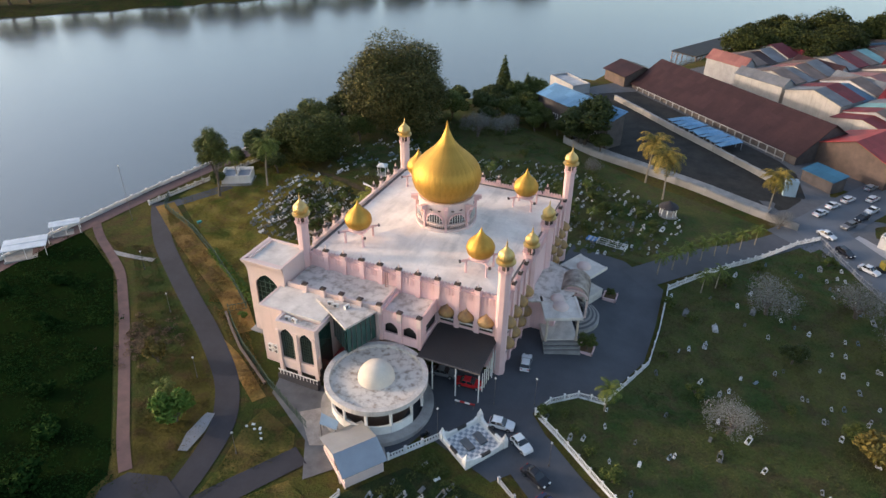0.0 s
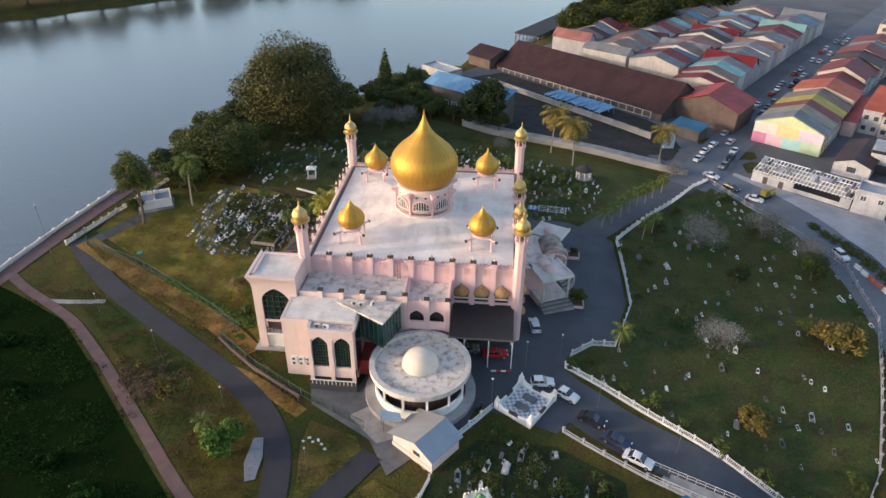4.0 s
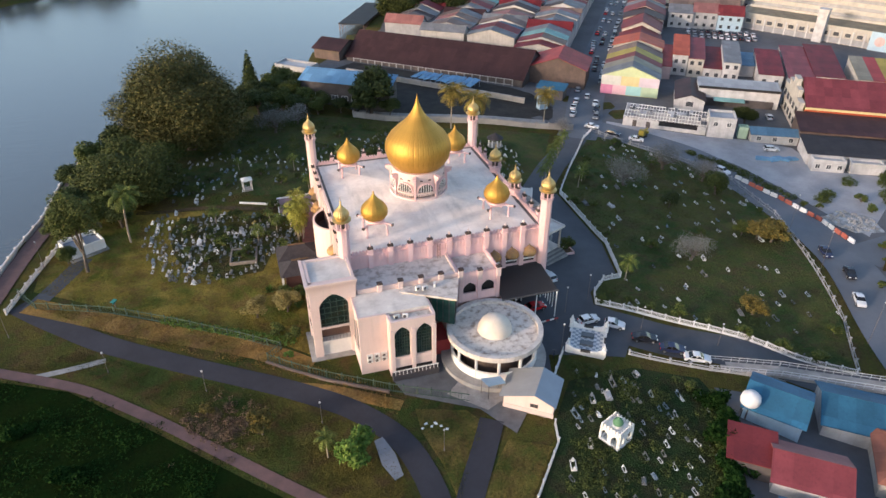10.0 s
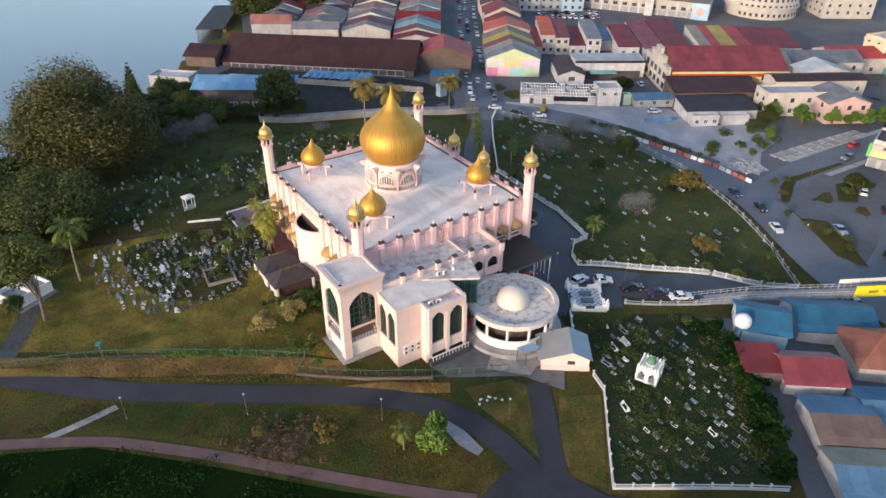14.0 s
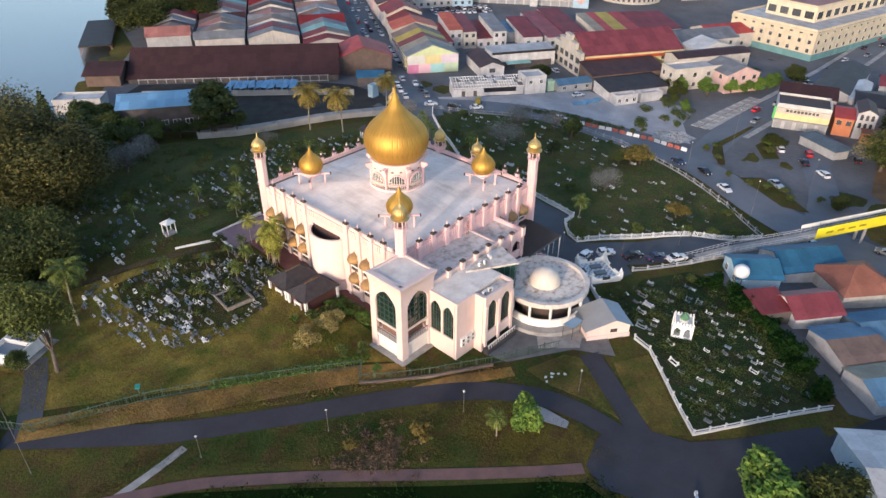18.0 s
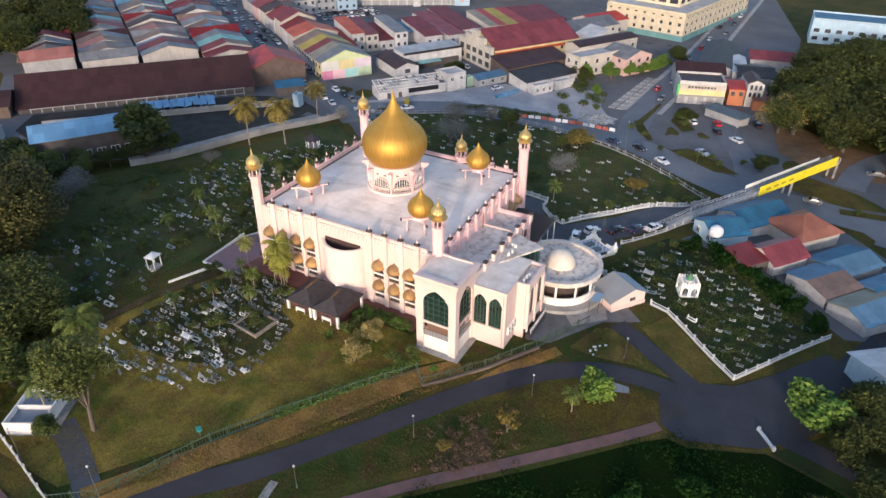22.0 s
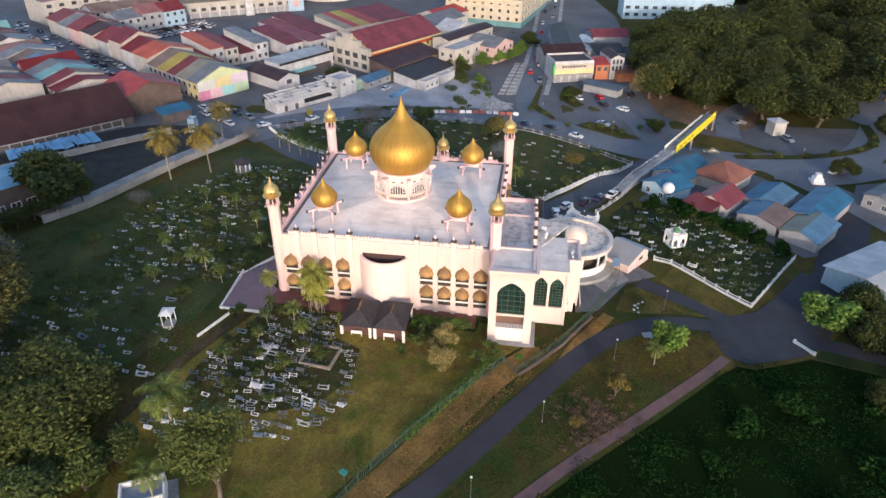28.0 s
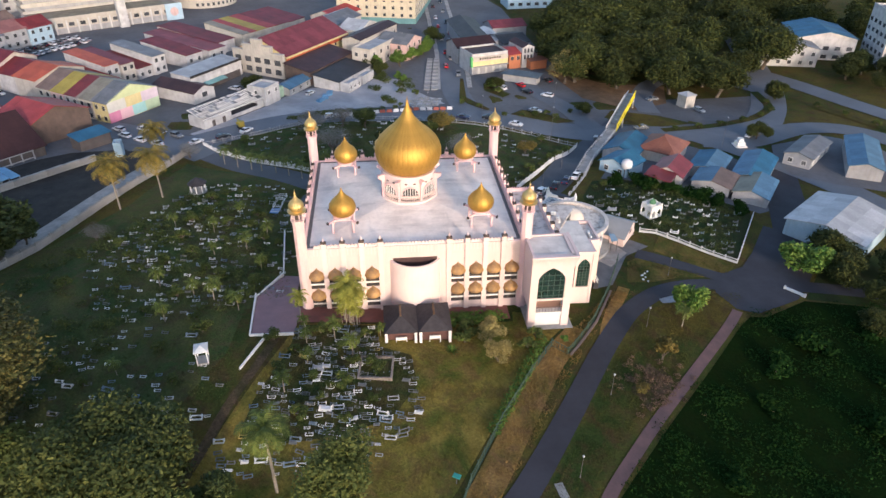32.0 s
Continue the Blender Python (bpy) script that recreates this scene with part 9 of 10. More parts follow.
for x in (-8.5, -4.5):
    bm = BM()
    box(bm, x - 0.6, x + 0.6, -3.54, -3.5, -0.2, 1.9)
    part("door", bm, WL["dark"], sk)
for i in range(28):
    bm = BM()
    limb(bm, (-11.9 + i * 0.88, -3.6, 2.7), (-11.9 + i * 0.88, 3.6, 4.6), 0.13, 0.13, 4)
    part("rafter", bm, WHITE, sk)
for i in range(5):
    bm = BM()
    limb(bm, (-12.1, -3.2 + i * 1.65, 2.85 + i * 0.43), (12.1, -3.2 + i * 1.65, 2.85 + i * 0.43), 0.13, 0.13, 4)
    part("batten", bm, WHITE, sk)
rsk = random.Random(4)
for i in range(34):
    u, v = rsk.randrange(27), rsk.randrange(4)
    bm = BM()
    box(bm, -11.85 + u * 0.88, -11.0 + u * 0.88, -3.1 + v * 1.65, -1.6 + v * 1.65, -0.03, 0.03)
    for q in bm.verts:
        q.co.z += 3.06 + (q.co.y + 3.2) * 0.262
    part("roof_sheet", bm, SH["white"] if i % 3 else SH["grey"], sk)
bm = BM()
box(bm, -11.6, 11.6, -3.0, 3.1, -0.5, 0.5)
part("floor", bm, SH["dark"], sk)
building("white_box_house", "plain white two-storey box house", 103.9, 42.5, 7.4, 7, 5.4, -31, "flat", 0.3, "white", "white", 0.1, ((0, 1, 2, 3.6, WIN), (270, 1, 1, 3.6, WIN)))
building("green_booth", "small pale green booth beside the box house", 109.0, 38.6, 2.6, 2.6, 2.7, -31, "flat", 0.2, "palegreen", "teal", 0.1)
building("blue_shed", "long low white shed with faded blue roof", 116.2, 34.4, 13, 6, 2.6, -28, "gable", 1.1, "white", "faded", 0.4, ((0, 1, 3, 0.8, WIN),))
building("workshop", "dark-roofed workshop behind the lot", 112.7, 70.3, 9, 19, 4.0, -34, "gable", 1.6, "white", "brown", 0.4, ((0, 1, 1, 2.0, BIG),), axis="y")
building("long_white_store", "long white store with dark open front", 127, 65, 25, 9, 5.8, -32, "shed", 0.5, "white", "white", 0.2)
# dark slab on the wall, painted as the shade of an open front
bm = BM()
box(bm, -11, 11, -4.9, -4.52, -1.0, 2.6)
st = thing("store_front", "shopfront slab painted dark for an open front, with green canopy", "shopfront", "town buildings", pose(127, 65, land(127, 65), 0, 0, -32))
part("opening", bm, WL["dark"], st)
bm = BM()
slab(bm, [(0, 2.7), (0, 3.0), (2.2, 2.55), (2.2, 2.3)], 9.5, pose(2.0, -4.95, 0, 0, 0, -90))
part("canopy", bm, SH["teal"], st)
bm = BM()
box(bm, -12.6, 12.6, -4.75, -4.52, 5.5, 6.3)
part("dark_fascia", bm, SH["dark"], st)
# the great hall with its stepped yellow front, and the lean-to sheds before it
yh = building("yellow_hall", "large pale yellow hall with broad maroon roof", 151.4, 36.8, 38, 22, 8.0, -32, "gable", 5.0, "yellow", "pinkmaroon", 0.8, ((0, 1, 8, 4.5, WIN),), category="hall")
bm = BM()
box(bm, -19.9, 19.9, -12.0, -11.82, 7.0, 7.55)
part("eave_board", bm, WL["yellow"], yh)
bm = BM()
box(bm, -19.9, 19.9, -12.1, -11.82, 5.9, 7.0)
part("eave_band", bm, SH["orange"], yh)
for k_, (y0, y1, z1) in enumerate(((-11.5, -6.5, 8.4), (-6.5, -2.2, 10.6), (-2.2, 2.2, 12.6), (2.2, 6.5, 10.6), (6.5, 11.5, 8.4))):
    bm = BM()
    box(bm, -21.4 - 0.02 * (k_ % 2), -20.2, y0, y1, -1, z1)
    box(bm, -21.7, -20.1, y0 - 0.1, y1 + 0.1, z1, z1 + 0.4)
    part("stepped_front", bm, WL["palecream"], yh)
    for z in (1.2, 4.6):
        bm = BM()
        box(bm, -21.5, -21.35, (y0 + y1) / 2 - 1.3, (y0 + y1) / 2 + 1.3, z, z + 1.9)
        part("window", bm, WINGREY, yh)
building("brown_shed", "open lean-to with dark brown roof by the hall", 135.0, 26.0, 28, 10.6, 4.6, -31, "shed", 1.9, "brown", "brown", 0.5)
building("black_shed", "low wide lean-to with blackish roof", 126.7, 17.6, 22.5, 10.2, 3.0, -29, "shed", 1.4, "white", "dark", 0.4)
for u in (-4.9, 4.6):
    building("white_hut", "low white annexe before the blackish shed", 121.6 + u * 0.875, 12.2 - u * 0.485, 8.2, 3.4, 2.3 + 0.3 * (u < 0), -29, "flat", 0.3, "white", "white", 0.1, ((0, 1, 3, 0.9, WIN),) if u < 0 else ())
# rows of cream houses at the corner of the lot
building("pink_front_house", "long pinkish two-storey house with pale flat roof", 151.0, 4.2, 27, 8, 6.8, -30, "flat", 0.3, "cream", "white", 0.2, ((0, 2, 5, 1.2, WIN), (270, 2, 2, 1.2, WIN)))
building("pink_front_house", "pinkish wing with gabled grey roof beside the lot", 156.2, -4.2, 13, 13, 6.4, -30, "gable", 2.4, "pink", "grey", 0.4, ((0, 2, 3, 1.2, WIN), (270, 2, 2, 1.2, WIN)), axis="y")
building("cream_gable_house", "cream house with narrow dark roof", 161.6, 7.2, 30, 8, 8.6, -30, "gable", 1.0, "cream", "brown", 0.3, ((0, 2, 6, 2.0, WIN),))
building("cream_gable_house", "white gabled house beside the great hall", 172.5, 11.8, 16, 10, 8.4, -30, "gable", 2.6, "white", "white", 0.3, ((0, 2, 3, 2.0, WIN),), axis="y")
building("grey_row_house", "row house with grey and white sheet roof", 193, 24, 26, 14, 7, -30, "gable", 2.5, "cream", "grey", 0.4, ((0, 2, 4, 1.2, WIN),), slopes=("grey", "white"))
building("dark_row_house", "row house with faded red roof", 215, 22, 26, 14, 6, -30, "gable", 2.5, "cream", "crimson", 0.4, ((0, 1, 4, 1.2, WIN),), slopes=("crimson", "tan"))
ho = building("hotel", "large cream hotel block with a teal base band", 254.3, -3.9, 76, 38, 11.2, -13, "flat", 0.4, "hotel", "white", 0.2, ((0, 3, 15, 3.0, WIN), (270, 3, 9, 3.0, WIN)), category="hotel")
for q in ((-38.2, 38.2, -19.25, -19.02), (-38.25, -38.02, -19.0, 19)):
    bm = BM()
    box(bm, *q, -1, 2.3)
    part("teal_base_band", bm, SH["teal"], ho)
    bm = BM()
    box(bm, q[0] - 0.3, q[1], q[2] - 0.3, q[3], 10.2, 11.0)
    part("cornice", bm, WL["hotel"], ho)
building("hotel", "set-back cream upper storeys of the large hotel", 257, -3.5, 56, 22, 17.0, -13, "flat", 0.4, "hotel", "pink", 0.2, ((0, 1, 9, 12.6, (3.2, 2.4)), (270, 1, 4, 12.6, (3.2, 2.4))), category="hotel")
off = building("long_office_block", "long low cream public building with a white tower", 216.2, 128.4, 64, 18, 6.2, -58, "flat", 0.4, "palecream", "tan", 0.2, ((0, 1, 14, 3.2, BIG),), category="office block")
bm = BM()
box(bm, -31.9, 31.9, -9.3, -9.02, 0.2, 2.4)
part("dark_ground_floor", bm, WL["grey"], off)
for i in range(15):
    bm = BM()
    box(bm, -31.5 + i * 4.5 - 0.3, -31.5 + i * 4.5 + 0.3, -9.6, -9.3, -1, 5.6)
    part("pier", bm, WL["white"], off)
bm = BM()
box(bm, 3.2, 7.0, -12.4, -9.05, -1, 13.0)
box(bm, 2.9, 7.3, -12.7, -8.8, 13.0, 13.5)
part("tower", bm, WL["white"], off)
bm = BM()
box(bm, 24.5, 32.2, -10.4, -9.65, -0.5, 7.2)
part("sign_wall", bm, WL["blue"], off)
bm = BM()
lathe(bm, [(0.0, 0.0), (1.9, 0.0), (1.9, 0.12), (0.0, 0.12)], 24)
bm.transform(pose(28.3, -10.42, 3.6, 90))
part("sign_disc", bm, WL["pink"], off)
deck = thing("car_park_block", "tall cream decked block with dark open storeys", "office block", "town buildings", pose(229.0, 137.6, land(229, 138), 0, 0, -58))
bm = BM()
box(bm, -29, 29, -5.4, 11, -1, 15.2)
part("deck_core", bm, WL["grey"], deck)
for i in range(4):
    bm = BM()
    box(bm, -30, 30, -6.2, 12, 5.6 + i * 3.2, 7.3 + i * 3.2)
    part("deck_parapet", bm, WL["palecream"], deck)
cvb = thing("curved_block", "tall cream block with rounded front and rows of windows", "office block", "town buildings", pose(262, 94, land(262, 94), 0, 0, -34))
bm = BM()
lathe(bm, [(16.5, -1), (16.5, 4.4), (17.3, 4.6), (17.3, 5.3), (16.5, 5.5), (16.5, 17.5), (17.1, 17.7), (17.1, 18.6), (0, 18.6)], 56)
part("wall", bm, WL["palecream"], cvb)
for r_ in range(5):
    for i in range(13):
        a = -90 + (i - 6) * 9
        w_ = part("window", far_win_mesh, None, cvb)
        w_.matrix_basis = pose(16.53 * math.cos(radians(a)), 16.53 * math.sin(radians(a)), 1.2 + r_ * 3.1 + 0.6 * (r_ > 0), 0, 0, a + 90) @ Matrix.Diagonal((1.1, 1, 1.3, 1))
building("cream_corner_block", "warm cream block with rows of small windows", 292, 72, 24, 20, 16, -34, "flat", 0.4, "cream", "white", 0.2, ((0, 4, 5, 2.0, WIN), (270, 4, 4, 2.0, WIN)), category="office block")
building("far_white_block", "white slab block far behind the shops", 252, 168, 80, 20, 13, -40, "flat", 0.4, "white", "white", 0.2, ((0, 4, 12, 1.5, BIG),), category="office block")
building("far_cream_block", "cream block far behind the shop street", 200, 196, 50, 22, 10, -34, "flat", 0.4, "cream", "pink", 0.2, ((0, 3, 9, 1.5, BIG),), category="office block")
cs = building("corner_shop_block", "cream and yellow corner shop block with white ground floor", 135.2, -34.9, 14.6, 11.0, 6.8, -72, "flat", 0.4, "white", "brown", 0.2)
for nm, m_, z0, z1, d_ in (("canopy", WL["grey"], 2.9, 3.15, 1.5), ("yellow_band", WL["yellow"], 3.15, 4.9, 0.5), ("pink_stripe", WL["pink"], 4.9, 5.2, 0.54), ("sign_band", WL["palecream"], 5.2, 6.4, 0.5)):
    bm = BM()
    box(bm, -7.25, 7.25, -5.52 - d_, -5.52, z0, z1)
    part(nm, bm, m_, cs)
for i in range(9):
    bm = BM()
    box(bm, -4.6 + i * 1.0, -3.9 + i * 1.0, -6.09, -6.03, 5.4, 6.1)
    part("letter_bar", bm, WL["dark"], cs)
for i in range(5):
    bm = BM()
    box(bm, -7.0 + i * 3.0, -5.0 + i * 3.0, -5.57, -5.51, 0, 2.4)
    part("shutter", bm, WL["grey"], cs)
bm = BM()
box(bm, -8.0, -7.32, -6.2, -4.8, 3.0, 6.6)
part("green_corner_sign", bm, plain("sign_green", (0.10, 0.42, 0.12)), cs)
building("orange_shop_block", "narrow orange shop with terracotta roof", 139.6, -45.2, 5, 11, 5.4, -72, "gable", 1.2, "orange", "crimson", 0.3, ((0, 1, 2, 3.4, WIN),))
ws = building("white_shop_block", "white shop with arched upper windows and stepped top", 141.0, -50.4, 5, 11, 7.6, -72, "gable", 1.2, "white", "brown", 0.1, axis="y")
for x in (-1.4, 0, 1.4):
    for z in (3.3, 5.7):
        bm = BM()
        slab(bm, [(x - 0.4, z), (x + 0.4, z)] + [(x + 0.4 * math.cos(radians(t)), z + 1.2 + 0.4 * math.sin(radians(t))) for t in range(0, 181, 30)], 0.08, pose(0, -5.53, 0))
        part("arched_window", bm, WINGREY, ws)
building("orange_shop_block", "low orange shopfront with brown awning", 137.6, -54.8, 7, 8, 3.2, -72, "shed", 0.6, "orange", "terra", 0.4)
building("shop_rear_block", "brown-roofed rear of the shop block", 148.4, -31.8, 16, 11, 6.4, -72, "gable", 2.2, "grey", "brown", 0.4)
building("shop_rear_block", "long blackish-roofed shop row along the street", 176, -34.5, 12, 36, 5.2, -85, "gable", 1.8, "grey", "dark", 0.4, axis="y")
building("shop_rear_block", "narrow shed with pale white roof behind the shops", 166, -43, 5, 22, 5.0, -80, "gable", 0.8, "grey", "white", 0.3, axis="y")
building("shop_rear_block", "blackish-roofed shed behind the orange shops", 160, -49, 12, 16, 5.0, -76, "gable", 1.6, "grey", "dark", 0.3)
building("shop_rear_blue", "maroon-roofed house behind the shop rows", 186, -52, 16, 11, 4.6, -76, "gable", 2.0, "grey", "pinkmaroon", 0.3)
building("bus_shelter", "low open shelter with hipped blue-grey roof", 119.4, -46.6, 12.5, 5, 2.7, -119, "hip", 1.0, "grey", "slate", 0.8, ((180, 1, 4, 0.9, BIG),))
# sheds with blue roofs by the south cemetery
building("blue_house", "small house with bright blue gable roof", 39.5, -57.0, 8, 8, 3.0, -50, "gable", 1.6, "blue", "blue", 0.5, ((270, 1, 2, 1.0, WIN),), group="south sheds")
building("blue_long_house", "long house with teal-blue sheet roof", 51.5, -62.5, 13, 9, 3.6, -38, "gable", 2.0, "white", "blue", 0.5, ((180, 1, 4, 1.2, WIN),), group="south sheds", slopes=("blue", "blue"))
building("terracotta_house", "house with hipped terracotta roof", 50.5, -72.5, 11, 10, 3.2, -40, "hip", 3.0, "cream", "terra", 0.6, group="south sheds")
building("pink_roof_house", "white house with faded pink and red roof", 34.8, -68.6, 9, 7.2, 3.0, -38, "gable", 1.9, "white", "pink", 0.5, ((180, 1, 3, 1.0, WIN), (90, 1, 2, 1.0, WIN)), group="south sheds", slopes=("pinkmaroon", "pink"))
building("maroon_lean_to", "low maroon lean-to beside the cemetery", 29.5, -63.5, 6, 6, 2.8, -38, "shed", 0.6, "dark", "red", 0.3, group="south sheds")
building("grey_shed", "rusty grey shed with flat sheet roof", 29.0, -77.5, 9, 9, 3.0, -38, "gable", 1.0, "grey", "rust", 0.4, group="south sheds", slopes=("rust", "faded"))
building("sky_shed", "shed with patched sky blue roof", 39.5, -81.0, 12, 8, 3.2, -38, "gable", 1.2, "grey", "blue", 0.4, group="south sheds", slopes=("faded", "blue"))
building("sky_shed", "low shed with pale blue and tan roof", 24.0, -85.5, 12, 8, 3.0, -38, "gable", 1.2, "grey", "sky", 0.4, group="south sheds", slopes=("faded", "tan"))
building("long_blue_shed", "long shed with faded blue roof by the roundabout", 36, -91.5, 18, 8, 3.2, -38, "gable", 1.4, "grey", "blue", 0.4, group="south sheds", slopes=("blue", "faded"))
building("white_warehouse", "white-roofed warehouse beside the dark lane", 4, -94, 18, 15.6, 4.6, -52, "gable", 1.6, "blue", "white", 0.5, group="south sheds", category="warehouse")
wt = thing("water_tank", "round white water tank on a short stand", "water tank", m=pose(34.7, -56.5, land(34.7, -56.5)))
bm = BM()
lathe(bm, [(0.0, 2.4), (0.9, 2.5), (1.35, 3.0), (1.45, 3.6), (1.3, 4.3), (0.8, 4.8), (0.0, 5.0)], 24)
part("tank", bm, plain("white_tank", (0.72, 0.72, 0.74)), wt, smooth=True)
for a in (45, 135, 225, 315):
    bm = BM()
    x, y = 0.8 * math.cos(radians(a)), 0.8 * math.sin(radians(a))
    box(bm, x - 0.08, x + 0.08, y - 0.08, y + 0.08, -0.5, 2.6)
    part("leg", bm, TRIM, wt)
# far south-east buildings
building("south_east_house", "long white two-storey house by the loop road", 137.5, -156, 14, 20, 7, -14, "gable", 2.0, "white", "grey", 0.5, ((270, 2, 5, 1.2, WIN), (180, 2, 3, 1.2, WIN)))
building("south_east_block", "white block with blue roof beyond the roundabout", 150, -176, 24, 22, 9, -14, "gable", 2.5, "white", "blue", 0.5, ((270, 2, 5, 1.2, BIG), (180, 2, 5, 1.2, BIG)))
building("south_tall_block", "tall pale slab block at the southern edge", 132, -196, 20, 14, 20, -14, "flat", 0.4, "white", "grey", 0.2, ((270, 5, 4, 1.5, BIG), (180, 5, 5, 1.5, BIG)))
building("roundabout_shed", "low grey shed inside the roundabout", 46, -112, 16, 7, 3.2, -48, "gable", 1.0, "grey", "grey", 0.4, ((270, 1, 2, 1.0, WIN), (0, 1, 4, 1.0, WIN)))
building("roundabout_shed", "low blue-roofed shed inside the roundabout", 40, -124, 22, 8, 3.5, -30, "gable", 1.2, "grey", "faded", 0.4, ((0, 1, 5, 1.0, WIN),))
gh = building("gate_house", "small white gate house by the woods", 92.5, -97, 4, 4, 4.2, 20, "hip", 1.0, "cream", "white", 0.3)
mon = thing("white_monument", "white stepped monument on the verge", "monument", m=pose(55.5, -97.5, land(55.5, -97.5)))
for i in range(3):
    bm = BM()
    box(bm, -1.6 + i * 0.45, 1.6 - i * 0.45, -1.6 + i * 0.45, 1.6 - i * 0.45, i * 1.0 - 0.5, i * 1.0 + 0.6)
    part("step", bm, WHITE, mon)

# ---- footbridge with banner ----
fb = thing("footbridge", "concrete footbridge over the road with yellow banner", "footbridge")
pts = [((36.5, -45.0), -0.9), ((46, -50.5), 0.0), ((59.5, -60.2), 1.1), ((91.0, -77.3), 1.4)]
for ((x0, y0), z0), ((x1, y1), z1) in zip(pts, pts[1:]):
    d = Vector((x1 - x0, y1 - y0)).normalized()
    n_ = Vector((-d.y, d.x)) * 1.2
    bm = BM()
    c = [(x0 + n_.x, y0 + n_.y, z0), (x0 - n_.x, y0 - n_.y, z0), (x1 - n_.x, y1 - n_.y, z1), (x1 + n_.x, y1 + n_.y, z1)]
    hi = [bm.verts.new(p) for p in c]
    lo = [bm.verts.new((p[0], p[1], p[2] - 0.5)) for p in c]
    bm.faces.new(hi)
    bm.faces.new(lo[::-1])
    for i in range(4):
        bm.faces.new((lo[i], lo[(i + 1) % 4], hi[(i + 1) % 4], hi[i]))
    part("deck", bm, CONCRETE, fb)
    for s in (-1, 1):
        bm = BM()
        a, b = Vector((x0 + s * n_.x, y0 + s * n_.y, z0)), Vector((x1 + s * n_.x, y1 + s * n_.y, z1))
        for hh in (0.5, 1.0):
            limb(bm, a + Vector((0, 0, hh)), b + Vector((0, 0, hh)), 0.05, 0.05, 5)
        nn = int((b - a).length / 1.2)
        for i in range(nn + 1):
            q = a.lerp(b, i / nn)
            limb(bm, q, q + Vector((0, 0, 1.0)), 0.04, 0.04, 4)
        part("railing", bm, plain("bridge_rail_%d_%d" % (int(x0), s), (0.5, 0.5, 0.5)), fb)
bd = Vector((91.0 - 59.5, -77.3 + 60.2)).normalized()
bn = Vector((-bd.y, bd.x))
for s, nm, m_, zz, u0, u1 in ((-1, "banner", plain("yellow_banner", (0.85, 0.70, 0.02), rough=0.6), (0.8, 3.3), 1.5, 34), (1, "white_board", WHITE, (2.2, 3.0), 0, 30)):
    bm = BM()
    a, b = Vector((59.5, -60.2)) + bd * u0 + bn * 1.35 * s, Vector((59.5, -60.2)) + bd * u1 + bn * 1.35 * s
    v = [bm.verts.new((q.x + bn.x * w_, q.y + bn.y * w_, z)) for w_ in (-0.05, 0.05) for q, z in ((a, zz[0]), (b, zz[0]), (b, zz[1]), (a, zz[1]))]
    for f in ((0, 1, 2, 3), (7, 6, 5, 4), (0, 4, 5, 1), (1, 5, 6, 2), (2, 6, 7, 3), (3, 7, 4, 0)):
        bm.faces.new([v[i] for i in f])
    bo = part(nm, bm, m_, fb, "long yellow banner with dark blurred script" if s < 0 else "white board along the bridge")
    if s < 0:
        for u in (5, 8, 11, 14):
            bm = BM()
            q = Vector((59.5, -60.2)) + bd * u - bn * 1.43
            box(bm, -0.9, 0.9, -0.03, 0.03, 1.75, 2.2, pose(q.x, q.y, 0, 0, 0, math.degrees(math.atan2(bd.y, bd.x))))
            part("script_bar", bm, plain("olive_ink_%d" % int(u), (0.30, 0.24, 0.02)), bo)
for u in (0, 16, 35.5):
    for s in (-1, 1):
        q = Vector((59.5, -60.2)) + bd * u + bn * 0.9 * s
        bm = BM()
        lathe(bm, [(0.3, -6), (0.3, 0.9)], 8, (q.x, q.y))
        part("pier", bm, CONCRETE, fb)

bm = BM()
prism(bm, [(-1.05, -1.8), (1.05, -1.8), (1.05, 1.8), (-1.05, 1.8)], 0, 0.3)
BOARDS = finish("concrete_plank", bm, CONCRETE)
# ---- red and white road barriers ----
rb = plain("orange_barrier", (0.42, 0.12, 0.08))
wb = plain("white_barrier", (0.72, 0.72, 0.72))
bm = BM()
prism(bm, [(-0.9, -0.28), (0.9, -0.28), (0.9, 0.28), (-0.9, 0.28)], 0, 0.35)
prism(bm, [(-0.85, -0.14), (0.85, -0.14), (0.85, 0.14), (-0.85, 0.14)], 0.35, 0.95)
bma = finish("road_barrier", bm, rb)
bm = BM()
prism(bm, [(-0.9, -0.28), (0.9, -0.28), (0.9, 0.28), (-0.9, 0.28)], 0, 0.35)
prism(bm, [(-0.85, -0.14), (0.85, -0.14), (0.85, 0.14), (-0.85, 0.14)], 0.35, 0.95)
bmb = finish("road_barrier", bm, wb)
for i, (x, y, a, L_) in enumerate(along([(90.5, 16), (94, 4), (95.2, -7), (93.6, -20)], 2.2)):
    o = tagged(new("road_barrier", bma if (i // 2) % 2 else bmb), "orange plastic road barrier" if (i // 2) % 2 else "white plastic road barrier", "barrier", "road barriers")
    o.matrix_basis = pose(x, y, land(x, y) + 0.12, 0, 0, a + rt.uniform(-6, 6))
dg = thing("yellow_digger", "small yellow excavator at the roadside works", "excavator", m=pose(80.5, 46.5, land(80.5, 46.5) + 0.15, 0, 0, 30))
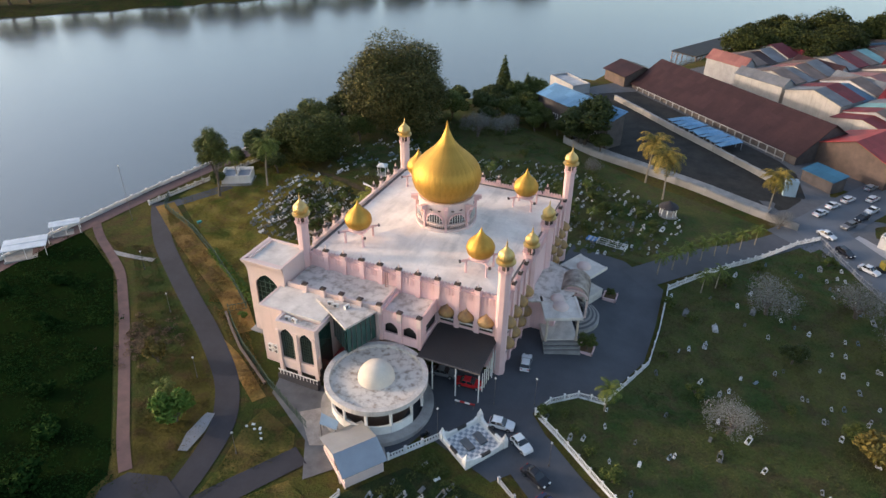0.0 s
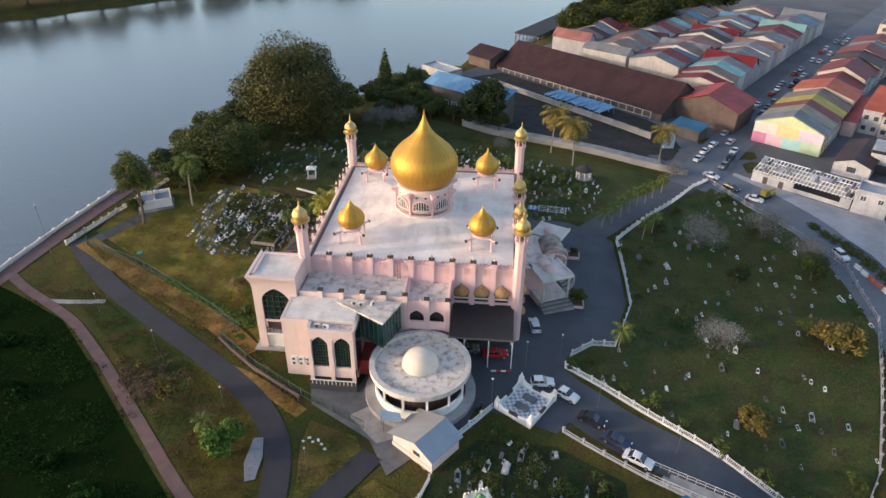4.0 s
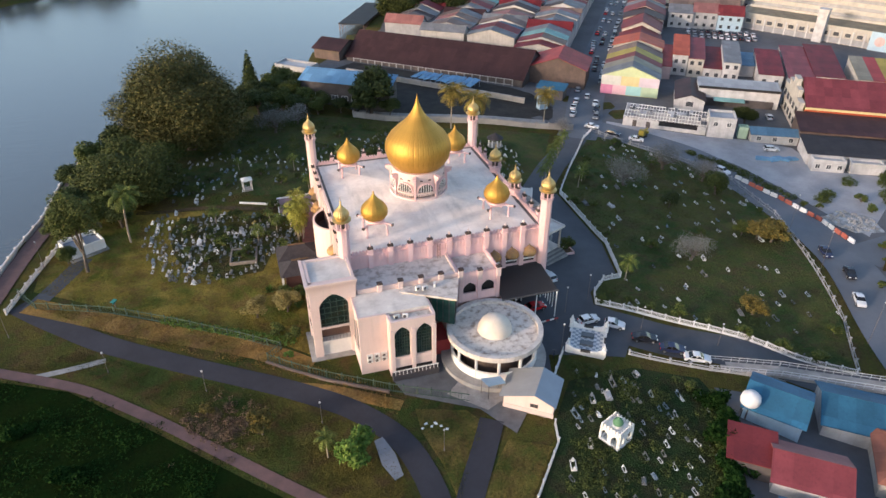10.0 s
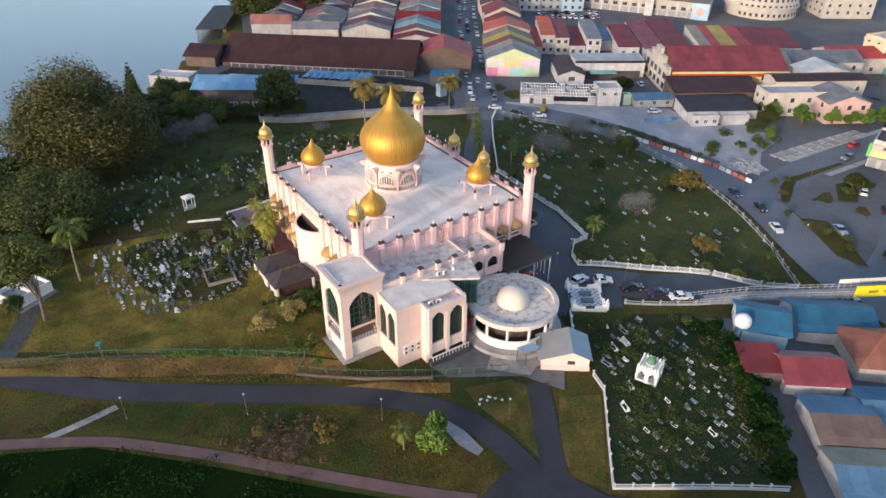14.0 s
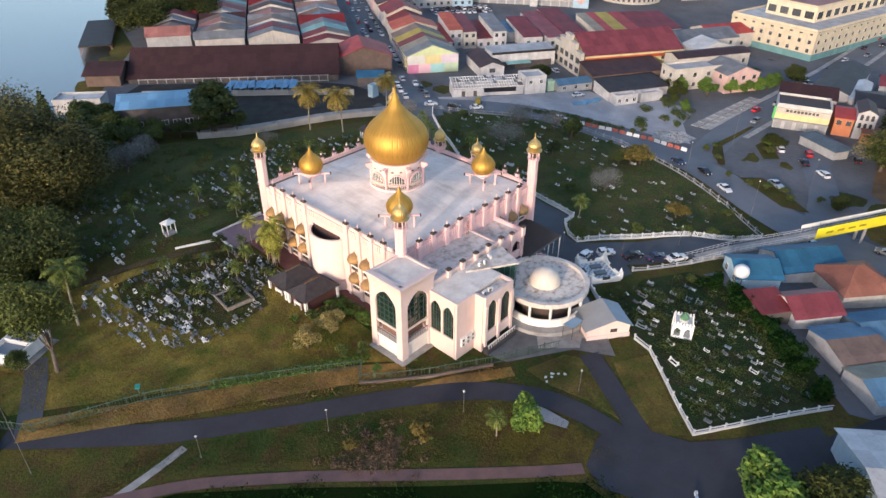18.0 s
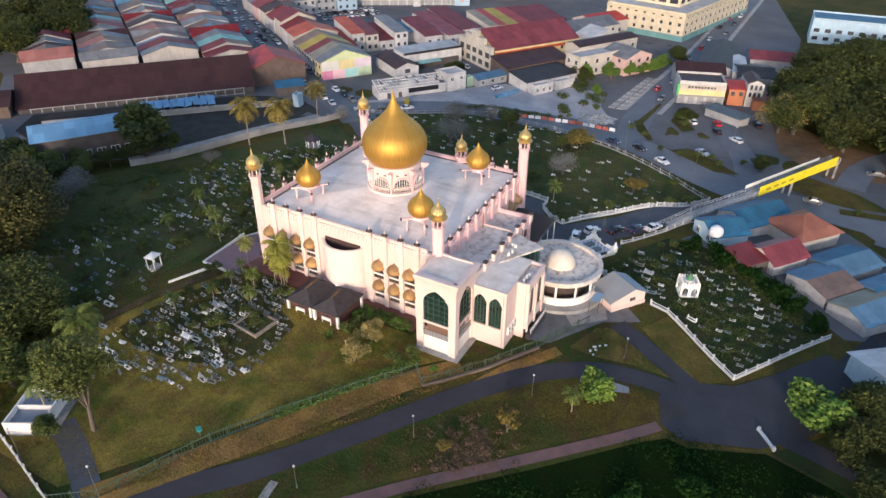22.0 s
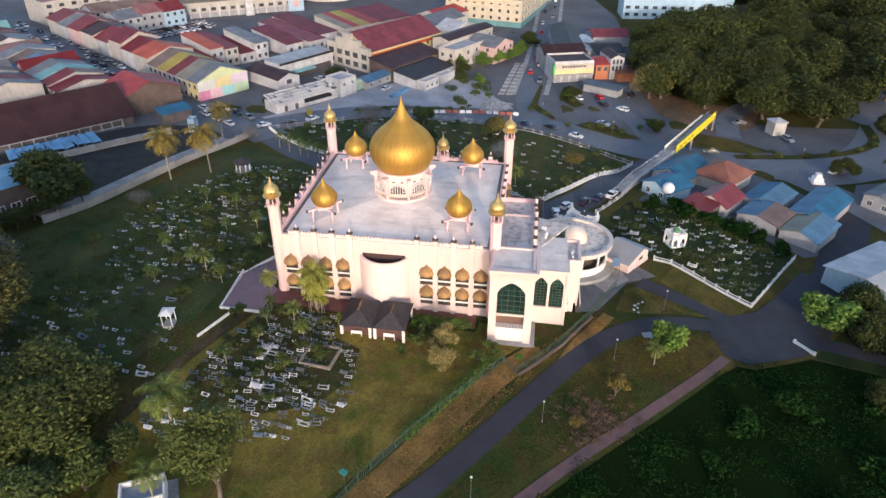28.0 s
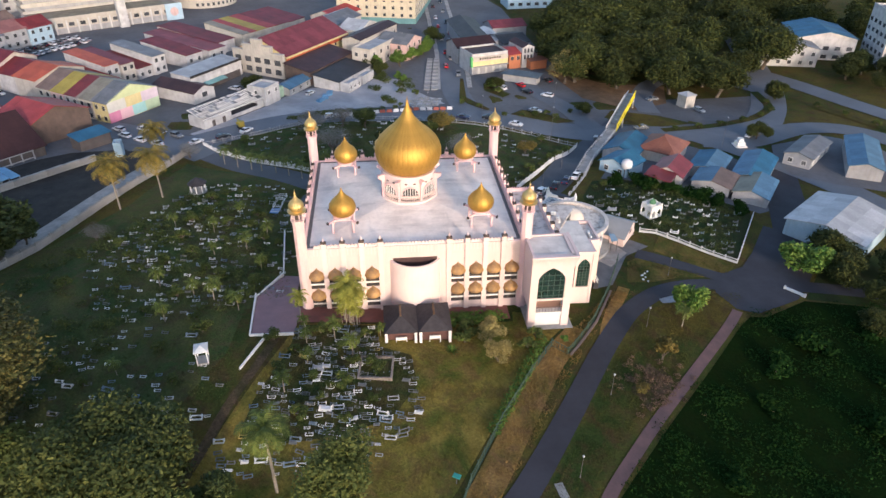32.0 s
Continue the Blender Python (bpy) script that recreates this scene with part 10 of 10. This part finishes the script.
for nm, b_, m_ in (("tracks", (-1.3, 1.3, -1.0, 1.0, 0, 0.6), TYRE), ("cab", (-0.9, 0.5, -0.8, 0.8, 0.6, 2.2), SH["yellow"]), ("boom", (0.4, 3.0, -0.2, 0.2, 1.6, 2.0), SH["yellow"]), ("bucket", (2.7, 3.4, -0.4, 0.4, 0.3, 1.0), SH["yellow"])):
    bm = BM()
    box(bm, *b_)
    part(nm, bm, m_, dg)

# shrubs on the verges of the southern roads
for i, (x, y, s_) in enumerate(((69, -84, 0.8), (70, -92, 0.9), (72, -100, 0.8), (75, -108, 1.0), (79, -116, 0.9), (84, -122, 0.9), (92, -125, 0.8), (85, -139, 1.0), (76, -143, 0.9), (66, -147, 1.1), (84, -40, 0.8), (86, -48, 0.9), (87, -56, 0.8), (85, -34, 0.8))):
    plant_tree(LOW, x, y, "low roadside shrub on the verge", s_, i * 43, "verge shrubs", name="shrub")
for i, (x, y, s_) in enumerate(((112, -166, 0.6), (118, -176, 0.65), (108, -182, 0.7), (126, -178, 0.6), (98, -172, 0.55), (184, -150, 1.2), (200, -182, 1.2), (178, -190, 1.2), (230, -170, 1.3), (250, -150, 1.3), (262, -125, 1.2), (270, -175, 1.3), (215, -205, 1.3), (168, -205, 1.1), (250, -200, 1.4), (290, -150, 1.4), (300, -190, 1.4), (190, -225, 1.3), (235, -230, 1.4), (150, -222, 1.2))):
    plant_tree((WOODA, WOODB)[i % 2], x, y, "dark tree beyond the southern roads", s_, i * 77, "southern woods")
TANTREE = tree_kind(12.5, 6.6, 3.0, 26, 9000, 0.2, LEAFTAN, 71)
plant_tree(TANTREE, 116.5, -62.0, "bare tan-twigged tree at the edge of the woods", 1.0)

# pale building beyond the woods, and stacked planks at the roadworks
building("pale_long_block", "long white public building behind the woods", 246, -88, 52, 16, 9.5, 94, "flat", 0.4, "blue", "blue", 0.2, ((180, 2, 12, 1.4, BIG),))
for i in range(9):
    for j in range(2):
        o = tagged(new("concrete_plank", BOARDS), "broad pale concrete plank lying at the roadworks", "plank", "concrete planks")
        o.matrix_basis = pose(115.5 + i * 4.0, -14.6 - i * 0.45 + j * 2.6, land(115.5 + i * 4.0, -14 - i * 0.45) + 0.12, 0, 0, 83 + rt.uniform(-3, 3))

# blue sheet bales, rubble and small wares round the roadworks
TARP = SH["sky"]
for i in range(7):
    bm = BM()
    w_, h_ = rt.uniform(0.9, 1.5), rt.uniform(0.5, 0.9)
    prism(bm, [(-w_, -0.8), (w_ * 0.9, -0.9), (w_, 0.7), (-w_ * 0.8, 0.9)], 0, h_ * 0.8)
    prism(bm, [(-w_ * 0.7, -0.6), (w_ * 0.6, -0.5), (w_ * 0.7, 0.5), (-w_ * 0.6, 0.6)], h_ * 0.8, h_)
    o = tagged(new("sheet_bale", finish("sheet_bale", bm, TARP)), "folded bale of sky blue sheeting on the gravel", "bale", "sheet bales")
    o.matrix_basis = pose(104.4 + i * 1.45, 24.4 - i * 0.5 + rt.uniform(-0.6, 0.6), land(108, 24) + 0.12, 0, 0, rt.uniform(-40, 10))
lawn("rubble_patch", [(95.6, -6.4), (103.9, -4.5), (108, -9.9), (105, -16.6), (98.4, -14.6)], mat("pale_rubble", (0.36, 0.37, 0.38), (0.16, 0.165, 0.165), rough=0.95, scale=0.6, fine=3, vary=0.3, contrast=0.25, bump=0.5), "pale broken rubble on the gravel lot", "rubble", 0.16, 3)
stones, rr = BM(), random.Random(33)
for i in range(160):
    x, y, r_ = rr.uniform(96, 107), rr.uniform(-15, -5), rr.uniform(0.15, 0.5)
    if inside(x, y, [(95.6, -6.4), (103.9, -4.5), (108, -9.9), (105, -16.6), (98.4, -14.6)]):
        limb(stones, (x, y, land(x, y) + 0.1), (x + r_ * 0.3, y, land(x, y) + 0.16 + r_ * 0.7), r_, r_ * 0.45, 5)
solo("rubble_stones", stones, CONCRETE, "many broken lumps of concrete on the lot", "rubble", kind="stuff")
for i, (x, y, s_) in enumerate(((98, -22.5, 0.9), (102, -23.5, 0.8), (94, -27.5, 0.8), (85, -44, 1.0), (83, -50, 0.9), (107, -36, 1.1), (113, -33.5, 1.2), (110, -8, 1.1), (112, -3, 1.2), (100, -2, 0.7), (97, 0, 0.8))):
    plant_tree(LOW, x, y, "low green shrub at the edge of the road", s_, i * 57, "island shrubs", name="shrub")
for i, (x, y, a, l_) in enumerate(((-11.6, -44.6, 20, 0.28), (-10.9, -45.3, 70, 0.2), (-10.2, -44.9, 120, 0.34), (-9.6, -45.6, 10, 0.2), (-12.3, -45.3, 50, 0.2), (-8.9, -46.4, 150, 0.24))):
    bm = BM()
    prism(bm, [(-l_, -0.12), (l_ * 0.8, -0.2), (l_, 0.15), (-l_ * 0.7, 0.2)], 0, 0.12)
    o = tagged(new("white_scrap", finish("white_scrap", bm, WHITE)), "flat white scrap lying in the grass", "scrap", "scraps by the lane")
    o.matrix_basis = pose(x, y, land(x, y) + 0.05, 0, 0, a)
bar = thing("barrier_plank", "red and white plank barrier beside the carport", "barrier", m=pose(15.6, -28.6, land(15.6, -28.6) + 0.05, 0, 0, 4))
for i in range(4):
    bm = BM()
    box(bm, -1.6 + i * 0.8, -0.8 + i * 0.8, -0.06, 0.06, 0.55, 0.85)
    part("plank_piece", bm, RED if i % 2 else WHITE, bar)
for x in (-1.4, 1.4):
    bm = BM()
    box(bm, x - 0.05, x + 0.05, -0.3, 0.3, 0, 0.08)
    box(bm, x - 0.05, x + 0.05, -0.05, 0.055, 0.08, 0.55)
    part("foot", bm, TRIM, bar)
